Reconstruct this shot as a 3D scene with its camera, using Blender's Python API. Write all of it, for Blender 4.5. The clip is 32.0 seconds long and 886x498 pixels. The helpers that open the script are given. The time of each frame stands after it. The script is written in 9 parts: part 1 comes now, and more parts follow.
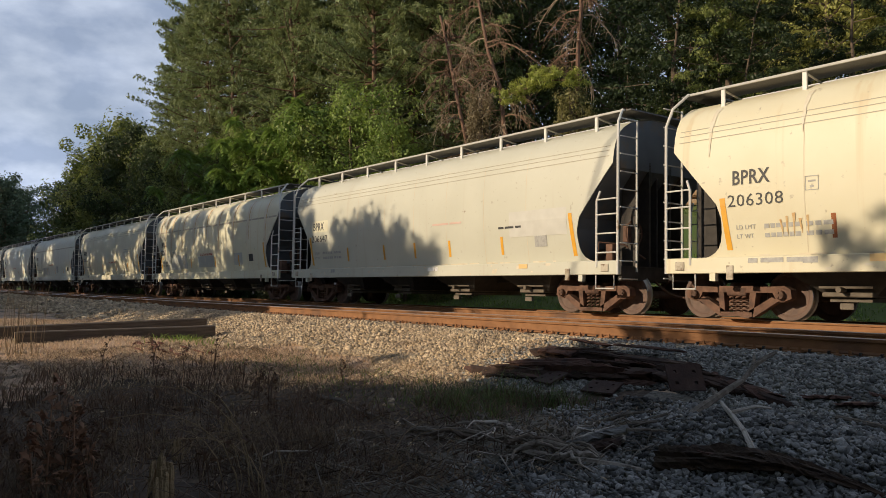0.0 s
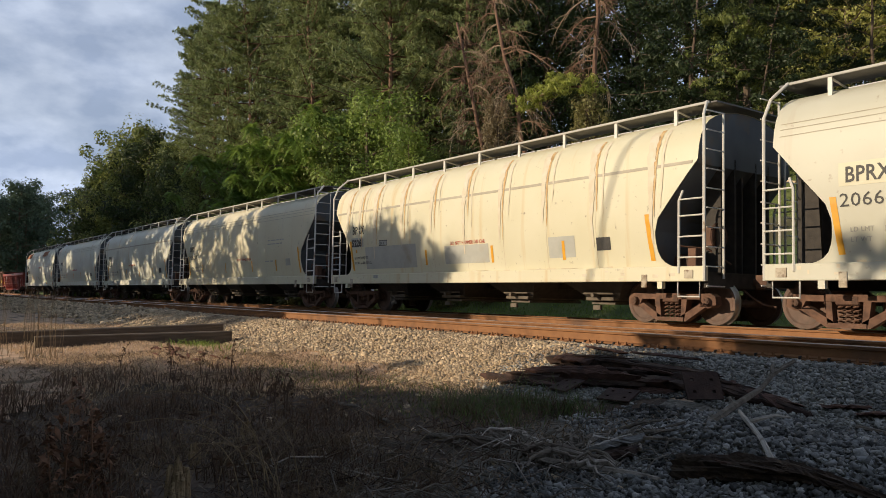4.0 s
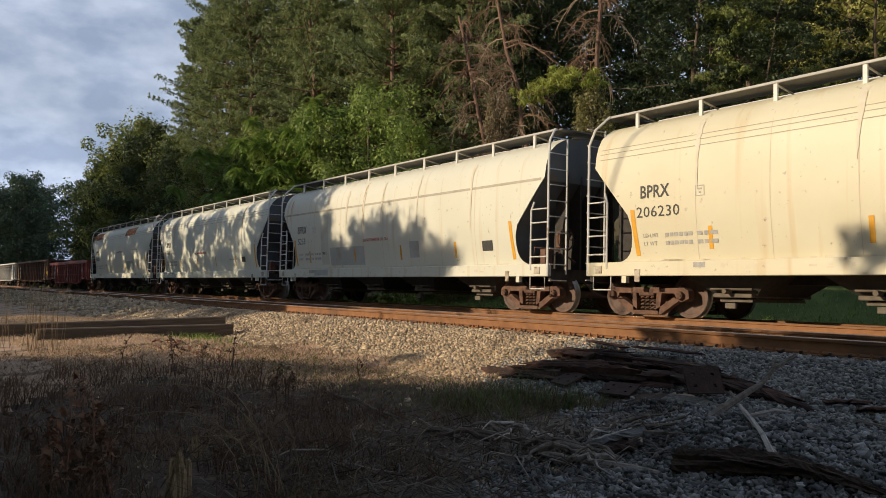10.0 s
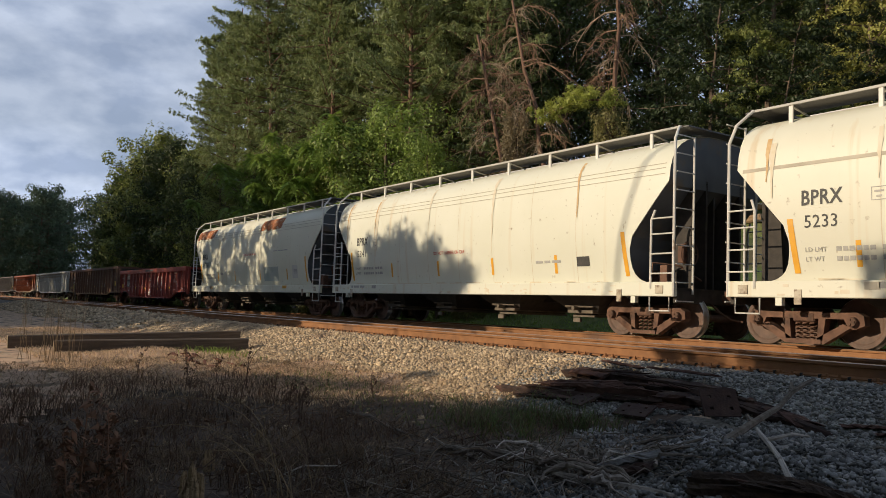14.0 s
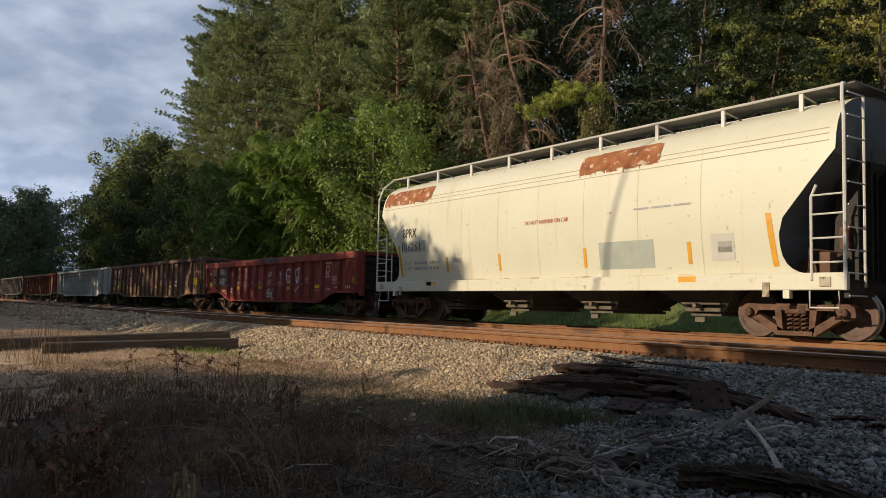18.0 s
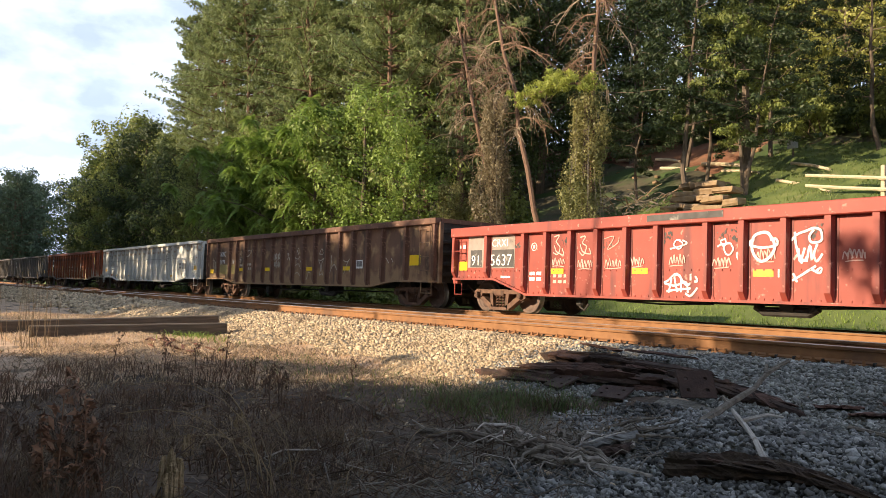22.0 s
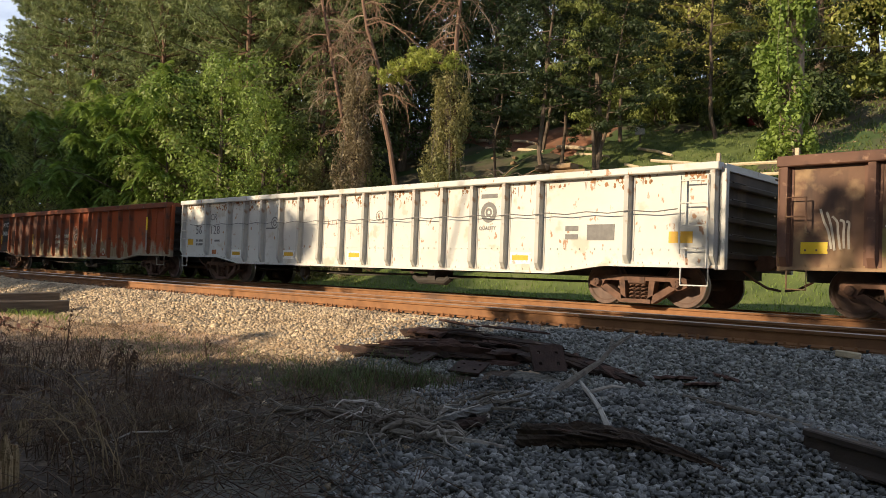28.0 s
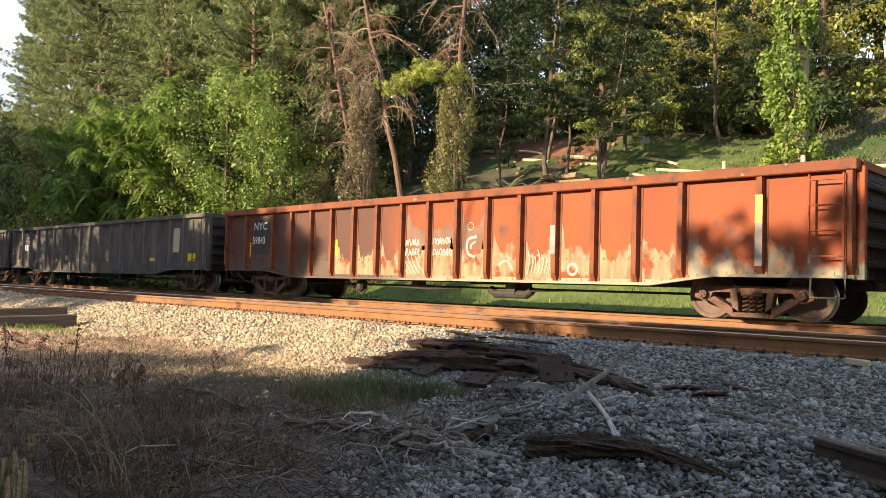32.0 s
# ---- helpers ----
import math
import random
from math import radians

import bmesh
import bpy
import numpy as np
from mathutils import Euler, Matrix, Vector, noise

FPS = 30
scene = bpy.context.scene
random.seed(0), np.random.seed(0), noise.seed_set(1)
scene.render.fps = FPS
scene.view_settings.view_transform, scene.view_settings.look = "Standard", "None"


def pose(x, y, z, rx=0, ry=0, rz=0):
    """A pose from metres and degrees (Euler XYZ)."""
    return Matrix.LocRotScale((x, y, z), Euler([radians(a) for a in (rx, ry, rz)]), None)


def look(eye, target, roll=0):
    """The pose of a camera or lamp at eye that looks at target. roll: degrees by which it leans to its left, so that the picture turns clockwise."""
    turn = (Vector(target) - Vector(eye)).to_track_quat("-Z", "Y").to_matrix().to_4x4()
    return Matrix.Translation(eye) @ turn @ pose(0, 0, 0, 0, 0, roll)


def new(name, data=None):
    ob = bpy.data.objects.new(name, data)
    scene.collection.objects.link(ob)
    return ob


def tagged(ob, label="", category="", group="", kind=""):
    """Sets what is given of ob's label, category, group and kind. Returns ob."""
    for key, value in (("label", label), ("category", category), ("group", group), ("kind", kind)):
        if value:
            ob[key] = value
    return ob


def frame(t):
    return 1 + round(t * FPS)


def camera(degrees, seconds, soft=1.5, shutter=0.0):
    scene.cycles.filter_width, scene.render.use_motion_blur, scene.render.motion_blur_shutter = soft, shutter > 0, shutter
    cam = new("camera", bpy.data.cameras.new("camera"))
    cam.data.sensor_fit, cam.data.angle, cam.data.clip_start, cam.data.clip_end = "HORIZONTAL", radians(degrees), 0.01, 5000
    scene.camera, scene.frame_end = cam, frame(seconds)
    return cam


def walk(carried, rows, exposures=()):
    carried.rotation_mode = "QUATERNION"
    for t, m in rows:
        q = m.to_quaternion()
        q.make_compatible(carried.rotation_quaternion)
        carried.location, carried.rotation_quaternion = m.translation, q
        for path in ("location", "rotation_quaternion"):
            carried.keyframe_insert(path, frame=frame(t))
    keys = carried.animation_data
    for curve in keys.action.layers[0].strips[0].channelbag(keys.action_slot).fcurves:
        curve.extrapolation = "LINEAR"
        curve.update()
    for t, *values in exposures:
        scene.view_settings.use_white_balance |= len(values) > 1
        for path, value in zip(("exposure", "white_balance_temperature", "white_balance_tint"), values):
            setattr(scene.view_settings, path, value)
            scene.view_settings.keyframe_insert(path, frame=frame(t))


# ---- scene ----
# ---- camera ----
cam = camera(57.97, 32.0, soft=0.8)
EYE = (0.0, 0.0, 0.42)
PATH = [(0, 53.07, 3.09, -0.90), (0.5, 52.91, 2.93, -0.69), (1, 53.33, 2.80, -0.60), (1.5, 53.46, 2.91, -0.78), (2, 53.50, 2.89, -0.80), (2.5,
        53.67, 2.83, -0.79), (3, 53.80, 3.00, -0.83), (3.5, 53.97, 3.32, -1.01), (4, 54.20, 3.54, -1.15), (4.5, 54.25, 3.57, -1.16), (6.5, 54.33,
        3.85, -1.20), (7, 54.23, 3.59, -1.30), (7.5, 54.25, 3.62, -1.38), (8, 54.27, 3.51, -1.28), (8.5, 54.28, 3.19, -1.10), (9, 54.35, 2.91,
        -1.01), (9.5, 54.32, 2.96, -1.13), (10, 54.29, 3.09, -1.31), (10.5, 54.22, 3.06, -1.44), (11, 54.23, 3.13, -1.65), (11.5, 54.29, 3.54,
        -1.88), (12, 54.37, 4.17, -1.90), (12.5, 54.78, 4.36, -1.93), (13, 55.07, 4.37, -2.13), (13.5, 55.05, 4.60, -2.45), (14, 55.36, 4.30,
        -2.15), (14.5, 55.18, 3.99, -1.65), (16.5, 54.71, 4.27, -1.52), (17, 54.66, 4.29, -1.64), (17.5, 54.70, 4.29, -1.56), (18, 54.65, 4.11,
        -1.39), (18.5, 54.74, 3.86, -1.41), (19, 54.87, 3.85, -1.54), (19.5, 54.82, 3.73, -1.57), (20, 54.75, 3.50, -1.63), (20.5, 54.73, 3.47,
        -1.79), (21, 54.64, 3.57, -1.90), (21.5, 54.36, 3.34, -1.93), (22, 53.90, 3.20, -1.97), (22.5, 53.33, 3.25, -2.09), (23, 52.72, 2.91,
        -1.98), (23.5, 51.76, 2.43, -1.84), (24, 51.10, 2.27, -1.94), (24.5, 50.57, 2.26, -1.81), (25, 49.70, 1.92, -1.55), (25.5, 48.56, 1.63,
        -1.59), (26, 47.22, 1.74, -1.96), (26.5, 45.92, 1.74, -2.18), (27, 44.88, 1.80, -2.22), (27.5, 44.22, 1.86, -2.24), (28, 43.93, 1.92,
        -2.23), (28.5, 43.85, 1.94, -2.20), (29, 43.83, 1.88, -2.04), (29.5, 44.01, 2.00, -2.03), (30, 44.12, 2.41, -2.02), (30.5, 44.44, 2.42,
        -1.76), (31, 44.56, 2.66, -1.73), (31.5, 44.49, 2.92, -1.81), (32, 44.38, 2.69, -1.70)]
walk(cam, [(t, pose(*EYE, 90 + p, r, y)) for t, y, p, r in PATH],
     exposures=[(0, -0.15, 6420, 10), (2, -0.1, 6420, 10), (4.5, -0.12, 6420, 10), (7, -0.2, 6420, 10), (11, -0.15, 6420, 10), (14, -0.2, 6420, 10),
                (17, -0.3, 6420, 10), (19, -0.2, 6420, 10), (20.2, 0.2, 6500, 10), (21, 0.8, 6680, 10), (22, 0.96, 6680, 10), (23, 1, 6680, 10),
                (24, 1, 6680, 10), (26, 1, 6680, 10), (28, 0.45, 6680, 10), (29, 0.2, 6680, 10), (30, 0.35, 6680, 10), (31, 0.9, 6680, 10),
                (32, 1.24, 6680, 10)])

# ---- world and sun ----
SUN_AZ, SUN_EL = 200.0, 19.0      # degrees clockwise from +y, above the horizon


def make_world():
    w = bpy.data.worlds.new("world")
    scene.world = w
    w.use_nodes = True
    nt = w.node_tree
    bg = nt.nodes["Background"]
    sky = nt.nodes.new("ShaderNodeTexSky")
    sky.sky_type, sky.sun_disc = "NISHITA", False
    sky.sun_elevation, sky.sun_rotation = radians(SUN_EL), radians(SUN_AZ)
    sky.air_density, sky.dust_density = 1.0, 1.5
    tc = nt.nodes.new("ShaderNodeTexCoord")
    mp = nt.nodes.new("ShaderNodeMapping")
    mp.inputs["Scale"].default_value = (2.4, 2.4, 5.0)
    no = nt.nodes.new("ShaderNodeTexNoise")
    no.inputs["Scale"].default_value, no.inputs["Detail"].default_value = 1.6, 7.0
    no.inputs["Roughness"].default_value = 0.55
    rp = nt.nodes.new("ShaderNodeValToRGB")
    rp.color_ramp.elements[0].position, rp.color_ramp.elements[1].position = 0.40, 0.62
    rp.color_ramp.elements[0].color, rp.color_ramp.elements[1].color = (0.72, 0.72, 0.72, 1), (1, 1, 1, 1)
    no2 = nt.nodes.new("ShaderNodeTexNoise")
    no2.inputs["Scale"].default_value, no2.inputs["Detail"].default_value = 5.0, 8.0
    rp2 = nt.nodes.new("ShaderNodeValToRGB")
    rp2.color_ramp.elements[0].position, rp2.color_ramp.elements[1].position = 0.38, 0.62
    rp2.color_ramp.elements[0].color, rp2.color_ramp.elements[1].color = (7.6, 8.7, 10.9, 1), (12.4, 13.2, 14.9, 1)
    mx = nt.nodes.new("ShaderNodeMixRGB")
    nt.links.new(tc.outputs["Generated"], mp.inputs["Vector"])
    nt.links.new(mp.outputs[0], no.inputs["Vector"])
    nt.links.new(mp.outputs[0], no2.inputs["Vector"])
    nt.links.new(no.outputs["Fac"], rp.inputs["Fac"])
    nt.links.new(no2.outputs["Fac"], rp2.inputs["Fac"])
    nt.links.new(rp.outputs[0], mx.inputs["Fac"])
    nt.links.new(sky.outputs[0], mx.inputs["Color1"])
    nt.links.new(rp2.outputs[0], mx.inputs["Color2"])
    # the sky is dimmed towards the zenith to lower the fill light
    sp = nt.nodes.new("ShaderNodeSeparateXYZ")
    mr = nt.nodes.new("ShaderNodeValToRGB")
    mr.color_ramp.elements[0].position, mr.color_ramp.elements[1].position = 0.0, 0.55
    mr.color_ramp.elements[0].color, mr.color_ramp.elements[1].color = (0.78, 0.84, 0.92, 1), (0.30, 0.35, 0.41, 1)
    mid = mr.color_ramp.elements.new(0.22)
    mid.color = (0.76, 0.80, 0.86, 1)
    mu = nt.nodes.new("ShaderNodeMixRGB")
    mu.blend_type, mu.inputs["Fac"].default_value = "MULTIPLY", 1.0
    nt.links.new(tc.outputs["Generated"], sp.inputs[0])
    nt.links.new(sp.outputs["Z"], mr.inputs["Fac"])
    nt.links.new(mx.outputs[0], mu.inputs["Color1"])
    nt.links.new(mr.outputs[0], mu.inputs["Color2"])
    nt.links.new(mu.outputs[0], bg.inputs["Color"])
    bg.inputs["Strength"].default_value = 0.079


make_world()
sun_data = bpy.data.lights.new("sun", "SUN")
sun_data.energy, sun_data.angle, sun_data.color = 4.7, radians(0.55), (1.0, 0.82, 0.585)
sun = new("sun", sun_data)
SUN_DIR = Vector((math.sin(radians(SUN_AZ)) * math.cos(radians(SUN_EL)), math.cos(radians(SUN_AZ)) * math.cos(radians(SUN_EL)), math.sin(radians(SUN_EL))))
sun.matrix_world = look(SUN_DIR * 80, (0, 0, 0))


# ---- materials ----
def material(name, c1, c2, scale=4.0, rough=0.6, metal=0.0, bump=0.0, bump_scale=40.0, stretch=(1, 1, 1), c3=None, c3_scale=1.0,
             c3_at=(0.55, 0.7), c3_stretch=(1, 1, 1), c4=None, c4_scale=8.0, c4_at=(0.6, 0.68), vary=0.0, rough2=None, space="Object", translucent=0.0, worn=None, soot_shade=None):
    m = bpy.data.materials.new(name)
    m.use_nodes = True
    nt = m.node_tree
    b = nt.nodes["Principled BSDF"]
    tc = nt.nodes.new("ShaderNodeTexCoord")

    def noise_at(sc, st, detail=6.0):
        mp = nt.nodes.new("ShaderNodeMapping")
        mp.inputs["Scale"].default_value = st
        nz = nt.nodes.new("ShaderNodeTexNoise")
        nz.inputs["Scale"].default_value, nz.inputs["Detail"].default_value = sc, detail
        nt.links.new(tc.outputs[space], mp.inputs["Vector"])
        nt.links.new(mp.outputs[0], nz.inputs["Vector"])
        return nz

    def ramp(src, lo, hi):
        r = nt.nodes.new("ShaderNodeMapRange")
        r.inputs["From Min"].default_value, r.inputs["From Max"].default_value = lo, hi
        nt.links.new(src, r.inputs["Value"])
        return r.outputs[0]

    def mix(fac, a, c):
        x = nt.nodes.new("ShaderNodeMixRGB")
        nt.links.new(fac, x.inputs["Fac"])
        if isinstance(a, tuple):
            x.inputs["Color1"].default_value = (*a, 1)
        else:
            nt.links.new(a, x.inputs["Color1"])
        x.inputs["Color2"].default_value = (*c, 1)
        return x.outputs[0]

    n1 = noise_at(scale, stretch)
    col = mix(ramp(n1.outputs["Fac"], 0.3, 0.7), tuple(c1), tuple(c2))
    if c3:
        n3 = noise_at(c3_scale, c3_stretch)
        col = mix(ramp(n3.outputs["Fac"], *c3_at), col, tuple(c3))
    if c4:
        n4 = noise_at(c4_scale, (1, 1, 1))
        col = mix(ramp(n4.outputs["Fac"], *c4_at), col, tuple(c4))
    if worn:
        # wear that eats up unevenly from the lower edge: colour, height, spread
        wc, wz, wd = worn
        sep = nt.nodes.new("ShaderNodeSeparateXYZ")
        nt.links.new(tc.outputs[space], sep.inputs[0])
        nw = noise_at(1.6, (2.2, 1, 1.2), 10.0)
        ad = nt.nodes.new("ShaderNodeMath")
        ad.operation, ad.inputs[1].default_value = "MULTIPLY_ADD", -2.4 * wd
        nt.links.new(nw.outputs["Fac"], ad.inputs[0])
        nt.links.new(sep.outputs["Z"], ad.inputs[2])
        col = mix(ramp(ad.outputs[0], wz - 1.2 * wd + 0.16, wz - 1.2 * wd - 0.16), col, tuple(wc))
    if soot_shade:
        # grime plus painted-in shade, thinning along the side: colour, place along x, spread
        gc, gx, gd = soot_shade
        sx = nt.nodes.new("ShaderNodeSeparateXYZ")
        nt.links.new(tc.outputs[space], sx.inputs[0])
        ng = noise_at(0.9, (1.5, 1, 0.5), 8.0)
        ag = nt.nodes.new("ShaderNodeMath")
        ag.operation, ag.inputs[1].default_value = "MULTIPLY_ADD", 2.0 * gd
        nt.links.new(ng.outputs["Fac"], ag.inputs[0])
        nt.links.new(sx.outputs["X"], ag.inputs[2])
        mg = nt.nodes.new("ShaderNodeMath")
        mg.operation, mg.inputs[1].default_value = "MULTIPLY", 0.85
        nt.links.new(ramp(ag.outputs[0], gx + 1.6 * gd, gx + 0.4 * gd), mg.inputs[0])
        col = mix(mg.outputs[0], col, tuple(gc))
    if vary:
        oi = nt.nodes.new("ShaderNodeObjectInfo") if vary > 0 else nt.nodes.new("ShaderNodeNewGeometry")
        hs = nt.nodes.new("ShaderNodeHueSaturation")
        r = ramp(oi.outputs["Random" if vary > 0 else "Random Per Island"], 0, 1)
        mr = nt.nodes.new("ShaderNodeMapRange")
        mr.inputs["To Min"].default_value, mr.inputs["To Max"].default_value = 1 - abs(vary), 1 + abs(vary)
        nt.links.new(r, mr.inputs["Value"])
        nt.links.new(mr.outputs[0], hs.inputs["Value"])
        nt.links.new(col, hs.inputs["Color"])
        col = hs.outputs[0]
    nt.links.new(col, b.inputs["Base Color"])
    b.inputs["Metallic"].default_value = metal
    if rough2 is None:
        b.inputs["Roughness"].default_value = rough
    else:
        mr = nt.nodes.new("ShaderNodeMapRange")
        mr.inputs["To Min"].default_value, mr.inputs["To Max"].default_value = rough, rough2
        nt.links.new(n1.outputs["Fac"], mr.inputs["Value"])
        nt.links.new(mr.outputs[0], b.inputs["Roughness"])
    if bump:
        nb = noise_at(bump_scale, (1, 1, 1), 4.0)
        bp = nt.nodes.new("ShaderNodeBump")
        bp.inputs["Strength"].default_value, bp.inputs["Distance"].default_value = min(1.0, bump), 0.02
        nt.links.new(nb.outputs["Fac"], bp.inputs["Height"])
        nt.links.new(bp.outputs[0], b.inputs["Normal"])
    if translucent:
        tr = nt.nodes.new("ShaderNodeBsdfTranslucent")
        nt.links.new(col, tr.inputs["Color"])
        ms = nt.nodes.new("ShaderNodeMixShader")
        ms.inputs["Fac"].default_value = translucent
        nt.links.new(b.outputs[0], ms.inputs[1])
        nt.links.new(tr.outputs[0], ms.inputs[2])
        nt.links.new(ms.outputs[0], nt.nodes["Material Output"].inputs["Surface"])
    return m


M = {}
# sunlit stone, the sun's warm tone put into the tan
M["ballast"] = material("ballast_stone", (0.42, 0.31, 0.195), (0.60, 0.465, 0.31), 3, 0.9, bump=0.5, bump_scale=60, c3=(0.28, 0.20, 0.13), c3_scale=1.2, vary=-0.42)
# the same stone in shade, its shade put into a greyer colour
M["ballast_shaded"] = material("shaded_ballast_stone", (0.18, 0.172, 0.155), (0.36, 0.345, 0.315), 3, 0.9, bump=0.5, bump_scale=60, c3=(0.14, 0.132, 0.122), c3_scale=1.2, vary=-0.55)
# foreground stone, its shade painted in as a darker grey
M["ballast_dark"] = material("shaded_spill_stone", (0.11, 0.106, 0.10), (0.32, 0.306, 0.29), 3, 0.9, bump=0.5, bump_scale=60, c3=(0.10, 0.092, 0.085), c3_scale=1.2, vary=-0.7)
M["stone_grey"] = material("grey_stone", (0.20, 0.19, 0.178), (0.40, 0.375, 0.35), 1.5, 0.9, bump=0.5, bump_scale=4, c3=(0.16, 0.15, 0.14), c3_scale=0.8, vary=0.5)
M["ballast_bed"] = material("ballast_bed", (0.11, 0.097, 0.08), (0.25, 0.22, 0.18), 26, 0.95, bump=1.0, bump_scale=30, c3=(0.06, 0.052, 0.043), c3_scale=14)
M["soil"] = material("soil", (0.43, 0.28, 0.185), (0.60, 0.42, 0.285), 3, 0.95, bump=0.35, bump_scale=25, c3=(0.40, 0.31, 0.21), c3_scale=9, c4=(0.15, 0.11, 0.075), c4_scale=2.6, c4_at=(0.52, 0.62))
# foreground soil: dark litter, with its shade put into the colour
M["shade_humus"] = material("shaded_weedy_humus", (0.05, 0.033, 0.023), (0.115, 0.074, 0.049), 4, 0.95, bump=0.9, bump_scale=25, c3=(0.19, 0.13, 0.085), c3_scale=5, c3_at=(0.58, 0.70), c4=(0.07, 0.048, 0.034), c4_scale=2.4, c4_at=(0.52, 0.64))
M["hill_soil"] = material("hill_soil", (0.05, 0.045, 0.025), (0.10, 0.085, 0.05), 0.8, 0.95, bump=0.6, bump_scale=8, c3=(0.05, 0.085, 0.02), c3_scale=0.35, c3_at=(0.45, 0.6))
M["lawn"] = material("lawn", (0.06, 0.09, 0.02), (0.125, 0.155, 0.038), 1.2, 0.9, bump=0.6, bump_scale=30, c3=(0.16, 0.17, 0.06), c3_scale=0.5)
M["red_soil"] = material("red_soil", (0.17, 0.07, 0.037), (0.26, 0.115, 0.062), 1.5, 0.95, bump=0.6, bump_scale=10, c3=(0.17, 0.10, 0.06), c3_scale=0.8)
M["rail"] = material("rail_rust", (0.21, 0.092, 0.033), (0.30, 0.138, 0.052), 6, 0.75, bump=0.25, bump_scale=60, c3=(0.13, 0.065, 0.035), c3_scale=1.0)
M["rail_top"] = material("rail_polish", (0.42, 0.33, 0.26), (0.55, 0.46, 0.38), 3, 0.32, metal=0.75, bump=0.05)
M["tie"] = material("tie_wood", (0.055, 0.042, 0.032), (0.10, 0.08, 0.06), 5, 0.9, bump=0.8, bump_scale=20, stretch=(6, 0.7, 6))
M["timber"] = material("timber", (0.075, 0.055, 0.04), (0.15, 0.112, 0.08), 4, 0.9, bump=0.8, bump_scale=25, stretch=(0.5, 6, 6), c3=(0.10, 0.075, 0.05), c3_scale=2)
M["cut_wood"] = material("cut_wood", (0.46, 0.36, 0.23), (0.60, 0.48, 0.32), 12, 0.85, bump=0.4)
M["steel_dark"] = material("undergear_steel", (0.03, 0.026, 0.022), (0.06, 0.05, 0.042), 6, 0.8, bump=0.2)
M["truck"] = material("cast_steel_rust", (0.095, 0.048, 0.032), (0.20, 0.108, 0.07), 5, 0.85, bump=0.4, c3=(0.06, 0.037, 0.028), c3_scale=3)
M["wheel"] = material("wheel_steel", (0.10, 0.06, 0.045), (0.18, 0.11, 0.08), 5, 0.7, bump=0.2, c3=(0.09, 0.06, 0.045), c3_scale=3)
M["tread"] = material("tread_steel", (0.45, 0.42, 0.40), (0.55, 0.52, 0.5), 5, 0.35, metal=0.9)
M["galv"] = material("white_metal", (0.62, 0.60, 0.55), (0.74, 0.72, 0.66), 3, 0.5, c3=(0.42, 0.30, 0.20), c3_scale=6, c3_at=(0.64, 0.75))
M["gate_tan"] = material("dusty_gate", (0.09, 0.072, 0.055), (0.19, 0.155, 0.115), 4, 0.8)
M["grate"] = material("grating", (0.10, 0.10, 0.10), (0.17, 0.165, 0.16), 30, 0.7)
M["orange"] = material("orange_reflector", (0.70, 0.33, 0.02), (0.78, 0.40, 0.035), 6, 0.45)
M["yellow"] = material("yellow_reflector", (0.85, 0.55, 0.01), (0.9, 0.62, 0.02), 6, 0.45)
M["black_paint"] = material("black_lettering", (0.035, 0.035, 0.035), (0.07, 0.065, 0.06), 9, 0.6)
M["grey_paint"] = material("grey_lettering", (0.33, 0.32, 0.30), (0.47, 0.455, 0.42), 14, 0.6)
M["grey_dark"] = material("faded_black", (0.13, 0.125, 0.12), (0.2, 0.19, 0.18), 10, 0.6)
M["red_paint"] = material("red_lettering", (0.42, 0.05, 0.035), (0.5, 0.09, 0.06), 9, 0.6)
M["white_paint"] = material("white_lettering", (0.74, 0.73, 0.7), (0.84, 0.83, 0.8), 14, 0.6, c3=(0.4, 0.33, 0.28), c3_scale=9)
M["panel_dark"] = material("dark_panel", (0.05, 0.045, 0.042), (0.10, 0.09, 0.085), 5, 0.7, c3=(0.3, 0.27, 0.24), c3_scale=4, c3_at=(0.6, 0.7))
M["patch"] = material("grey_patch", (0.42, 0.42, 0.38), (0.5, 0.5, 0.45), 3, 0.6, c3=(0.38, 0.34, 0.27), c3_scale=1.5)
M["rust_patch"] = material("rust_patch", (0.25, 0.075, 0.028), (0.42, 0.17, 0.065), 4, 0.85, bump=0.4, c3=(0.60, 0.46, 0.33), c3_scale=5, c3_at=(0.57, 0.63), c3_stretch=(1, 1, 1.6))
M["rust_brown"] = material("rust_brown", (0.20, 0.085, 0.035), (0.36, 0.19, 0.09), 9, 0.85, bump=0.3)
M["bark"] = material("bark", (0.09, 0.065, 0.045), (0.17, 0.125, 0.09), 6, 0.95, bump=1.0, bump_scale=14, stretch=(2, 2, 0.4))
M["pine_bark"] = material("pine_bark", (0.13, 0.075, 0.05), (0.22, 0.13, 0.085), 5, 0.95, bump=1.0, bump_scale=10, stretch=(2, 2, 0.6))
M["dead_wood"] = material("dead_wood", (0.115, 0.092, 0.073), (0.235, 0.195, 0.155), 6, 0.9, bump=0.8, stretch=(3, 3, 0.5))
M["rot_wood"] = material("rotten_wood", (0.028, 0.016, 0.012), (0.065, 0.036, 0.026), 5, 0.95, bump=1.0, bump_scale=14, stretch=(0.6, 4, 4), c3=(0.095, 0.055, 0.038), c3_scale=3)


def leaf_material(name, c1, c2, amount=0.32):
    return material(name, c1, c2, 0.35, 0.55, c3=(c1[0] * 0.6, c1[1] * 0.65, c1[2] * 0.6), c3_scale=1.1, vary=-amount, translucent=0.36)


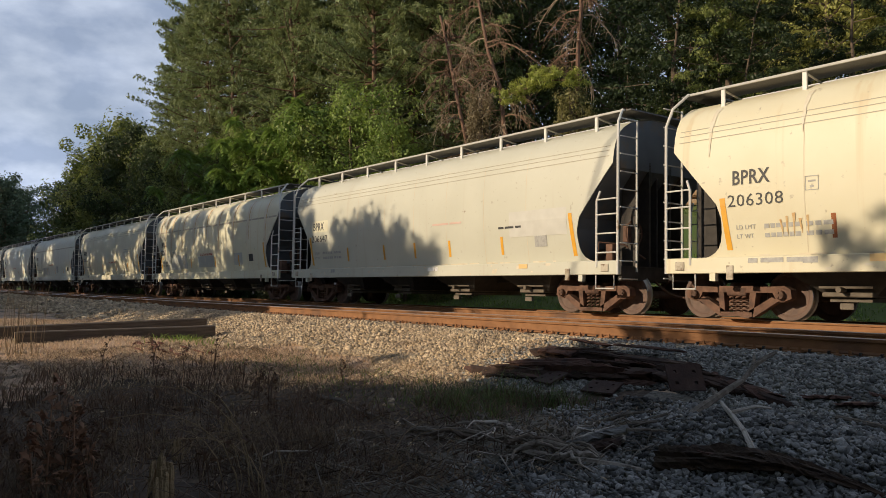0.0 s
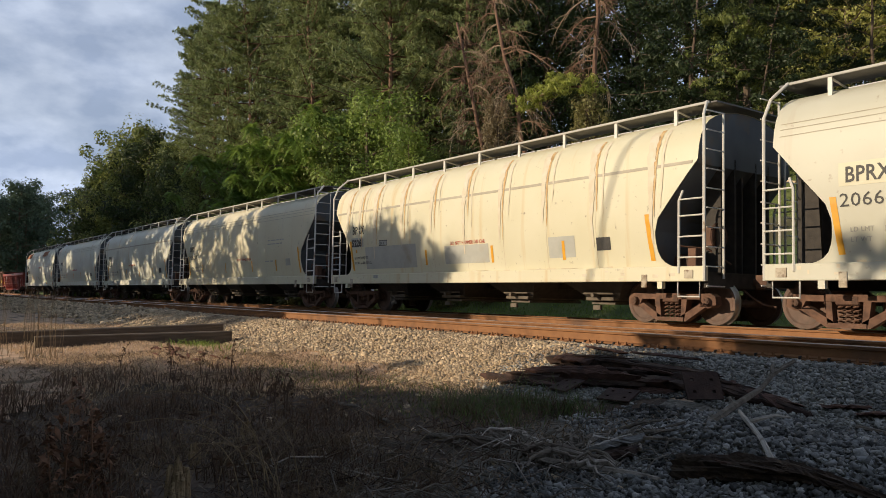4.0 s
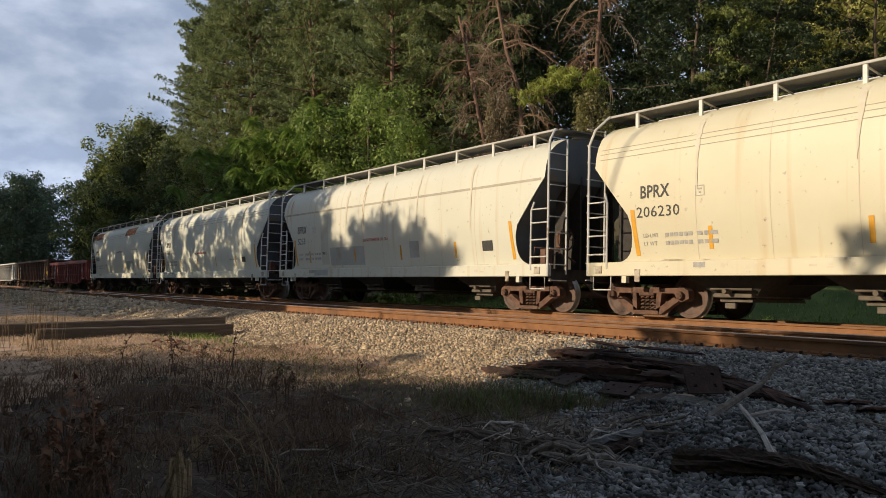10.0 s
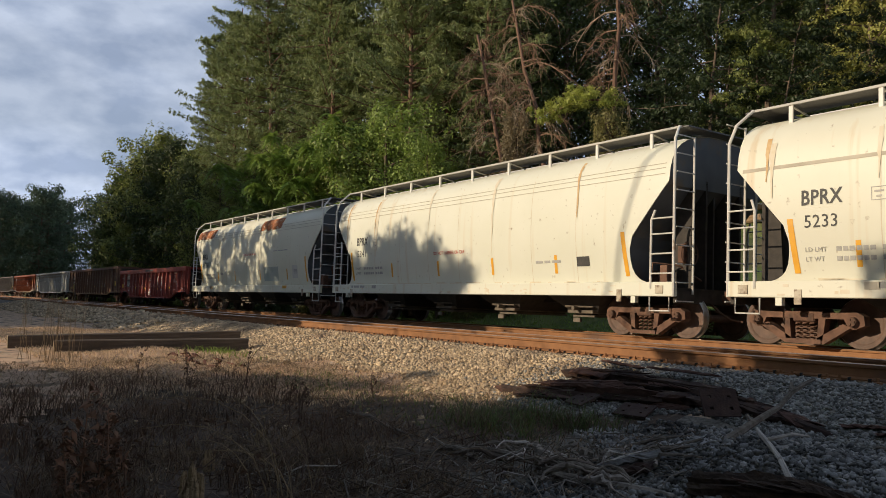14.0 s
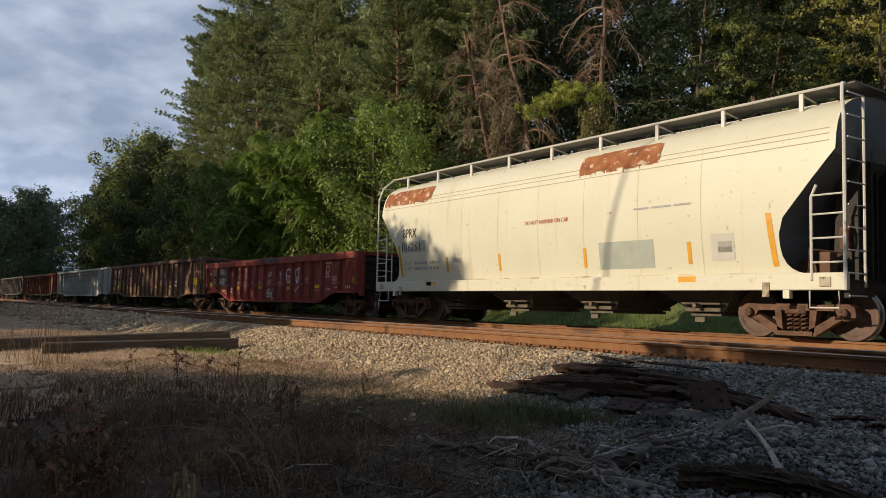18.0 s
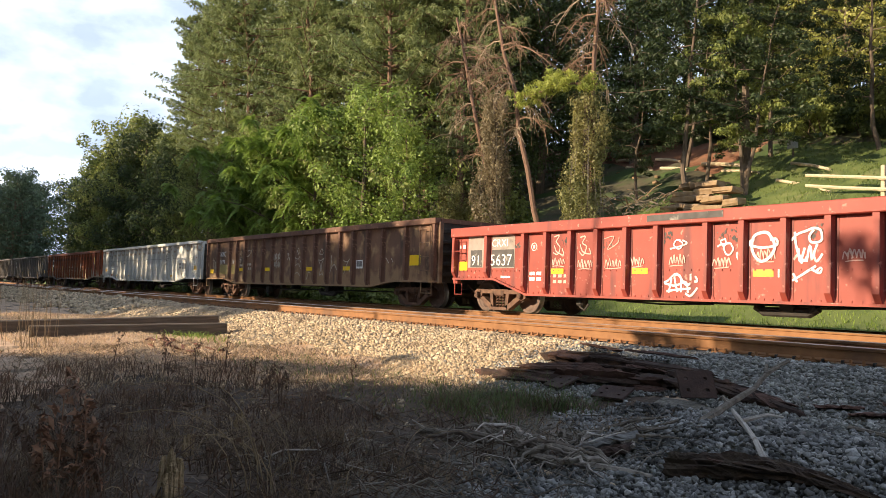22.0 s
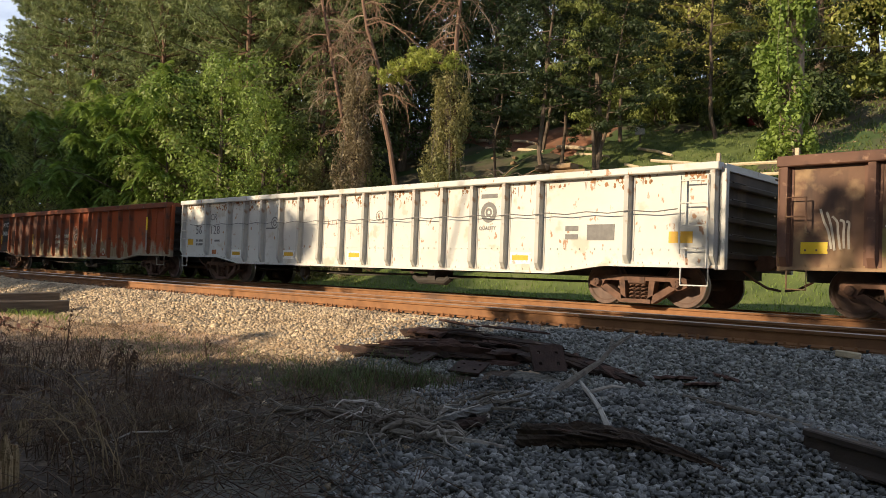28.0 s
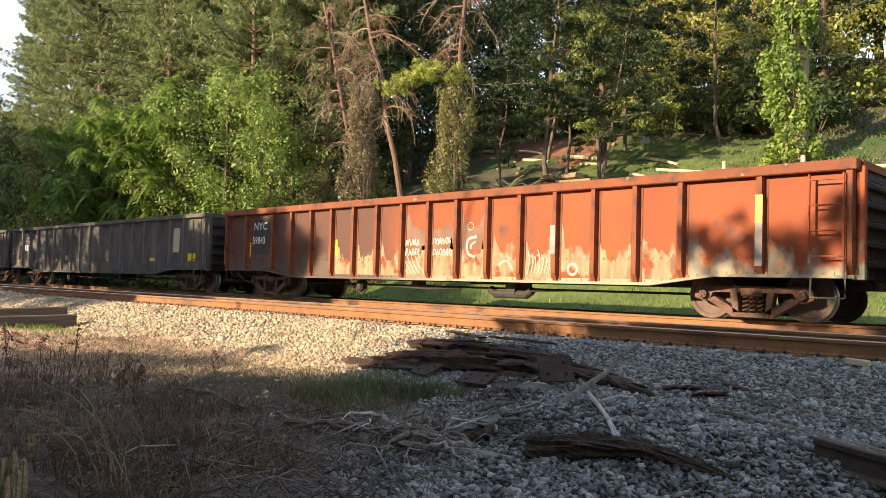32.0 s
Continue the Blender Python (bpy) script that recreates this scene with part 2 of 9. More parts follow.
M["leaf_mid"] = leaf_material("leaf_mid_green", (0.19, 0.235, 0.06), (0.30, 0.325, 0.09))
# distant haze put into the leaf colour as a blue tint
M["leaf_hazy"] = leaf_material("leaf_hazy_green", (0.07, 0.11, 0.068), (0.105, 0.15, 0.092))
# darker leaf copies, the shade inside the wood put into their colour
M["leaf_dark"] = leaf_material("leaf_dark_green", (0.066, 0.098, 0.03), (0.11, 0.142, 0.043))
M["leaf_shaded"] = leaf_material("leaf_shaded_green", (0.036, 0.058, 0.02), (0.062, 0.088, 0.03))
M["leaf_light"] = leaf_material("leaf_light_green", (0.20, 0.29, 0.055), (0.29, 0.37, 0.08))
# sunlit crowns, the sun's yellow tone put into the leaves
M["leaf_sunlit"] = leaf_material("leaf_sunlit_green", (0.38, 0.39, 0.10), (0.47, 0.46, 0.15))
M["needle"] = leaf_material("pine_needle", (0.215, 0.265, 0.105), (0.315, 0.355, 0.145))
M["needle_light"] = leaf_material("pine_needle_bright", (0.32, 0.37, 0.065), (0.42, 0.45, 0.095))
M["vine"] = leaf_material("vine_leaf", (0.22, 0.22, 0.075), (0.31, 0.27, 0.11))
M["dry_vine"] = leaf_material("dry_vine", (0.20, 0.16, 0.09), (0.31, 0.25, 0.15))
M["grass"] = leaf_material("grass_blade", (0.16, 0.24, 0.038), (0.25, 0.325, 0.065))
M["dry_grass"] = leaf_material("dry_grass", (0.54, 0.38, 0.245), (0.70, 0.53, 0.36))
M["litter"] = leaf_material("leaf_litter", (0.28, 0.20, 0.125), (0.44, 0.325, 0.205))
M["straw"] = leaf_material("dry_straw", (0.15, 0.098, 0.058), (0.27, 0.185, 0.11), 0.5)
M["dead_weed"] = leaf_material("dead_weed", (0.085, 0.05, 0.032), (0.17, 0.10, 0.062))


# ---- mesh helpers ----
class Shape:
    """Collects vertices and faces for one mesh."""

    def __init__(self):
        self.v, self.f = [], []

    def add(self, verts, faces, m=None):
        k = len(self.v)
        self.v += [tuple(m @ Vector(p)) for p in verts] if m is not None else [tuple(p) for p in verts]
        self.f += [tuple(i + k for i in f) for f in faces]
        return self

    def box(self, x0, x1, y0, y1, z0, z1, m=None, b=0.0):
        if not b:
            vs = [(x, y, z) for x in (x0, x1) for y in (y0, y1) for z in (z0, z1)]
            return self.add(vs, [(0, 1, 3, 2), (4, 6, 7, 5), (0, 4, 5, 1), (2, 3, 7, 6), (0, 2, 6, 4), (1, 5, 7, 3)], m)
        bm = bmesh.new()
        bmesh.ops.create_cube(bm, size=1.0, matrix=Matrix.Translation(((x0 + x1) / 2, (y0 + y1) / 2, (z0 + z1) / 2)) @ Matrix.Diagonal((x1 - x0, y1 - y0, z1 - z0, 1)))
        bmesh.ops.bevel(bm, geom=bm.edges[:], offset=b, segments=1, affect="EDGES")
        bm.verts.index_update()
        self.add([p.co for p in bm.verts], [[p.index for p in f.verts] for f in bm.faces], m)
        bm.free()
        return self

    def tube(self, pts, r, n=6, r1=None, cap=True):
        """A round bar along the points, radius r at the start and r1 at the end."""
        pts = [Vector(p) for p in pts]
        rings = []
        for i, p in enumerate(pts):
            d = (pts[min(i + 1, len(pts) - 1)] - pts[max(i - 1, 0)]).normalized()
            a = d.cross(Vector((0, 0, 1)) if abs(d.z) < 0.9 else Vector((1, 0, 0))).normalized()
            c = d.cross(a)
            rr = r if r1 is None else r + (r1 - r) * i / (len(pts) - 1)
            rings.append([p + (a * math.cos(2 * math.pi * k / n) + c * math.sin(2 * math.pi * k / n)) * rr for k in range(n)])
        vs = [p for q in rings for p in q]
        fs = [(i * n + k, i * n + (k + 1) % n, (i + 1) * n + (k + 1) % n, (i + 1) * n + k) for i in range(len(pts) - 1) for k in range(n)]
        if cap:
            fs += [tuple(range(n))[::-1], tuple((len(pts) - 1) * n + k for k in range(n))]
        return self.add(vs, fs)

    def prism(self, poly, y0, y1, m=None):
        """A polygon in x and z, pushed from y0 to y1."""
        n = len(poly)
        vs = [(x, y0, z) for x, z in poly] + [(x, y1, z) for x, z in poly]
        return self.add(vs, [tuple(range(n)), tuple(range(2 * n - 1, n - 1, -1))] + [(k, n + k, n + (k + 1) % n, (k + 1) % n) for k in range(n)], m)

    def lathe(self, prof, axis_y=True, n=24, m=None):
        """A profile of (radius, y) turned about the y axis."""
        vs, fs = [], []
        for r, y in prof:
            vs += [(r * math.cos(2 * math.pi * k / n), y, r * math.sin(2 * math.pi * k / n)) for k in range(n)]
        for i in range(len(prof) - 1):
            fs += [(i * n + k, i * n + (k + 1) % n, (i + 1) * n + (k + 1) % n, (i + 1) * n + k) for k in range(n)]
        return self.add(vs, fs, m)

    def mesh(self, name):
        me = bpy.data.meshes.new(name)
        me.from_pydata(self.v, [], self.f)
        me.validate()
        bm = bmesh.new()
        bm.from_mesh(me)
        bmesh.ops.recalc_face_normals(bm, faces=bm.faces[:])
        bm.to_mesh(me)
        bm.free()
        return me


def part(name, shape, mat, parent=None, label="", smooth=False, mats=()):
    me = shape.mesh(name) if isinstance(shape, Shape) else shape
    if not me.materials:
        me.materials.append(M[mat] if isinstance(mat, str) else mat)
        for x in mats:
            me.materials.append(M[x])
    if smooth:
        me.polygons.foreach_set("use_smooth", [True] * len(me.polygons))
    ob = new(name, me)
    ob.parent = parent
    if label:
        ob["label"] = label
    return ob


def thing(name, label, category, m=None, group="", kind=""):
    ob = new(name)
    ob.empty_display_size = 0.2
    if m is not None:
        ob.matrix_world = m
    return tagged(ob, label, category, group, kind)


def arrays(name, verts, faces, mat, parent=None):
    """A mesh from numpy arrays of triangles or quads."""
    me = bpy.data.meshes.new(name)
    n, k = faces.shape
    me.vertices.add(len(verts))
    me.vertices.foreach_set("co", np.ascontiguousarray(verts, dtype=np.float32).ravel())
    me.loops.add(n * k)
    me.loops.foreach_set("vertex_index", np.ascontiguousarray(faces, dtype=np.int32).ravel())
    me.polygons.add(n)
    me.polygons.foreach_set("loop_start", np.arange(0, n * k, k, dtype=np.int32))
    me.update(calc_edges=True)
    me.materials.append(M[mat])
    if name is None:
        return me
    ob = new(name, me)
    ob.parent = parent
    return ob


def lettering(body, size, mat, parent, x, z, y, name="lettering", wide=1.0, label="", bold=0.0):
    """Flat letters on a side that faces -y; x, z is the lower left corner."""
    cu = bpy.data.curves.new("text", "FONT")
    cu.body, cu.size, cu.extrude, cu.resolution_u = body, size, 0.0015, 2
    cu.space_character, cu.offset = 1.05, bold
    tmp = bpy.data.objects.new("text", cu)
    me = bpy.data.meshes.new_from_object(tmp)
    bpy.data.objects.remove(tmp)
    me.materials.clear()
    ob = part(name, me, mat, parent, label)
    ob.matrix_basis = pose(x, y, z, 90, 0, 0) @ Matrix.Diagonal((wide, 1, 1, 1))
    return ob


def smooth(a, b, x):
    u = np.clip((x - a) / (b - a), 0, 1)
    return u * u * (3 - 2 * u)


# ---- ground ----
NEAR_C, NEAR_RAIL, FAR_RAIL, TRAIN_C = 9.5, 8.75, 13.57, 14.32     # track centres and nearest rails
PY = [-3000, -60, 0, 3, 6.2, 8.0, 8.2, 16.6, 17.6, 21.3, 23, 24.4, 27, 40, 60, 100, 200, 3000]
PZ = [-1.5, -1.2, -1.0, -0.9, -0.74, -0.25, -0.215, -0.215, -0.6, -0.42, 0.0, 0.75, 3.6, 9, 17, 26, 40, 60]


def ground_z(x, y):
    x, y = np.asarray(x, float), np.asarray(y, float)
    z = np.interp(y, PY, PZ)
    z = np.where(y > 17.6, -0.6 + (z + 0.6) * (1 - 0.85 * smooth(-95, -135, x)), z)
    z = z + 0.2 * smooth(-8, -15, x) * smooth(7.0, 4.0, y)
    z = z + 0.27 * np.exp(-((x + 3.0) / 1.55) ** 4 - ((y - 5.45) / 0.8) ** 2)
    rough = np.sin(x * 1.7 + 1.3 * np.sin(y * 1.1)) * np.sin(y * 1.9 + np.sin(x * 0.8))
    z = z + rough * (0.03 * smooth(7.0, 5.5, y) + 0.25 * smooth(20, 30, y))
    return z


def make_ground():
    def steps(*segs):
        return np.unique(np.concatenate([np.arange(a, b, s) for a, b, s in segs]))
    xs = steps((-3000, -400, 400), (-400, -120, 20), (-120, -60, 3), (-60, -30, 1), (-30, 6, 0.3), (6, 60, 3), (60, 400, 40), (400, 3001, 400))
    ys = steps((-3000, -100, 400), (-100, -14, 8), (-14, 0, 0.5), (0, 9, 0.22), (9, 16.5, 1.5), (16.5, 30, 0.5), (30, 60, 0.7), (60, 100, 3), (100, 400, 30), (400, 3001, 400))
    X, Y = np.meshgrid(xs, ys)
    Z = ground_z(X, Y)
    nx, ny = len(xs), len(ys)
    v = np.stack([X.ravel(), Y.ravel(), Z.ravel()], 1)
    i, j = np.meshgrid(np.arange(nx - 1), np.arange(ny - 1))
    k = (j * nx + i).ravel()
    f = np.stack([k, k + 1, k + 1 + nx, k + nx], 1)
    ob = arrays("ground", v, f, "soil")
    for m in ("ballast_bed", "lawn", "hill_soil", "red_soil", "shade_humus"):
        ob.data.materials.append(M[m])
    c = v[f].mean(1)
    edge = 6.35 + 0.35 * np.sin(c[:, 0] * 0.9) + 0.25 * np.sin(c[:, 0] * 2.3 + 1)
    edge = np.where(c[:, 0] > -5.6 + 0.4 * np.sin(c[:, 1] * 2), np.minimum(edge, 2.5 + 0.3 * np.sin(c[:, 0] * 2.1) + 0.2 * np.sin(c[:, 0] * 4.7)), edge)
    s = np.where((c[:, 1] > edge) & (c[:, 1] < 17.2), 1, 0)
    # darkened soil fills the foreground that lies in shade
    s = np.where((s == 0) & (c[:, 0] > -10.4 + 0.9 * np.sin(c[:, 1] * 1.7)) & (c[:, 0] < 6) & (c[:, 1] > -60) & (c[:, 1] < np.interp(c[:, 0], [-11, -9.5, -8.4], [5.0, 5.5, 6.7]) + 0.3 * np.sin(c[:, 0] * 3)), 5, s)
    s = np.where((c[:, 1] >= 17.2) & (c[:, 1] < 25.0), 2, s)
    s = np.where((c[:, 1] >= 25.0), 3, s)
    up = c[:, 1] + 0.45 * c[:, 0] + 0.5 * np.sin(c[:, 0] * 0.7)
    s = np.where((c[:, 1] >= 27) & (up < 29.6) & (c[:, 0] < -12.6 + 1.0 * np.sin(c[:, 1] * 0.8)) & (c[:, 0] > -24.5 + 0.8 * np.sin(c[:, 1])), 2, s)
    s = np.where((up > 24.6) & (up < 30.0) & (c[:, 0] > -60) & (c[:, 0] < -25.5), 4, s)
    s = np.where((c[:, 1] >= 17.2) & (c[:, 0] < -60), np.where(c[:, 1] < 24, 3, s), s)
    s = np.where(c[:, 0] < -110, np.where(c[:, 1] >= 17.2, 2, s), s)
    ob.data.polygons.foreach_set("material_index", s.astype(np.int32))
    ob.data.polygons.foreach_set("use_smooth", [True] * len(f))
    tagged(ob, "bare soil, ballast, lawn and wooded bank", "ground", kind="structure")


make_ground()


# ---- tracks ----
def rail_shape(x0, x1, y, z=0.0):
    prof = [(-0.075, -0.18), (0.075, -0.18), (0.075, -0.165), (0.012, -0.145), (0.009, -0.05), (0.034, -0.04), (0.037, -0.008), (0.03, 0.0),
            (-0.03, 0.0), (-0.037, -0.008), (-0.034, -0.04), (-0.009, -0.05), (-0.012, -0.145), (-0.075, -0.165)]
    n = len(prof)
    sh = Shape()
    sh.add([(x0, y + a, z + b) for a, b in prof] + [(x1, y + a, z + b) for a, b in prof],
           [tuple(range(n)), tuple(range(2 * n - 1, n - 1, -1))] + [(k, n + k, n + (k + 1) % n, (k + 1) % n) for k in range(n)])
    return sh


M["galv_dull"] = material("dull_metal", (0.40, 0.39, 0.36), (0.52, 0.50, 0.46), 3, 0.6)


def make_tracks():
    for name, cy, lab in (("near_track", NEAR_C, "empty railway track with rusty rails on wooden ties"), ("far_track", TRAIN_C, "railway track carrying the freight train")):
        tr = thing(name, lab, "railway track", kind="structure")
        for y in (cy - 0.75, cy + 0.75):
            me = rail_shape(-330, 120, y).mesh("rail")
            me.materials.append(M["rail"])
            me.materials.append(M["rail_top"])
            for p in me.polygons:
                if p.normal.z > 0.5 and p.center.z > -0.01:
                    p.material_index = 1
            part("rail", me, "rail", tr)
        tie = Shape().box(-0.11, 0.11, -1.3, 1.3, -0.36, -0.195, b=0.012).mesh("tie")
        tie.materials.append(M["tie"])
        plate = Shape()
        for sy in (-0.75, 0.75):
            plate.box(-0.1, 0.1, sy - 0.17, sy + 0.17, -0.195, -0.178)
            for dx in (-0.07, 0.07):
                for dy in (-0.1, 0.1):
                    plate.box(dx - 0.012, dx + 0.012, sy + dy - 0.012, sy + dy + 0.012, -0.178, -0.135)
        pm = plate.mesh("tie_plate")
        pm.materials.append(M["rail"])
        anchor = Shape().box(-0.012, 0.012, -0.10, -0.045, -0.19, -0.152, b=0.006)
        am = anchor.mesh("rail_anchor")
        am.materials.append(M["steel_dark"])
        x = -90.0
        k = 0
        while x < 14 and k < 300:
            jit = 0.03 * math.sin(k * 12.9898)
            t = part("tie", tie, "tie", tr)
            t.location = (x, cy + jit, 0.0)
            p = part("tie_plate", pm, "rail", tr)
            p.location = (x, cy, 0.0)
            if cy == NEAR_C and -30 < x < 3:
                for dx in (-0.17, 0.17):
                    part("rail_anchor", am, "steel_dark", tr).location = (x + dx, cy - 0.75, 0.0)
            x += 0.56 if x > -60 else 1.12
            k += 1


make_tracks()


# ---- freight train ----
SPEED = [(0, 4.4), (3, 4.42), (4.5, 4.5), (7, 4.65), (9, 4.76), (12, 4.78), (14, 4.84), (17, 4.9), (18.5, 4.98), (20, 5.06), (22, 5.12), (26, 5.14), (29, 5.26), (32, 5.34)]
_g = np.linspace(0, 32, 3201)
_v = np.interp(_g, [a for a, b in SPEED], [b for a, b in SPEED])
_s = np.concatenate([[0], np.cumsum((_v[1:] + _v[:-1]) / 2 * 0.01)])


def run(t):
    """How far the train has gone at t seconds."""
    return float(np.interp(t, _g, _s))


CARS, WHEELSETS = [], []
WHEEL_R, WHEELBASE = 0.44, 1.78


def frame_piece(poly, y, half=0.09):
    return Shape().prism(poly, y - half, y + half)


def make_bogie_meshes():
    out = {}
    side = Shape()
    for s in (-1, 1):
        side.prism([(s * 0.30, 0.60), (s * 0.95, 0.62), (s * 1.06, 0.56), (s * 1.08, 0.40), (s * 0.98, 0.36), (s * 0.80, 0.36), (s * 0.72, 0.50), (s * 0.30, 0.50)], -0.09, 0.09)
        side.prism([(s * 0.84, 0.36), (s * 0.70, 0.42), (s * 0.24, 0.16), (s * 0.24, 0.06), (s * 0.36, 0.06)], -0.08, 0.08)
        side.prism([(s * 0.27, 0.52), (s * 0.40, 0.52), (s * 0.34, 0.12), (s * 0.24, 0.12)], -0.08, 0.08)
    side.box(-0.36, 0.36, -0.09, 0.09, 0.50, 0.62)
    side.box(-0.32, 0.32, -0.1, 0.1, 0.06, 0.14)
    out["side"] = side.mesh("side_frame")
    sp = Shape()
    for x in (-0.13, 0.0, 0.13):
        pts = [(x + 0.055 * math.cos(a * 0.9), 0.055 * math.sin(a * 0.9), 0.14 + 0.30 * a / 28) for a in range(29)]
        sp.tube(pts, 0.016, 5)
    out["spring"] = sp.mesh("spring_nest")
    bol = Shape().box(-0.2, 0.2, -1.1, 1.1, 0.44, 0.6, b=0.02)
    out["bolster"] = bol.mesh("bolster")
    cap = Shape().lathe([(0.0, -0.17), (0.075, -0.17), (0.085, -0.15), (0.085, -0.1), (0.13, -0.08), (0.13, 0.1), (0.0, 0.1)], n=14)
    for k in range(3):
        a = 2 * math.pi * k / 3
        cap.box(-0.015, 0.015, -0.185, -0.17, -0.015, 0.015, Matrix.Translation((0.045 * math.cos(a), 0, 0.045 * math.sin(a))))
    out["cap"] = cap.mesh("bearing_cap")
    R = WHEEL_R
    ws = Shape()
    for s in (-1, 1):
        prof = [(0.09, 0.10 * s), (0.10, 0.045 * s), (0.18, 0.03 * s), (R - 0.10, 0.045 * s), (R - 0.07, 0.065 * s), (R - 0.012, 0.068 * s), (R - 0.003, 0.06 * s), (R, -0.035 * s), (R + 0.026, -0.05 * s), (R + 0.022, -0.07 * s),
                (R - 0.07, -0.07 * s), (R - 0.10, -0.03 * s), (0.18, -0.045 * s), (0.09, -0.06 * s)]
        ws.lathe(prof, n=36, m=Matrix.Translation((0, s * 0.752, 0)))
    ws.lathe([(0.0, -1.05), (0.075, -1.05), (0.09, -0.8), (0.08, 0.0), (0.09, 0.8), (0.075, 1.05), (0.0, 1.05)], n=12)
    me = ws.mesh("wheelset")
    me.materials.append(M["wheel"])
    me.materials.append(M["tread"])
    for p in me.polygons:
        d = math.hypot(p.center.x, p.center.z)
        if d > R - 0.02 and abs(abs(p.center.y) - 0.752) < 0.066:
            p.material_index = 1
    out["wheelset"] = me
    return out


BOGIE = make_bogie_meshes()


def add_bogie(car, x, size=1.0):
    b = part("bogie", BOGIE["bolster"], "truck", car, "rusty cast steel bogie")
    b.location, b.scale = (x, 0, 0), (size, 1, size)
    for s in (-1, 1):
        f = part("side_frame", BOGIE["side"], "truck", b)
        f.location = (0, s * 1.0, 0)
        g = part("spring_nest", BOGIE["spring"], "truck", b)
        g.location = (0, s * 1.0, 0)
        for k in (-1, 1):
            c = part("bearing_cap", BOGIE["cap"], "truck", b)
            c.matrix_basis = pose(k * WHEELBASE / 2, s * 1.0, 0.46, 0, 0, 0 if s < 0 else 180)
    for k in (-1, 1):
        w = part("wheelset", BOGIE["wheelset"], "wheel", b)
        w.location = (k * WHEELBASE / 2, 0, WHEEL_R)
        WHEELSETS.append((w, k * WHEELBASE / 2))


def coupler_mesh():
    sh = Shape()
    sh.box(-0.55, 0.15, -0.07, 0.07, 0.79, 0.93, b=0.015)
    sh.prism([(0.10, 0.72), (0.34, 0.74), (0.42, 0.80), (0.42, 0.95), (0.34, 1.0), (0.10, 1.0)], -0.13, 0.10)
    sh.tube([(-0.1, -0.35, 0.75), (0.15, -0.33, 0.55), (0.35, -0.25, 0.42), (0.55, -0.15, 0.38)], 0.025, 6)
    return sh.mesh("coupler")


COUPLER = coupler_mesh()


def add_couplers(car, half):
    for s in (-1, 1):
        c = part("coupler", COUPLER, "truck", car)
        c.matrix_basis = pose(s * half, 0, 0, 0, 0, 0 if s > 0 else 180)


HOPPER_L = 14.8
BODY = [(1.45, 1.10), (1.50, 1.38), (1.555, 1.75), (1.59, 2.1), (1.60, 2.5), (1.595, 2.9), (1.575, 3.2), (1.54, 3.45), (1.48, 3.65), (1.38, 3.83), (1.22, 3.98), (1.0, 4.10), (0.7, 4.19), (0.3, 4.25), (0.0, 4.26)]


def hopper_low(ax):
    """The lower edge of a hopper's side sheet, by the distance from the middle."""
    return float(np.interp(ax, [6.12, 6.16, 6.2, 6.28, 7.22], [1.10, 1.42, 1.85, 2.10, 3.18]))


def side_y(z):
    """Half the width of a hopper body at the height z."""
    return float(np.interp(z, [p[1] for p in BODY], [p[0] for p in BODY]))


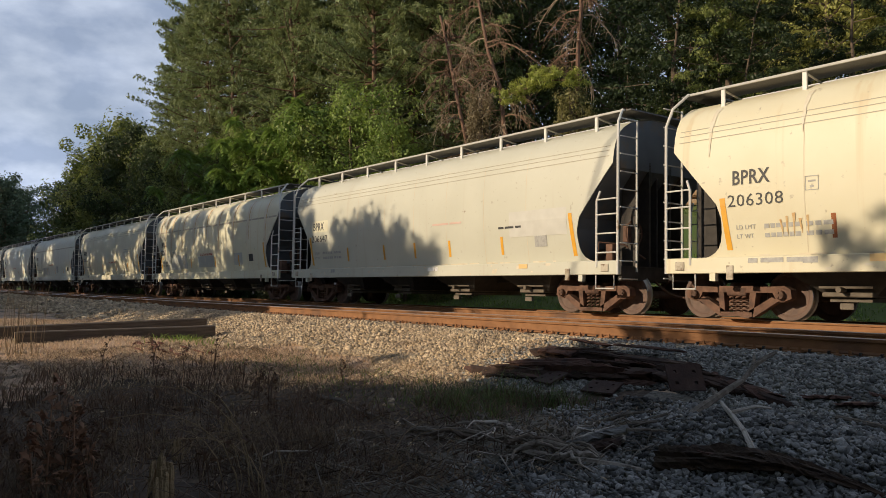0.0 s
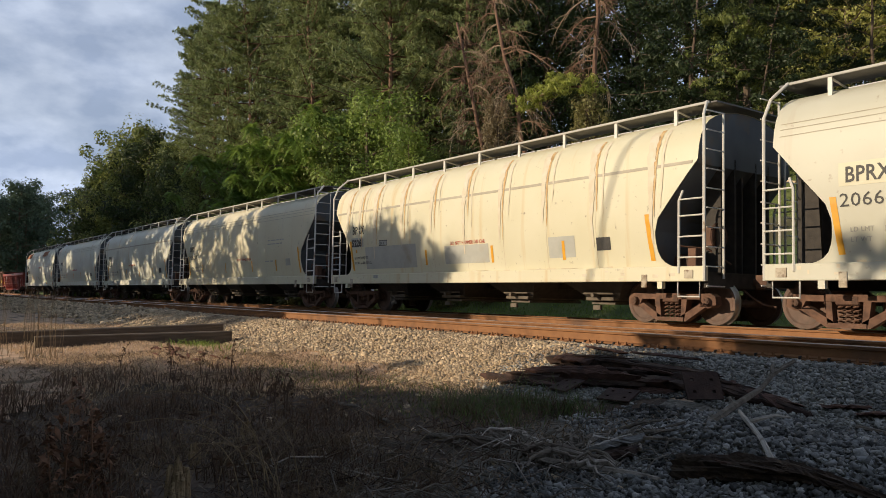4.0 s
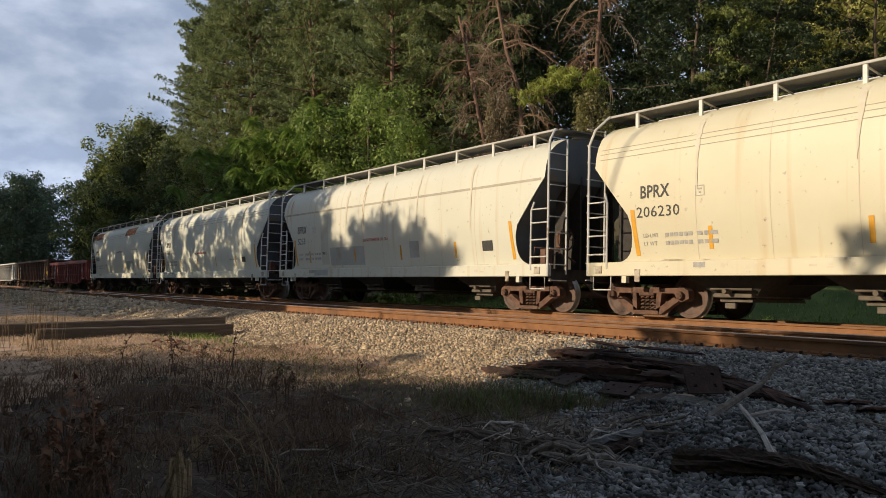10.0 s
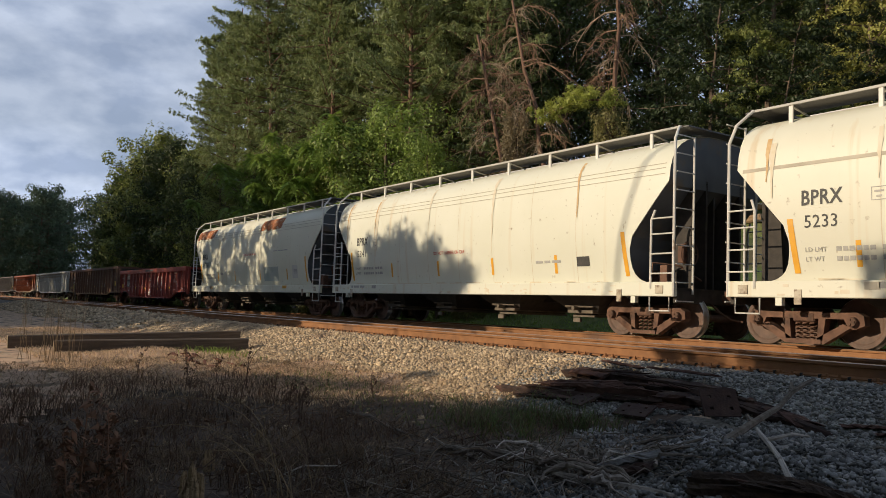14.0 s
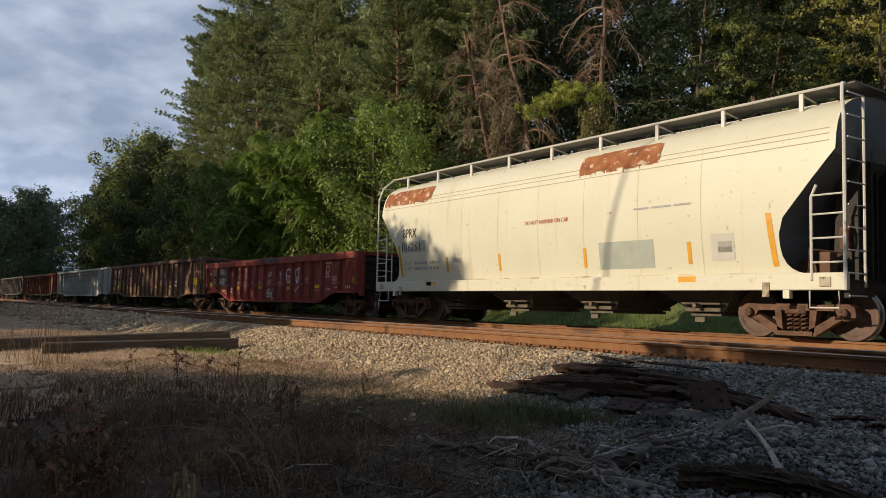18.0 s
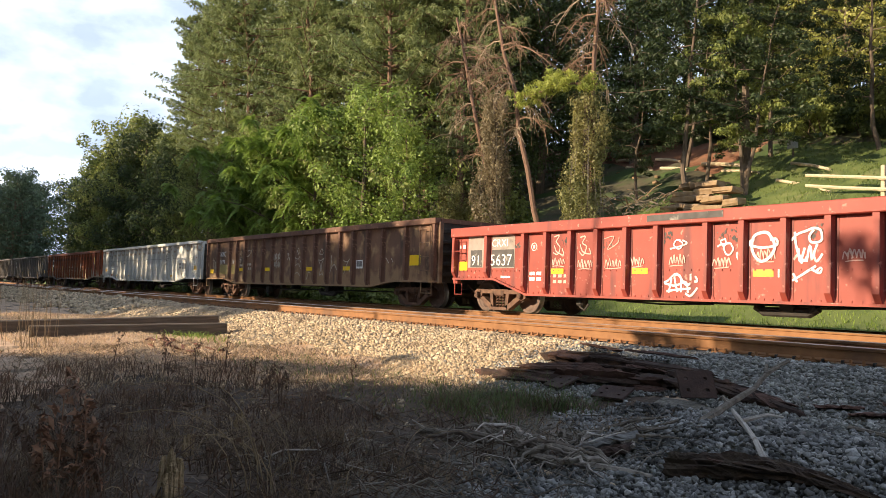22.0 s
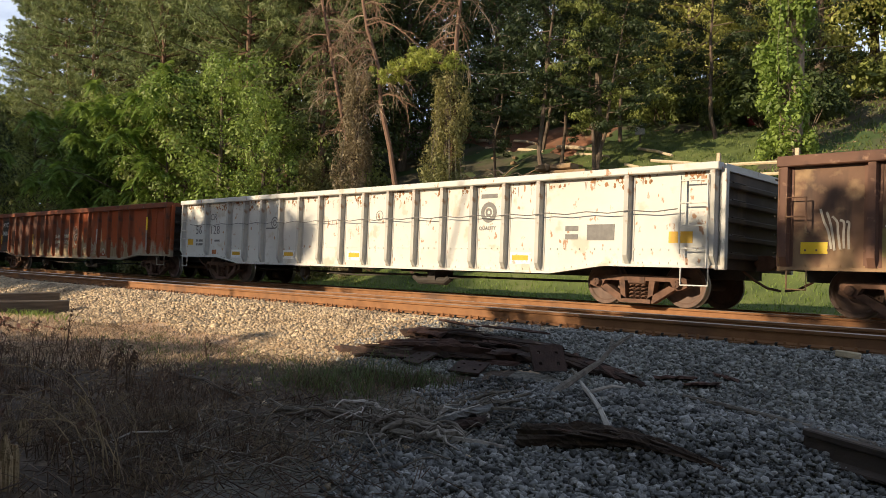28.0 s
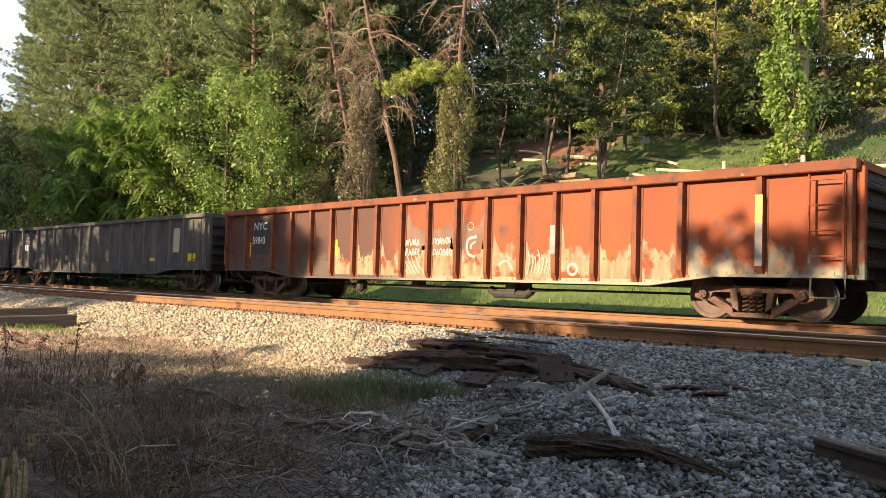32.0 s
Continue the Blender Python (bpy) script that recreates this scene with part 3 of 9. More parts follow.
def hopper_meshes():
    out = {}
    ends = [6.12, 6.14, 6.16, 6.18, 6.2, 6.24, 6.28, 6.5, 6.75, 7.0, 7.22]
    xs = [-e for e in ends[::-1]] + list(np.linspace(-5.8, 5.8, 29)) + ends
    rows = []
    for x in xs:
        lo = hopper_low(abs(x))
        ring = []
        for s in (-1, 1):
            pr = BODY if s < 0 else BODY[::-1]
            for y, z in pr:
                if s > 0 and y == 0.0:
                    continue
                ring.append((x, s * (y if z >= lo else side_y(lo)), max(z, lo)))
        rows.append(ring)
    n = len(rows[0])
    sh = Shape()
    v = [p for r in rows for p in r]
    f = [(i * n + k, i * n + k + 1, (i + 1) * n + k + 1, (i + 1) * n + k) for i in range(len(rows) - 1) for k in range(n - 1)]
    sh.add(v, f)
    me = bpy.data.meshes.new("body")
    me.from_pydata(sh.v, [], sh.f)
    bm = bmesh.new()
    bm.from_mesh(me)
    bmesh.ops.remove_doubles(bm, verts=bm.verts[:], dist=0.0008)
    bmesh.ops.recalc_face_normals(bm, faces=bm.faces[:])
    for fc in bm.faces:
        fc.smooth = True
    bm.to_mesh(me)
    bm.free()
    out["body"] = me
    # end sheets and slope sheets
    for s, nm in ((1, "end_sheet"),):
        e = Shape()
        top = [(y - 0.005, z - 0.005) for y, z in BODY if z >= 3.2]
        poly = [(-y, z) for y, z in top] + [(y, z) for y, z in top[::-1]][1:]
        poly = [(-1.57, 3.1)] + poly + [(1.57, 3.1)]
        e.add([(7.2, y, z) for y, z in poly], [tuple(range(len(poly)))])
        edge = [(7.2, 3.14), (6.28, 2.08), (6.2, 1.85), (6.16, 1.42), (6.12, 1.0)]
        for a, b in zip(edge[:-1], edge[1:]):
            ya, yb = side_y(max(a[1], 1.1)) - 0.01, side_y(max(b[1], 1.1)) - 0.01
            e.add([(a[0], -ya, a[1]), (a[0], ya, a[1]), (b[0], yb, b[1]), (b[0], -yb, b[1])], [(0, 1, 2, 3)])
        out["end_rib"] = Shape().prism([(7.2, 1.02), (7.2, 3.3), (6.85, 2.95), (6.75, 1.02)], -0.03, 0.03).mesh("end_rib")
        out["end"] = e.mesh("end_sheet")
    # rounded lower corner of the side sheet, added blind plate and pads at one corner
    curve = [(6.10, 1.13), (6.10, 1.86), (6.19, 1.80), (6.20, 1.60), (6.23, 1.44), (6.29, 1.31), (6.38, 1.22), (6.50, 1.16), (6.62, 1.13)]
    n = len(curve)
    gus = Shape()
    gus.add([(x, -side_y(z) - 0.002 + d, z) for d in (0.0, 0.012) for x, z in curve], [tuple(range(n)), tuple(range(n, 2 * n))] + [(q, (q + 1) % n, n + (q + 1) % n, n + q) for q in range(n)])
    out["gusset"] = gus.mesh("corner_gusset")
    # added dark plate that blocks the view through the end bay
    out["bay_blind"] = Shape().prism([(6.16, 1.02), (7.12, 1.02), (7.12, 3.0), (6.30, 2.05)], -0.02, 0.02).mesh("centre_web")
    out["pad"] = Shape().box(5.91, 6.05, -1.637, -1.613, 0.72, 0.98, b=0.006).mesh("jacking_pad")
    out["towing"] = Shape().box(6.95, 7.15, -1.638, -1.618, 0.90, 1.06, b=0.005).mesh("roping_plate")
    for k in ("gusset", "pad", "towing"):
        me = out[k + "_m"] = out[k].copy()
        me.transform(Matrix.Diagonal((-1, 1, 1, 1)))
        me.flip_normals()
    sill = Shape()
    for s in (-1, 1):
        sill.box(-7.4, 7.4, min(s * 1.62, s * 1.5), max(s * 1.62, s * 1.5), 0.84, 1.13, b=0.012)
        for k in (-1, 1):
            sill.box(k * 6.35 - 0.06, k * 6.35 + 0.06, s * 1.56 - 0.05, s * 1.56 + 0.05, 0.70, 0.9)
    out["sill"] = sill.mesh("side_sill")
    und = Shape()
    und.box(-7.2, 7.2, -0.3, 0.3, 0.7, 1.0)
    for k in (-1, 1):
        und.box(min(k * 5.65, k * 7.4), max(k * 5.65, k * 7.4), -1.5, 1.5, 0.96, 1.02)
        und.box(min(k * 7.3, k * 7.4), max(k * 7.3, k * 7.4), -1.5, 1.5, 0.72, 1.0)
    out["under"] = und.mesh("underframe")
    bay = Shape()
    bay.add([(-1.15, -1.45, 1.05), (1.15, -1.45, 1.05), (1.15, 1.45, 1.05), (-1.15, 1.45, 1.05), (-0.3, -0.75, 0.38), (0.3, -0.75, 0.38), (0.3, 0.75, 0.38), (-0.3, 0.75, 0.38)],
            [(0, 1, 5, 4), (1, 2, 6, 5), (2, 3, 7, 6), (3, 0, 4, 7), (4, 5, 6, 7)])
    out["bay"] = bay.mesh("hopper_bay")
    gate = Shape()
    gate.box(-0.42, 0.42, -1.02, 1.02, 0.44, 0.52, b=0.015)
    gate.box(-0.34, 0.36, -0.9, 0.9, 0.36, 0.42)
    gate.tube([(-0.45, -1.05, 0.6), (0.45, -1.05, 0.6)], 0.022)
    gate.tube([(-0.05, -1.0, 0.56), (-0.05, -1.2, 0.56)], 0.05, 8)
    gate.box(-0.02, 0.2, -1.2, -1.14, 0.24, 0.34)
    out["gate"] = gate.mesh("outlet_gate")
    # corner ladder: side and end
    lad = Shape()
    lad.tube([(7.38, -1.6, 0.84), (7.38, -1.6, 3.7), (7.3, -1.5, 4.05), (7.15, -1.2, 4.36)], 0.03, 6)
    lad.tube([(6.82, -1.62, 1.0), (6.82, -1.62, 2.4), (6.9, -1.6, 2.6)], 0.026, 6)
    for z in (1.3, 1.7, 2.1, 2.42):
        lad.tube([(6.82, -1.63, z), (7.38, -1.62, z)], 0.016, 5)
    for z in (0.55, ):
        lad.tube([(6.75, -1.56, 0.86), (6.75, -1.56, z), (7.25, -1.56, z), (7.25, -1.56, 0.86)], 0.017, 5)
    lad.tube([(7.42, -1.05, 0.9), (7.42, -1.05, 4.1)], 0.024, 6)
    for k in range(10):
        z = 0.75 + 0.37 * k
        lad.tube([(7.44, -1.6, z), (7.44, -1.05, z)], 0.014, 5)
    out["ladder"] = lad.mesh("ladder")
    wk = Shape()
    for s in (-1, 1):
        wk.box(-7.15, 7.15, min(s * 0.5, s * 1.16), max(s * 0.5, s * 1.16), 4.33, 4.36)
    for k in (-1, 1):
        wk.box(k * 7.1 - 0.25, k * 7.1 + 0.25, -1.16, 1.16, 4.33, 4.36)
    out["walk"] = wk.mesh("roof_walkway")
    fr = Shape()
    for s in (-1, 1):
        fr.box(-7.2, 7.2, s * 1.19 - 0.02, s * 1.19 + 0.02, 4.325, 4.368)
    out["walk_edge"] = fr.mesh("walkway_edge")
    st = Shape()
    st.box(-0.038, 0.038, -1.19, -1.15, 4.0, 4.33)
    st.tube([(0, -1.17, 4.31), (0, -0.6, 4.22)], 0.02, 5)
    out["bracket"] = st.mesh("walkway_bracket")
    hat = Shape().box(-6.6, 6.6, -0.3, 0.3, 4.24, 4.33, b=0.03)
    out["hatch"] = hat.mesh("roof_hatch")
    br = Shape()
    br.lathe([(0.26, -0.02), (0.28, 0.0), (0.26, 0.02), (0.24, 0.0), (0.26, -0.02)], n=20, m=Matrix.Translation((7.1, -0.75, 1.75)) @ pose(0, 0, 0, 0, 0, 90))
    for k in range(5):
        a = 2 * math.pi * k / 5
        br.tube([(7.1, -0.75, 1.75), (7.1, -0.75 + 0.25 * math.cos(a), 1.75 + 0.25 * math.sin(a))], 0.012, 4)
    br.box(6.9, 7.08, -0.9, -0.6, 1.55, 1.95, b=0.02)
    br.tube([(7.0, -0.75, 1.0), (7.0, -0.75, 1.6)], 0.03)
    br.tube([(6.3, -0.9, 1.22), (6.3, 0.1, 1.22)], 0.2, 12)
    br.box(6.75, 6.95, -1.25, -1.05, 1.02, 1.5)
    br.tube([(6.6, -1.35, 1.05), (6.6, -1.3, 1.55), (6.95, -0.9, 1.5), (7.2, -0.5, 1.2)], 0.02, 5)
    out["brake"] = br.mesh("brake_gear")
    return out


HOP = hopper_meshes()
HOP_PAINT = {}


def hopper_paint(key, c1, c2, stain, at=(0.56, 0.74), grime=(0.36, 0.30, 0.22)):
    m = material("hopper_paint_" + key, c1, c2, 0.7, 0.48, bump=0.06, bump_scale=3.0, stretch=(1, 1, 1), c3=stain, c3_scale=1.5, c3_at=at,
                 c3_stretch=(2.4, 1, 0.10), c4=grime, c4_scale=9.0, c4_at=(0.66, 0.8))
    return m


def seam(car, z, mat, x0=-7.1, x1=7.1, h=0.02, y=1.604):
    sh = Shape()
    for s in (-1, 1):
        sh.box(x0, x1, s * y - 0.006, s * y + 0.006, z - h / 2, z + h / 2)
    part("seam", sh, mat, car)


def on_side(x0, x1, z0, z1, lift, shape=None, lean=0.0):
    """A thin skin that follows the curve of a hopper's side."""
    sh = shape or Shape()
    n = max(1, int((z1 - z0) / 0.15) + 1)
    zs = [z0 + (z1 - z0) * k / n for k in range(n + 1)]
    for a, b in zip(zs[:-1], zs[1:]):
        ya, yb = -side_y(a) - lift, -side_y(b) - lift
        ua, ub = lean * (a - z0), lean * (b - z0)
        sh.add([(x0 + ua, ya, a), (x1 + ua, ya, a), (x1 + ub, yb, b), (x0 + ub, yb, b)], [(0, 1, 2, 3)])
    return sh


def plate(car, name, x0, x1, z0, z1, mat, lift=0.006, label=""):
    if z1 < 1.14:
        part(name, Shape().box(x0, x1, -1.626, -1.622, z0, z1), mat, car, label)
    else:
        part(name, on_side(x0, x1, z0, z1, lift), mat, car, label)


def outline(car, x0, x1, z0, z1, mat="grey_paint", w=0.012):
    """A thin painted frame round a stencil too small to read."""
    sh = Shape()
    for a, b, c, d in ((x0, x1, z0, z0 + w), (x0, x1, z1 - w, z1), (x0, x0 + w, z0, z1), (x1 - w, x1, z0, z1), (x0 + 0.05, x1 - 0.05, (z0 + z1) / 2 + 0.02, (z0 + z1) / 2 + 0.05), (x0 + 0.08, x1 - 0.08, z0 + 0.05, z0 + 0.08)):
        on_side(a, b, c, d, 0.007, sh)
    part("stencil_box", sh, mat, car)


def bars(car, x, z, widths, h, mat, y=None, gap=0.06):
    """Writing too faint to read, as a row of plain bars."""
    sh = Shape()
    for w in widths:
        if y is None and z > 1.12:
            on_side(x, x + w, z, z + h, 0.007, sh)
        else:
            yy = -1.624 if y is None else y
            sh.box(x, x + w, yy - 0.0015, yy + 0.0015, z, z + h)
        x += w + gap
    tagged(part("faint_writing", sh, mat, car), kind="stuff")


def side_letters(car, body, size, mat, x, z, wide=1.0, bold=0.0):
    h = size * 0.7
    phi = math.degrees(math.atan2(side_y(z + h) - side_y(z), h))
    ob = lettering(body, size, mat, car, x, z, 0, wide=wide, bold=bold)
    ob.matrix_basis = pose(x, -side_y(z) - 0.008, z, 90 + phi, 0, 0) @ Matrix.Diagonal((wide, 1, 1, 1))
    return tagged(ob, kind="stuff")


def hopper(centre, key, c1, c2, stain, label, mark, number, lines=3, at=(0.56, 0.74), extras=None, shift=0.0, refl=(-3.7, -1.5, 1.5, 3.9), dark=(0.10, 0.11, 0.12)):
    car = thing("hopper_car", label, "hopper car", pose(centre, TRAIN_C, 0), group="freight train")
    pm = hopper_paint(key, c1, c2, stain, at)
    # end sheets turn from the sun; their shade is painted in dark grey
    em = material("hopper_end_shade_" + key, dark, tuple(1.4 * d for d in dark), 1.5, 0.7, c3=(0.16, 0.13, 0.10), c3_scale=2.0)
    body = part("body", HOP["body"].copy(), pm, car, smooth=True)
    for s in (1, -1):
        e = part("end_sheet", HOP["end"].copy(), em, car, "sloping end sheet with its shade painted dark grey")
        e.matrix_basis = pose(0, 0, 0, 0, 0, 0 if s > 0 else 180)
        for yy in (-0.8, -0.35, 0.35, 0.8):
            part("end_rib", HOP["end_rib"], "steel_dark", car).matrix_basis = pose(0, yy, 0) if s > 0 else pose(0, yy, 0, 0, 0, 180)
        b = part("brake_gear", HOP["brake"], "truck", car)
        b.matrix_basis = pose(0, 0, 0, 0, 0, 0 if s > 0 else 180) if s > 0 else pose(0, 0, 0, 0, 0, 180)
        part("centre_web", HOP["bay_blind"], "steel_dark", car).matrix_basis = pose(0, 0, 0, 0, 0, 0 if s > 0 else 180)
    part("side_sill", HOP["sill"].copy(), pm, car)
    for turn in (0, 180):
        for flip in ("", "_m"):
            part("corner_gusset", HOP["gusset" + flip].copy(), pm, car).matrix_basis = pose(0, 0, 0, 0, 0, turn)
            part("jacking_pad", HOP["pad" + flip], "sill_grime", car).matrix_basis = pose(0, 0, 0, 0, 0, turn)
            part("roping_plate", HOP["towing" + flip], "sill_grime", car).matrix_basis = pose(0, 0, 0, 0, 0, turn)
    grime = random.Random(len(key) * 17 + int(-centre))
    runs = Shape()
    for _ in range(34):
        x = grime.uniform(-6.0, 5.7)
        on_side(x, x + grime.uniform(0.08, 0.5), 1.132, 1.145 + grime.uniform(0.0, 0.035), 0.004, runs)
    for _ in range(26):
        x = grime.uniform(-7.2, 7.1)
        w = grime.uniform(0.02, 0.16)
        z = grime.uniform(0.86, 1.06)
        runs.box(x, x + w, -1.6225, -1.6205, z, z + grime.uniform(0.02, 0.07))
    tagged(part("sill_stain", runs, "rust_faint", car, "rusty stains along the lower edge"), kind="stuff")
    part("underframe", HOP["under"], "steel_dark", car)
    for x in (-4.2, -1.4, 1.4, 4.2):
        by = part("hopper_bay", HOP["bay"], "steel_dark", car)
        by.location = (x, 0, 0)
        g = part("outlet_gate", HOP["gate"], "gate_tan", car)
        g.location = (x, 0, 0)
    for r, mirror in ((0, 1), (0, -1), (180, 1), (180, -1)):
        me = HOP["ladder"]
        if mirror < 0:
            me = HOP.get("ladder_m")
            if me is None:
                me = HOP["ladder"].copy()
                me.transform(Matrix.Diagonal((-1, 1, 1, 1)))
                me.flip_normals()
                HOP["ladder_m"] = me
        l = part("ladder", me, "galv", car)
        l.matrix_basis = pose(0, 0, 0, 0, 0, r)
    part("roof_walkway", HOP["walk"], "grate", car)
    part("walkway_edge", HOP["walk_edge"], "galv_dull", car)
    for i in range(9):
        for r in (0, 180):
            k = part("walkway_bracket", HOP["bracket"], "galv", car)
            k.matrix_basis = pose(-6.4 + 1.6 * i, 0, 0, 0, 0, r)
    part("roof_hatch", HOP["hatch"], "galv", car)
    add_bogie(car, -6.2)
    add_bogie(car, 6.2)
    add_couplers(car, 7.4)
    if lines == 3:
        for z in (3.34, 3.46, 3.56):
            seam(car, z, "seam_shade", h=0.012, y=side_y(z) + 0.003)
    else:
        seam(car, 3.14, "seam_shade", h=0.06, y=side_y(3.14) + 0.003)
    for x in (-4.6, -3.05, -1.5, 0, 1.5, 3.05, 4.6):
        part("weld_seam", on_side(x - 0.007, x + 0.007, 1.13, 3.9, 0.003), "seam_pale", car)
    for s in (-1, 1):
        a = s * 6.06 + (0.04 if s > 0 else 0.0)
        part("end_stripe", on_side(a - 0.055, a + 0.055, 1.26, 2.20, 0.006, lean=-0.10), "orange", car)
    for x in refl:
        plate(car, "reflector", x - 0.045, x + 0.045, 1.35, 1.78, "orange")
    if mark:
        side_letters(car, mark, 0.36, "black_paint", -5.95 + shift, 2.42, 0.82, bold=0.006)
    if number:
        side_letters(car, number, 0.31, "black_paint", (-6.05 if len(number) > 4 else -5.9) + shift, 2.03, 1.12 if len(number) > 4 else 0.95)
    if key == "stain":
        side_letters(car, "LD LMT 214700 LBS", 0.12, "grey_dark", -5.95, 1.62, 0.78)
        side_letters(car, "LT WT   71300 LBS ACR", 0.12, "grey_dark", -5.95, 1.46, 0.78)
    else:
        for z, word in ((1.62, "LD LMT"), (1.46, "LT WT")):
            side_letters(car, word, 0.115, "grey_paint", -5.9, z, 0.95)
            bars(car, -5.35, z, [0.09, 0.08, 0.09, 0.09, 0.08, 0.09], 0.075, "grey_paint", gap=0.025)
            bars(car, -4.6, z, [0.12, 0.1, 0.16], 0.075, "grey_paint", gap=0.04)
    plate(car, "stencil_frame", -4.62, -4.36, 1.0, 1.10, "grey_paint")
    if extras:
        extras(car)
    CARS.append((car, centre))
    return car


def no_hammer(car, x, z):
    side_letters(car, "DO NOT HAMMER ON CAR", 0.14, "red_paint", x, z, 0.82)


def rust_streak(car, x, z0, z1, w, seed, mat="rust_run"):
    """A thin wandering rust run that narrows downwards on a hopper's side."""
    rnd = random.Random(seed)
    n = max(4, int((z1 - z0) / 0.1))
    vs, u = [], x
    for k in range(n + 1):
        z = z1 + (z0 - z1) * k / n
        u += rnd.uniform(-0.012, 0.012)
        h = w * (1 - 0.85 * k / n) * rnd.uniform(0.6, 1.2) / 2
        vs += [(u - h, -side_y(z) - 0.011, z), (u + h, -side_y(z) - 0.011, z)]
    sh = Shape()
    sh.add(vs, [(2 * k, 2 * k + 2, 2 * k + 3, 2 * k + 1) for k in range(n)])
    part("rust_streak", sh, mat, car)


def extras_a(car):
    for k, x in enumerate((-6.4, -4.6, -3.05, -1.5, 1.5, 4.6)):
        rust_streak(car, x, 3.0 + 0.2 * (k % 3), 3.95, 0.12, 540 + k, "rust_faint")
    for k in range(5):
        rust_streak(car, -5.05 + 0.12 * k, 1.5, 1.75 + 0.05 * (k % 3), 0.06, 560 + k)
    outline(car, -4.58, -4.35, 2.2, 2.44)
    plate(car, "brown_mark", -4.17, -4.09, 1.4, 1.8, "rust_patch")
    bars(car, -5.62, 1.02, [0.18, 0.42, 0.3], 0.08, "grey_paint")
    plate(car, "placard", -3.54, -3.2, 1.0, 1.12, "orange_pale")


def extras_647(car):
    plate(car, "stencil_panel", 4.0, 5.9, 1.75, 2.35, "grey_pale")
    plate(car, "stencil_board", 4.85, 5.25, 1.5, 1.8, "grey_paint")
    plate(car, "warning_patch", -6.05, -4.95, 2.36, 2.74, "yellow_faint", lift=0.004)
    bars(car, 3.6, 1.97, [0.2, 0.3, 0.2], 0.05, "black_paint")
    plate(car, "placard", 4.4, 4.7, 1.0, 1.1, "orange_pale")
    plate(car, "placard", 0.75, 1.2, 0.98, 1.08, "white_paint")
    bars(car, 0.9, 2.2, [0.7, 0.5], 0.05, "red_faint")


def extras_stain(car):
    no_hammer(car, -0.72, 1.86)
    plate(car, "grey_panel", -1.0, 0.9, 1.36, 1.84, "patch", lift=0.004)
    plate(car, "grey_panel", 3.1, 3.95, 1.4, 1.88, "patch", lift=0.004)
    plate(car, "stencil_board", 4.6, 5.0, 1.52, 1.8, "black_paint")
    plate(car, "number_panel", -6.12, -5.35, 2.0, 2.3, "patch", lift=0.004)
    side_letters(car, "5226", 0.3, "black_paint", -6.08, 2.03, 0.98, bold=0.012)
    for k, x in enumerate((-4.6, -3.05, -1.5, 0, 1.5, 3.05, 4.6, -6.3, -5.5, 6.2)):
        rust_streak(car, x + 0.03, 1.9 + 0.23 * (k % 4), 3.92, 0.10, 400 + k)
        rust_streak(car, x - 0.1, 1.6 + 0.31 * (k % 3), 3.9, 0.26, 430 + k, "rust_faint")
        rust_streak(car, x + 0.22, 2.3 + 0.2 * (k % 3), 3.9, 0.10, 460 + k, "rust_faint")
    plate(car, "grey_panel", -5.25, -2.4, 1.3, 1.98, "patch", lift=0.004)
    plate(car, "stencil_box", -4.4, -3.93, 1.99, 2.16, "black_paint", lift=0.007)
    plate(car, "stencil_box", -4.38, -3.95, 2.01, 2.14, "patch", lift=0.009)
    side_letters(car, "286 K", 0.12, "black_paint", -4.35, 2.03, 0.9)
    plate(car, "yellow_mark", -5.86, -5.76, 1.82, 1.92, "orange")


def extras_230(car):
    for k, x in enumerate((-4.6, -1.5, 1.5, 4.6, 6.3)):
        rust_streak(car, x, 2.5 + 0.2 * (k % 3), 3.9, 0.14, 520 + k, "rust_faint")
    no_hammer(car, 0.1, 1.82)
    bars(car, 3.3, 2.52, [0.25, 0.4, 0.3, 0.35], 0.04, "grey_paint")
    bars(car, 3.3, 2.38, [0.3, 0.35, 0.3, 0.2], 0.04, "grey_paint")
    plate(car, "stencil_board", 4.9, 5.3, 1.54, 1.8, "patch")
    outline(car, -4.6, -4.4, 2.36, 2.56)
    bars(car, 3.0, 1.72, [0.4, 0.3], 0.04, "grey_paint")


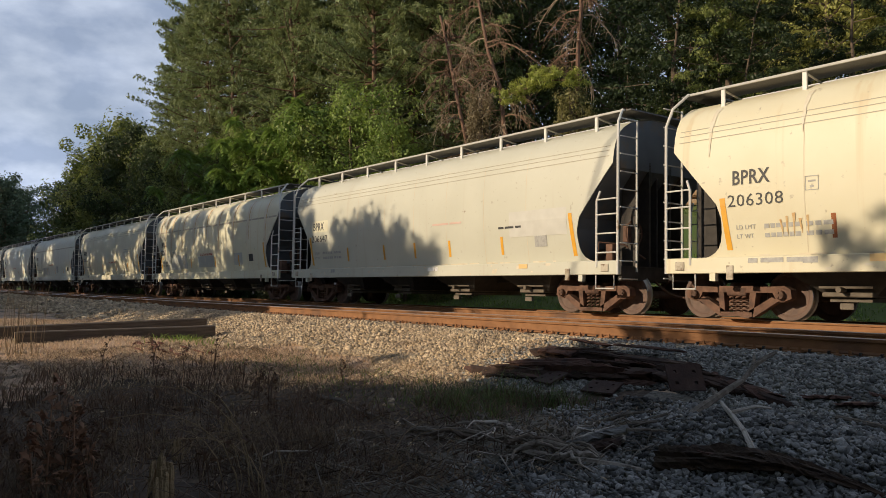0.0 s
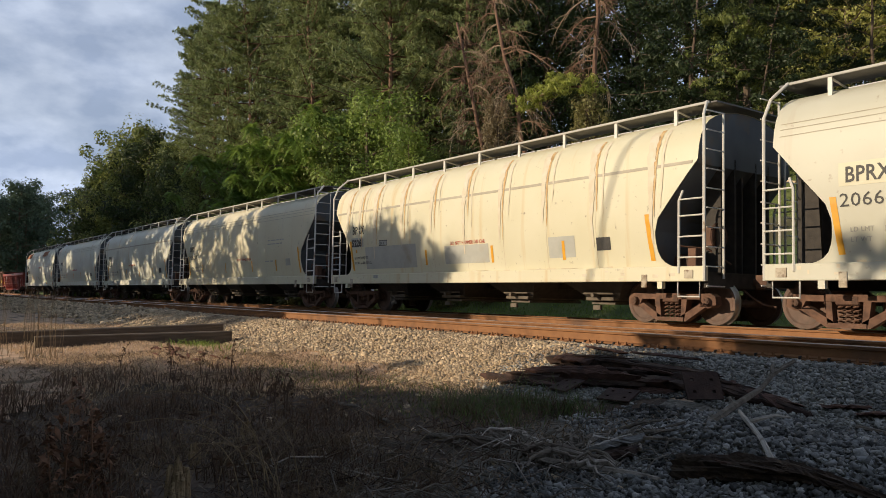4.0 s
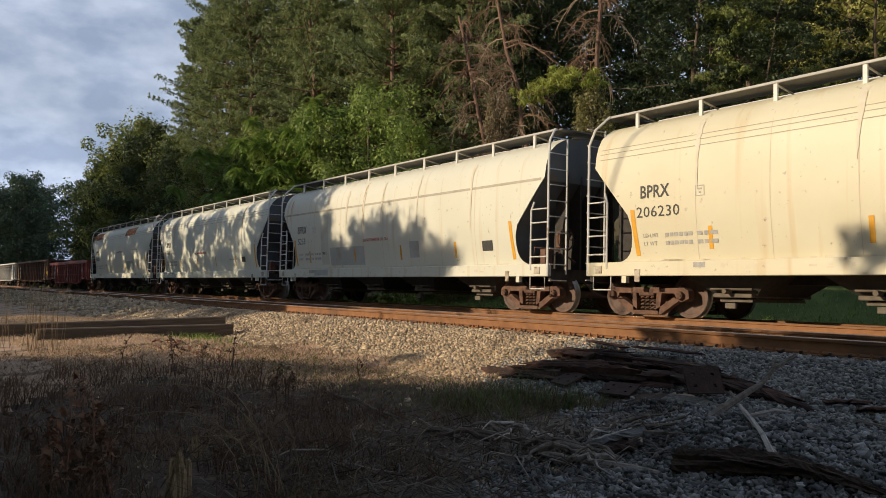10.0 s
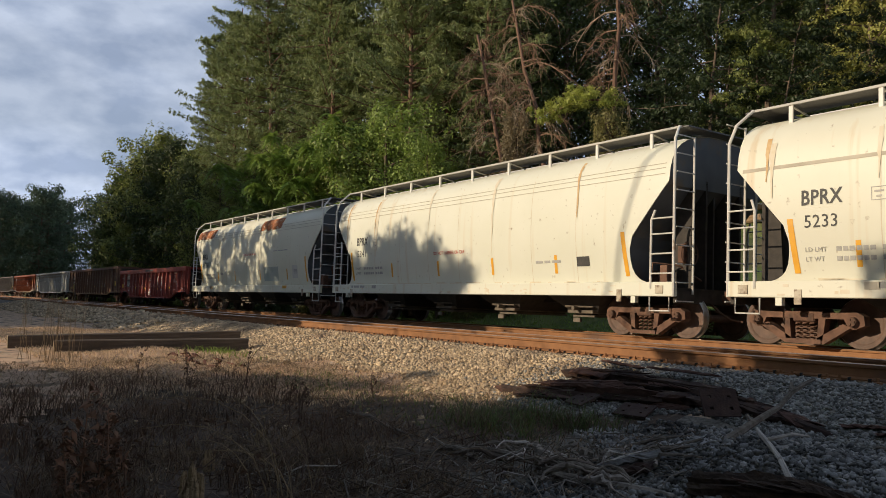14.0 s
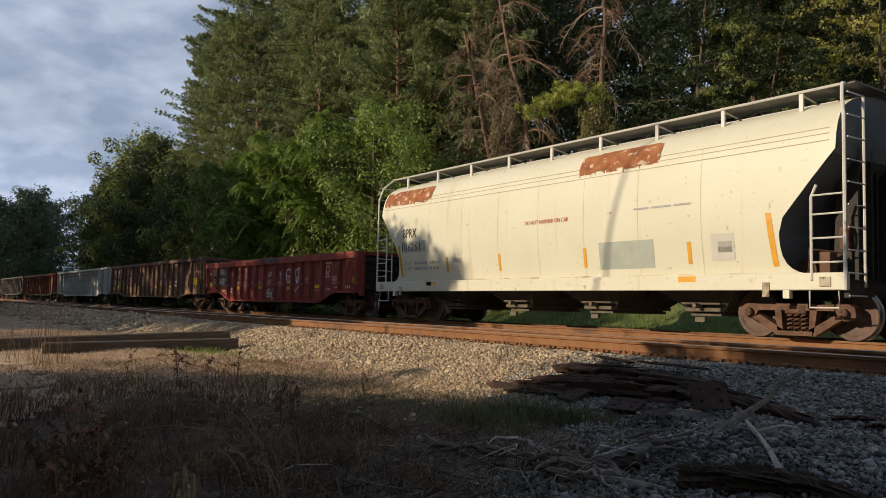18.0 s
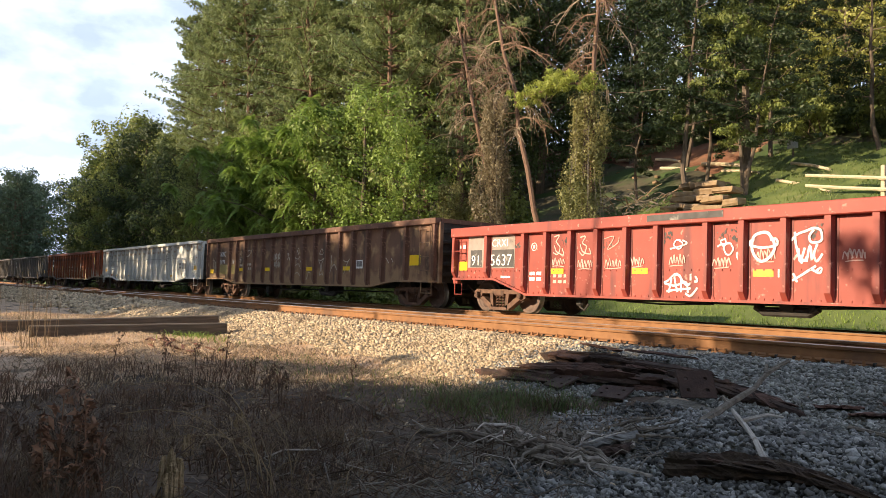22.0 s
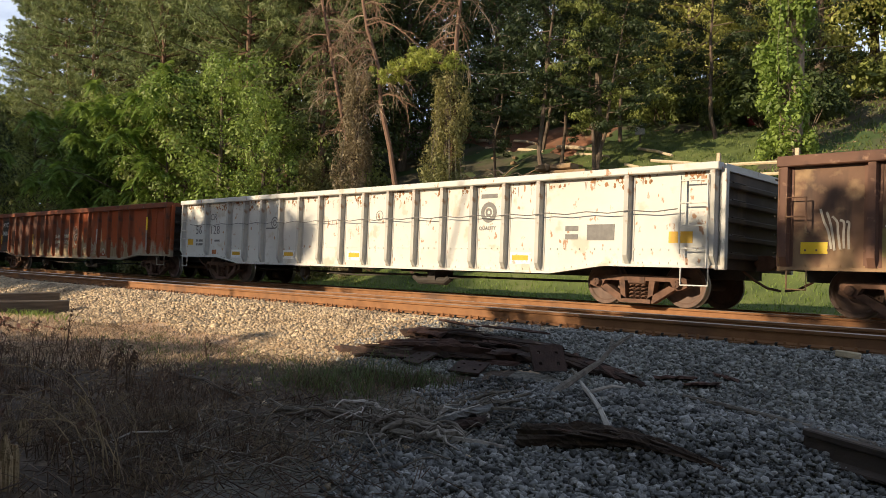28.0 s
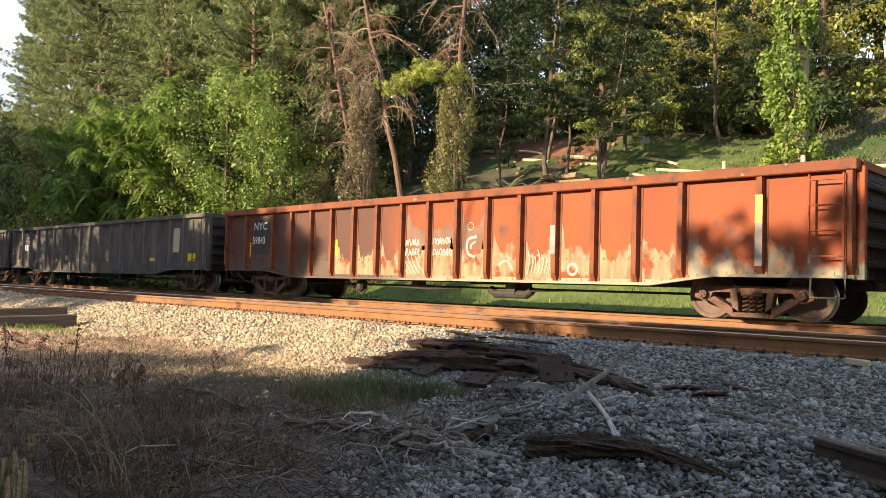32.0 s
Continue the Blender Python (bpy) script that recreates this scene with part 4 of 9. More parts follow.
def extras_5233(car):
    plate(car, "repaint_panel", -4.1, -3.55, 1.28, 3.0, "patch_cream", lift=0.004)
    for k, (x, z0, z1, w, m) in enumerate(((-1.21, 2.3, 3.88, 0.07, "rust_run"), (-1.2, 1.9, 3.6, 0.16, "rust_faint"), (-4.64, 2.75, 3.6, 0.1, "rust_faint"), (-2.3, 2.1, 3.7, 0.15, "rust_faint"),
                                           (-0.07, 2.4, 3.75, 0.12, "rust_faint"), (-6.62, 2.9, 3.7, 0.12, "rust_run"), (-6.5, 2.6, 3.6, 0.14, "rust_faint"), (1.9, 2.2, 3.8, 0.1, "rust_faint"), (4.4, 2.0, 3.8, 0.12, "rust_faint"))):
        rust_streak(car, x, z0, z1, w, 60 + k, m)
    plate(car, "grey_panel", -3.45, -1.15, 1.24, 1.84, "patch", lift=0.004)
    no_hammer(car, -1.17, 1.96)
    plate(car, "stencil_board", 4.88, 5.3, 1.5, 1.76, "black_paint")
    plate(car, "grey_panel", 1.48, 1.97, 1.4, 1.88, "patch", lift=0.004)
    side_letters(car, "288 K", 0.13, "black_paint", -4.03, 1.62)
    outline(car, -4.75, -4.5, 2.4, 2.62)
    plate(car, "grey_panel", -4.44, -3.42, 0.9, 1.1, "patch")
    plate(car, "stencil_box", -4.85, -4.6, 0.98, 1.1, "seam_shade")


def extras_5341(car):
    for k, (x, z0, w, m) in enumerate(((-6.55, 2.8, 0.12, "rust_run"), (-6.45, 2.3, 0.2, "rust_faint"), (-4.62, 2.6, 0.09, "rust_run"), (-4.5, 2.0, 0.2, "rust_faint"), (-1.5, 2.9, 0.12, "rust_faint"), (1.5, 2.4, 0.14, "rust_faint"), (4.6, 2.6, 0.1, "rust_run"))):
        rust_streak(car, x, z0, 3.9, w, 500 + k, m)
    no_hammer(car, -1.2, 1.95)
    bars(car, 3.2, 1.6, [0.25, 0.2, 0.3], 0.06, "grey_paint")
    plate(car, "stencil_board", 4.6, 5.0, 1.5, 1.72, "black_paint")
    outline(car, -4.66, -4.4, 2.32, 2.58)
    bars(car, -6.0, 1.02, [0.12, 0.35, 0.3], 0.07, "grey_paint")


def extras_rust(car):
    no_hammer(car, -0.46, 2.42)
    rnd = random.Random(2)
    for a, b in ((-7.14, -4.6), (1.3, 3.56)):
        sh = on_side(a, b, 3.5, 3.86, 0.016)
        for _ in range(30):
            x = rnd.uniform(a, b - 0.2)
            w = rnd.uniform(0.06, 0.2)
            on_side(x, x + w, 3.5 - rnd.uniform(0.02, 0.10), 3.5, 0.010 + 0.001 * (_ % 5), sh, lean=rnd.uniform(-0.3, 0.3))
        for _ in range(40):
            x = rnd.uniform(a, b - 0.06)
            w = rnd.uniform(0.012, 0.05)
            on_side(x, x + w, 3.5 - rnd.uniform(0.01, 0.05) * rnd.choice([1, 1, 1, 3]), 3.5, 0.005, sh)
        on_side(a + 0.02, b - 0.7, 3.47, 3.5, 0.005, sh)
        on_side(a + 0.5, b - 0.1, 3.86, 3.89, 0.005, sh)
        part("rust_patch", sh, "rust_patch", car, "flaking rust patch below the roof")
    plate(car, "number_panel", -6.0, -4.75, 1.98, 2.3, "patch_green", lift=0.004)
    plate(car, "grey_panel", 1.94, 3.44, 1.3, 1.88, "patch_green", lift=0.004)
    plate(car, "placard", 4.1, 4.5, 1.0, 1.11, "orange")
    plate(car, "placard", -4.6, -4.15, 0.98, 1.1, "orange_pale")
    plate(car, "stencil_board", 4.8, 5.3, 1.4, 1.9, "grey_pale")
    plate(car, "stencil_board", 4.95, 5.25, 1.55, 1.75, "grey_paint")
    bars(car, 2.95, 2.5, [0.4, 0.5, 0.4], 0.04, "grey_paint")
    plate(car, "stencil_box", -3.4, -3.05, 1.62, 1.74, "grey_paint")


M["rust_run"] = material("rust_run", (0.52, 0.30, 0.11), (0.64, 0.47, 0.25), 9, 0.6)
M["rust_faint"] = material("rust_faint", (0.64, 0.55, 0.39), (0.70, 0.65, 0.53), 5, 0.6)
M["patch_cream"] = material("grey_cream_patch", (0.54, 0.53, 0.42), (0.6, 0.59, 0.48), 3, 0.6, c3=(0.5, 0.46, 0.36), c3_scale=2)
M["sill_grime"] = material("sill_grime", (0.40, 0.34, 0.25), (0.56, 0.50, 0.40), 5, 0.7, c3=(0.16, 0.10, 0.06), c3_scale=4, c3_at=(0.5, 0.6))
M["seam_shade"] = material("seam_shade", (0.40, 0.36, 0.28), (0.5, 0.45, 0.36), 3, 0.6)
M["seam_pale"] = material("seam_pale", (0.56, 0.47, 0.33), (0.66, 0.58, 0.44), 2, 0.6)
M["orange_pale"] = material("orange_pale", (0.74, 0.48, 0.18), (0.78, 0.54, 0.24), 4, 0.5)
M["grey_pale"] = material("grey_pale", (0.56, 0.54, 0.48), (0.62, 0.6, 0.54), 4, 0.5)
M["red_faint"] = material("red_faint", (0.62, 0.42, 0.34), (0.66, 0.48, 0.4), 4, 0.5)
M["yellow_faint"] = material("pale_yellow_patch", (0.64, 0.60, 0.43), (0.69, 0.65, 0.49), 4, 0.5)
M["patch_green"] = material("grey_green_patch", (0.36, 0.40, 0.35), (0.44, 0.47, 0.42), 3, 0.6, c3=(0.5, 0.48, 0.42), c3_scale=2)

CREAM, CREAM2 = (0.66, 0.597, 0.418), (0.718, 0.667, 0.494)
hopper(-2.38, "cream", CREAM, CREAM2, (0.60, 0.46, 0.27), "cream covered hopper car with rusty streaks", "BPRX", "206308", 3, (0.6, 0.8), extras_a, refl=(-1.5, 1.5, 3.9))
hopper(-18.35, "grey", (0.543, 0.527, 0.427), (0.601, 0.587, 0.484), (0.52, 0.46, 0.36), "pale grey covered hopper car, faded paint", "BPRX", "206647", 3, (0.62, 0.85), extras_647, refl=(-3.7, -1.59, 0.0, 1.6, 3.7))
hopper(-34.35, "stain", (0.66, 0.617, 0.437), (0.718, 0.677, 0.513), (0.60, 0.42, 0.18), "cream covered hopper car with heavy rust staining", "BPRX", "", 1, (0.58, 0.85), extras_stain, -0.1, refl=(-1.9, 1.03, 3.58))
hopper(-50.46, "cream_b", CREAM, CREAM2, (0.62, 0.48, 0.27), "cream covered hopper car with a rusty sill line", "BPRX", "206230", 3, (0.6, 0.8), extras_230, refl=(-4.3, -1.33, 1.65, 4.0))
hopper(-66.5, "white", (0.66, 0.647, 0.532), (0.718, 0.706, 0.589), (0.60, 0.47, 0.30), "off-white covered hopper car with grey repair panels", "BPRX", "5233", 1, (0.58, 0.78), extras_5233, refl=(-4.98, -1.75, 1.0, 3.72))
hopper(-82.52, "white_b", (0.679, 0.677, 0.56), (0.728, 0.726, 0.617), (0.63, 0.53, 0.37), "off-white covered hopper car with light stains", "BPRX", "5341", 3, (0.6, 0.8), extras_5341, 0.16, refl=(-3.55, -1.0, 1.5, 3.9))
hopper(-98.37, "white_c", (0.679, 0.657, 0.513), (0.737, 0.716, 0.58), (0.62, 0.49, 0.32), "off-white covered hopper car with large rust patches", "BPRX", "106261", 3, (0.62, 0.82), extras_rust, refl=(-3.72, -1.47, 1.51, 4.3))


def gondola(x0, x1, key, label, paint, ribs, z_top=2.5, z_end=0.70, z_mid=0.55, drop=3.3, extras=None, chord=None, rib_w=0.13, dark=None, rib_paint=None, rib_out=1.60, chord_h=0.13, bogie=1.75):
    """An open gondola from x0 to x1 with outside ribs."""
    L, c = x1 - x0, (x0 + x1) / 2
    car = thing("gondola_car", label, "gondola car", pose(c, TRAIN_C, 0), group="freight train")
    h = L / 2
    bot = lambda ax: float(np.interp(h - ax, [0, drop - 1.2, drop, h], [z_end, z_end, z_mid, z_mid]))
    sides = Shape()
    xs = [-h, -h + drop - 1.2, -h + drop, h - drop, h - drop + 1.2, h]
    for s in (-1, 1):
        poly = [(x, bot(abs(x))) for x in xs] + [(h, z_top), (-h, z_top)]
        sides.prism(poly, min(s * 1.46, s * 1.50), max(s * 1.46, s * 1.50))
    part("side_sheet", sides, paint, car)
    for s in (-1, 1):
        # end faces get dark paint that stands in for their shade
        ends = Shape()
        ends.box(s * h - 0.03, s * h + 0.03, -1.46, 1.46, z_end, z_top)
        for z in [v for v in (0.95, 1.25, 1.55, 1.85, 2.15) if v < z_top - 0.1]:
            part("end_rib", Shape().box(min(s * (h + 0.03), s * (h + 0.12)), max(s * (h + 0.03), s * (h + 0.12)), -1.38, 1.38, z - 0.05, z + 0.05, b=0.02), dark or "steel_dark", car)
        for y in (-1.45, 1.45):
            part("corner_post", Shape().box(s * h - 0.06, s * h + 0.13, y - 0.06, y + 0.06, 0.7, z_top, b=0.01), paint, car)
        part("end_sheet", ends, dark or "steel_dark", car)
    part("floor", Shape().box(-h + 0.1, h - 0.1, -1.45, 1.45, 0.95, 1.0), "steel_dark", car)
    ch = Shape()
    for s in (-1, 1):
        ch.box(-h - 0.05, h + 0.05, min(s * 1.42, s * (rib_out + 0.02)), max(s * 1.42, s * (rib_out + 0.02)), z_top + 0.11 - chord_h, z_top + 0.11, b=0.015)
        ch.box(s * h - 0.08, s * h + 0.08, -1.42, 1.42, z_top - 0.02, z_top + 0.1)
    part("top_chord", ch, chord or paint, car)
    rib_meshes = {}
    for r in ribs:
        x = r - c
        zb = round(bot(abs(x)), 2)
        me = rib_meshes.get(zb)
        if me is None:
            sh = Shape()
            zf, zt, w = zb + 0.20, z_top + 0.105 - chord_h, rib_w / 2
            prof = [(-1.502, zb + 0.055), (-1.54, zb + 0.055), (-rib_out, zf), (-rib_out, zt), (-1.502, zt)]
            sh.add([(s * (w - (0.02 if 0 < i < 4 else 0)), y, z) for s in (-1, 1) for i, (y, z) in enumerate(prof)],
                   [(0, 1, 2, 3, 4), (9, 8, 7, 6, 5)] + [(i, 5 + i, 5 + (i + 1) % 5, (i + 1) % 5) for i in range(5)])
            sh.box(-w - 0.05, w + 0.05, -1.51, -1.5, zb + 0.06, zt)
            me = rib_meshes[zb] = sh.mesh("rib")
        for rot in (0, 180):
            p = part("rib", me, rib_paint or paint, car)
            p.matrix_basis = pose(x, 0, 0, 0, 0, rot)
    rv = Shape()
    x = -h + 0.2
    while x < h - 0.1:
        rv.box(x - 0.014, x + 0.014, -1.515, -1.5, bot(abs(x)) + 0.06, bot(abs(x)) + 0.09)
        rv.box(x - 0.014, x + 0.014, -1.515, -1.5, 1.02, 1.05)
        x += 0.17
    tagged(part("rivet_line", rv, paint, car), kind="stuff")
    bs = Shape()
    for xa, xb in zip(xs[:-1], xs[1:]):
        za, zb = bot(abs(xa)), bot(abs(xb))
        for s in (-1, 1):
            bs.add([(xa, s * 1.46, za), (xb, s * 1.46, zb), (xb, s * 1.58, zb), (xa, s * 1.58, za), (xa, s * 1.46, za + 0.05), (xb, s * 1.46, zb + 0.05), (xb, s * 1.58, zb + 0.05), (xa, s * 1.58, za + 0.05)],
                   [(0, 1, 2, 3), (4, 5, 6, 7), (0, 1, 5, 4), (3, 2, 6, 7), (0, 3, 7, 4), (1, 2, 6, 5)])
    part("bottom_chord", bs, paint, car)
    un = Shape()
    un.box(-h, h, -0.35, 0.35, 0.55, 0.9)
    un.box(-1.25, -1.0, -1.0, -0.7, 0.42, 0.6, b=0.03)
    un.tube([(0.2, -0.4, 0.6), (1.3, -0.4, 0.6)], 0.1, 12)
    un.tube([(-h + 2.6, -0.55, 0.42), (h - 2.6, -0.55, 0.42)], 0.025, 5)
    un.box(1.9, 2.15, -1.2, -0.6, 0.3, 0.55)
    part("underframe", un, "steel_dark", car)
    rig = Shape()
    rig.tube([(-1.9, -1.15, 0.40), (-0.6, -1.15, 0.36), (0.5, -1.12, 0.40)], 0.022, 6)
    rig.box(-3.05, -2.82, -1.25, -1.0, 0.24, 0.52, b=0.05)
    rig.tube([(-2.9, -1.24, 0.24), (-2.75, -1.24, 0.16), (-2.62, -1.24, 0.3)], 0.025, 6)
    rig.tube([(1.4, -1.1, 0.40), (1.55, -1.1, 0.30), (2.4, -1.1, 0.30), (2.55, -1.1, 0.40)], 0.09, 10)
    rig.tube([(2.5, -1.15, 0.38), (3.6, -1.1, 0.42)], 0.02, 5)
    part("brake_rigging", rig, "steel_dark", car)
    for s in (-1, 1):
        ld = Shape()
        xx = s * (h - 0.12)
        xi = s * (h - 0.62) if s > 0 else s * (h - 0.42)
        if s > 0:
            ld.tube([(xx, -1.66, 0.72), (xx, -1.66, z_top - 0.1)], 0.02, 5)
            ld.tube([(xi, -1.66, 0.95), (xi, -1.66, z_top - 0.1)], 0.02, 5)
            for k in range(4):
                z = 1.05 + (z_top - 1.24) / 3 * k
                ld.tube([(xx, -1.67, z), (xi, -1.67, z)], 0.014, 5)
        else:
            ld.tube([(xx, -1.5, 1.3), (xx, -1.64, 1.3), (xx, -1.64, 1.85), (xi, -1.64, 1.85), (xi, -1.64, 1.3), (xi, -1.5, 1.3)], 0.016, 5)
            ld.tube([(xx, -1.64, 1.55), (xi, -1.64, 1.55)], 0.014, 5)
        st = Shape()
        st.tube([(xx, -1.58, 0.72), (xx, -1.58, 0.42), (xi, -1.58, 0.42), (xi, -1.58, 0.72)], 0.016, 5)
        part("stirrup_step", st, paint, car)
        part("grab_ladder", ld, paint, car)
        e2 = Shape()
        for k in range(5):
            e2.tube([(s * (h + 0.17), -1.35, 1.0 + (z_top - 1.22) / 4 * k), (s * (h + 0.17), -0.85, 1.0 + (z_top - 1.22) / 4 * k)], 0.014, 5)
        tagged(part("end_ladder", e2, dark or "steel_dark", car), kind="stuff")
    add_bogie(car, -h + bogie, 0.94)
    add_bogie(car, h - bogie, 0.94)
    add_couplers(car, h)
    if extras:
        extras(car, c)
    CARS.append((car, c))
    return car


def gplate(car, name, x0, x1, z0, z1, mat, y=-1.504, label=""):
    part(name, Shape().box(x0, x1, y - 0.002, y + 0.002, z0, z1), mat, car, label)


def ring(car, x, z, r, mat, w=0.03, y=-1.506):
    sh = Shape()
    n = 20
    sh.add([(x + rr * math.cos(2 * math.pi * k / n), y, z + rr * math.sin(2 * math.pi * k / n)) for k in range(n) for rr in (r - w, r)],
           [(2 * k, 2 * k + 1, (2 * k + 3) % (2 * n), (2 * k + 2) % (2 * n)) for k in range(n)])
    part("ring_mark", sh, mat, car)


LAYER, SHAKE = [0], random.Random(5)


def chalk_line(car, keys, c, mat="chalk", thick=0.014, y=-1.506):
    """A smooth hand-drawn stroke through a few places on a gondola's side."""
    k = [Vector((a - c + SHAKE.uniform(-0.016, 0.016), 0, b + SHAKE.uniform(-0.02, 0.02))) for a, b in keys]
    pts = []
    for i in range(len(k) - 1):
        a, b, e, d = k[max(0, i - 1)], k[i], k[i + 1], k[min(len(k) - 1, i + 2)]
        for j in range(6):
            u = j / 6
            pts.append(0.5 * (2 * b + (e - a) * u + (2 * a - 5 * b + 4 * e - d) * u * u + (3 * b - a - 3 * e + d) * u ** 3))
    pts.append(k[-1])
    vs = []
    for i, p in enumerate(pts):
        d = pts[min(i + 1, len(pts) - 1)] - pts[max(i - 1, 0)]
        m = Vector((-d.z, 0, d.x)).normalized() * thick
        yy = y - 0.00015 * i - 0.0011 * LAYER[0]
        vs += [(p.x - m.x, yy, p.z - m.z), (p.x + m.x, yy, p.z + m.z)]
    sh = Shape()
    sh.add(vs, [(2 * i, 2 * i + 2, 2 * i + 3, 2 * i + 1) for i in range(len(pts) - 1)])
    LAYER[0] = (LAYER[0] + 1) % 9
    part("chalk_stroke", sh, mat, car)


GP_RED = material("gondola_red", (0.25, 0.042, 0.028), (0.36, 0.066, 0.044), 1.1, 0.6, bump=0.12, bump_scale=6, c3=(0.17, 0.04, 0.034), c3_scale=1.8, c3_stretch=(2, 1, 0.3), c4=(0.48, 0.22, 0.17), c4_scale=9, c4_at=(0.63, 0.72))
GP_BROWN = material("gondola_brown", (0.10, 0.054, 0.036), (0.23, 0.122, 0.068), 1.1, 0.75, bump=0.25, bump_scale=7, c3=(0.06, 0.037, 0.028), c3_scale=1.5, c3_at=(0.55, 0.7), c3_stretch=(1.8, 1, 0.4), c4=(0.38, 0.25, 0.13), c4_scale=2.6, c4_at=(0.53, 0.74), worn=((0.29, 0.18, 0.095), 0.98, 0.8))
GP_BROWN_RIB = material("gondola_brown_rib", (0.10, 0.047, 0.031), (0.17, 0.082, 0.05), 2.2, 0.75, bump=0.2, bump_scale=8, c3=(0.07, 0.035, 0.027), c3_scale=3.0, c4=(0.28, 0.16, 0.10), c4_scale=7, c4_at=(0.62, 0.72))
GP_WHITE = material("gondola_white", (0.54, 0.53, 0.49), (0.66, 0.65, 0.60), 0.9, 0.55, bump=0.08, bump_scale=6, c3=(0.36, 0.20, 0.11), c3_scale=7.0, c3_at=(0.63, 0.69), c3_stretch=(1.2, 1, 0.7), c4=(0.50, 0.46, 0.38), c4_scale=2.2)
# the darker left end carries both grime and the shade of trees
GP_ORANGE = material("gondola_orange", (0.25, 0.044, 0.006), (0.36, 0.070, 0.009), 1.0, 0.7, bump=0.12, bump_scale=6, c3=(0.20, 0.055, 0.02), c3_scale=1.6, c3_stretch=(1.4, 1, 0.35), c4=(0.11, 0.045, 0.026), c4_scale=1.7, c4_at=(0.62, 0.76), worn=((0.33, 0.275, 0.19), 1.0, 0.75), soot_shade=((0.065, 0.034, 0.024), -1.0, 2.0))
GP_ORANGE_RIB = material("gondola_orange_rib", (0.16, 0.042, 0.014), (0.24, 0.062, 0.017), 2.0, 0.75, bump=0.15, bump_scale=8, c3=(0.075, 0.03, 0.018), c3_scale=2.6, c4=(0.30, 0.22, 0.15), c4_scale=6, c4_at=(0.66, 0.72))
# weathered rib paint, darkened to carry the ribs' shade too
GP_WHITE_RIB = material("gondola_white_rib", (0.34, 0.33, 0.30), (0.50, 0.485, 0.445), 2.0, 0.6, bump=0.1, c3=(0.26, 0.17, 0.11), c3_scale=5, c3_at=(0.60, 0.70))
# lighter rib paint with the ribs' highlights put into it
GP_DARK_RIB = material("gondola_black_rib", (0.09, 0.078, 0.068), (0.17, 0.145, 0.12), 2.0, 0.7, bump=0.12, c3=(0.16, 0.10, 0.07), c3_scale=3)
GP_DARK = material("gondola_black", (0.06, 0.05, 0.045), (0.12, 0.10, 0.085), 1.2, 0.75, bump=0.12, bump_scale=6, c3=(0.16, 0.12, 0.09), c3_scale=1.8, c3_stretch=(1.5, 1, 0.3))


def rib_row(a, b, n, e1, e2):
    """Rib places: end panels e1 and e2 wide, n even panels between."""
    return [a + 0.06] + [a + e1 + (b - e2 - a - e1) * k / n for k in range(n + 1)] + [b - 0.06]


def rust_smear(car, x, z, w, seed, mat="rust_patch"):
    """A ragged blot in the given material with specks and short runs below the top chord."""
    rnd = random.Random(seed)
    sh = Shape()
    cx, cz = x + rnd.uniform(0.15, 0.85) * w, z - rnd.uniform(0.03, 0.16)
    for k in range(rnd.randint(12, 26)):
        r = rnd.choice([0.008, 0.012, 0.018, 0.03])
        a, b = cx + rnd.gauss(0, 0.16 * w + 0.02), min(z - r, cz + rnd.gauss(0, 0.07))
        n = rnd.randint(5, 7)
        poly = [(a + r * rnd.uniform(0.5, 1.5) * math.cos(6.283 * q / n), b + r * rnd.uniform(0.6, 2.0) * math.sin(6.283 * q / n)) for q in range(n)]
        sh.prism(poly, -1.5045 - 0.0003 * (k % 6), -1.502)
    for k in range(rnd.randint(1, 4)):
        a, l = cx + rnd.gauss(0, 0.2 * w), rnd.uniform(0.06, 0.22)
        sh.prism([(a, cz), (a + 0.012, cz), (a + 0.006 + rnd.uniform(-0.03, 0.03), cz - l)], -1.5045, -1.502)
    tagged(part("rust_smear", sh, mat, car, "ragged dark and rusty blots below the rim"), kind="stuff")


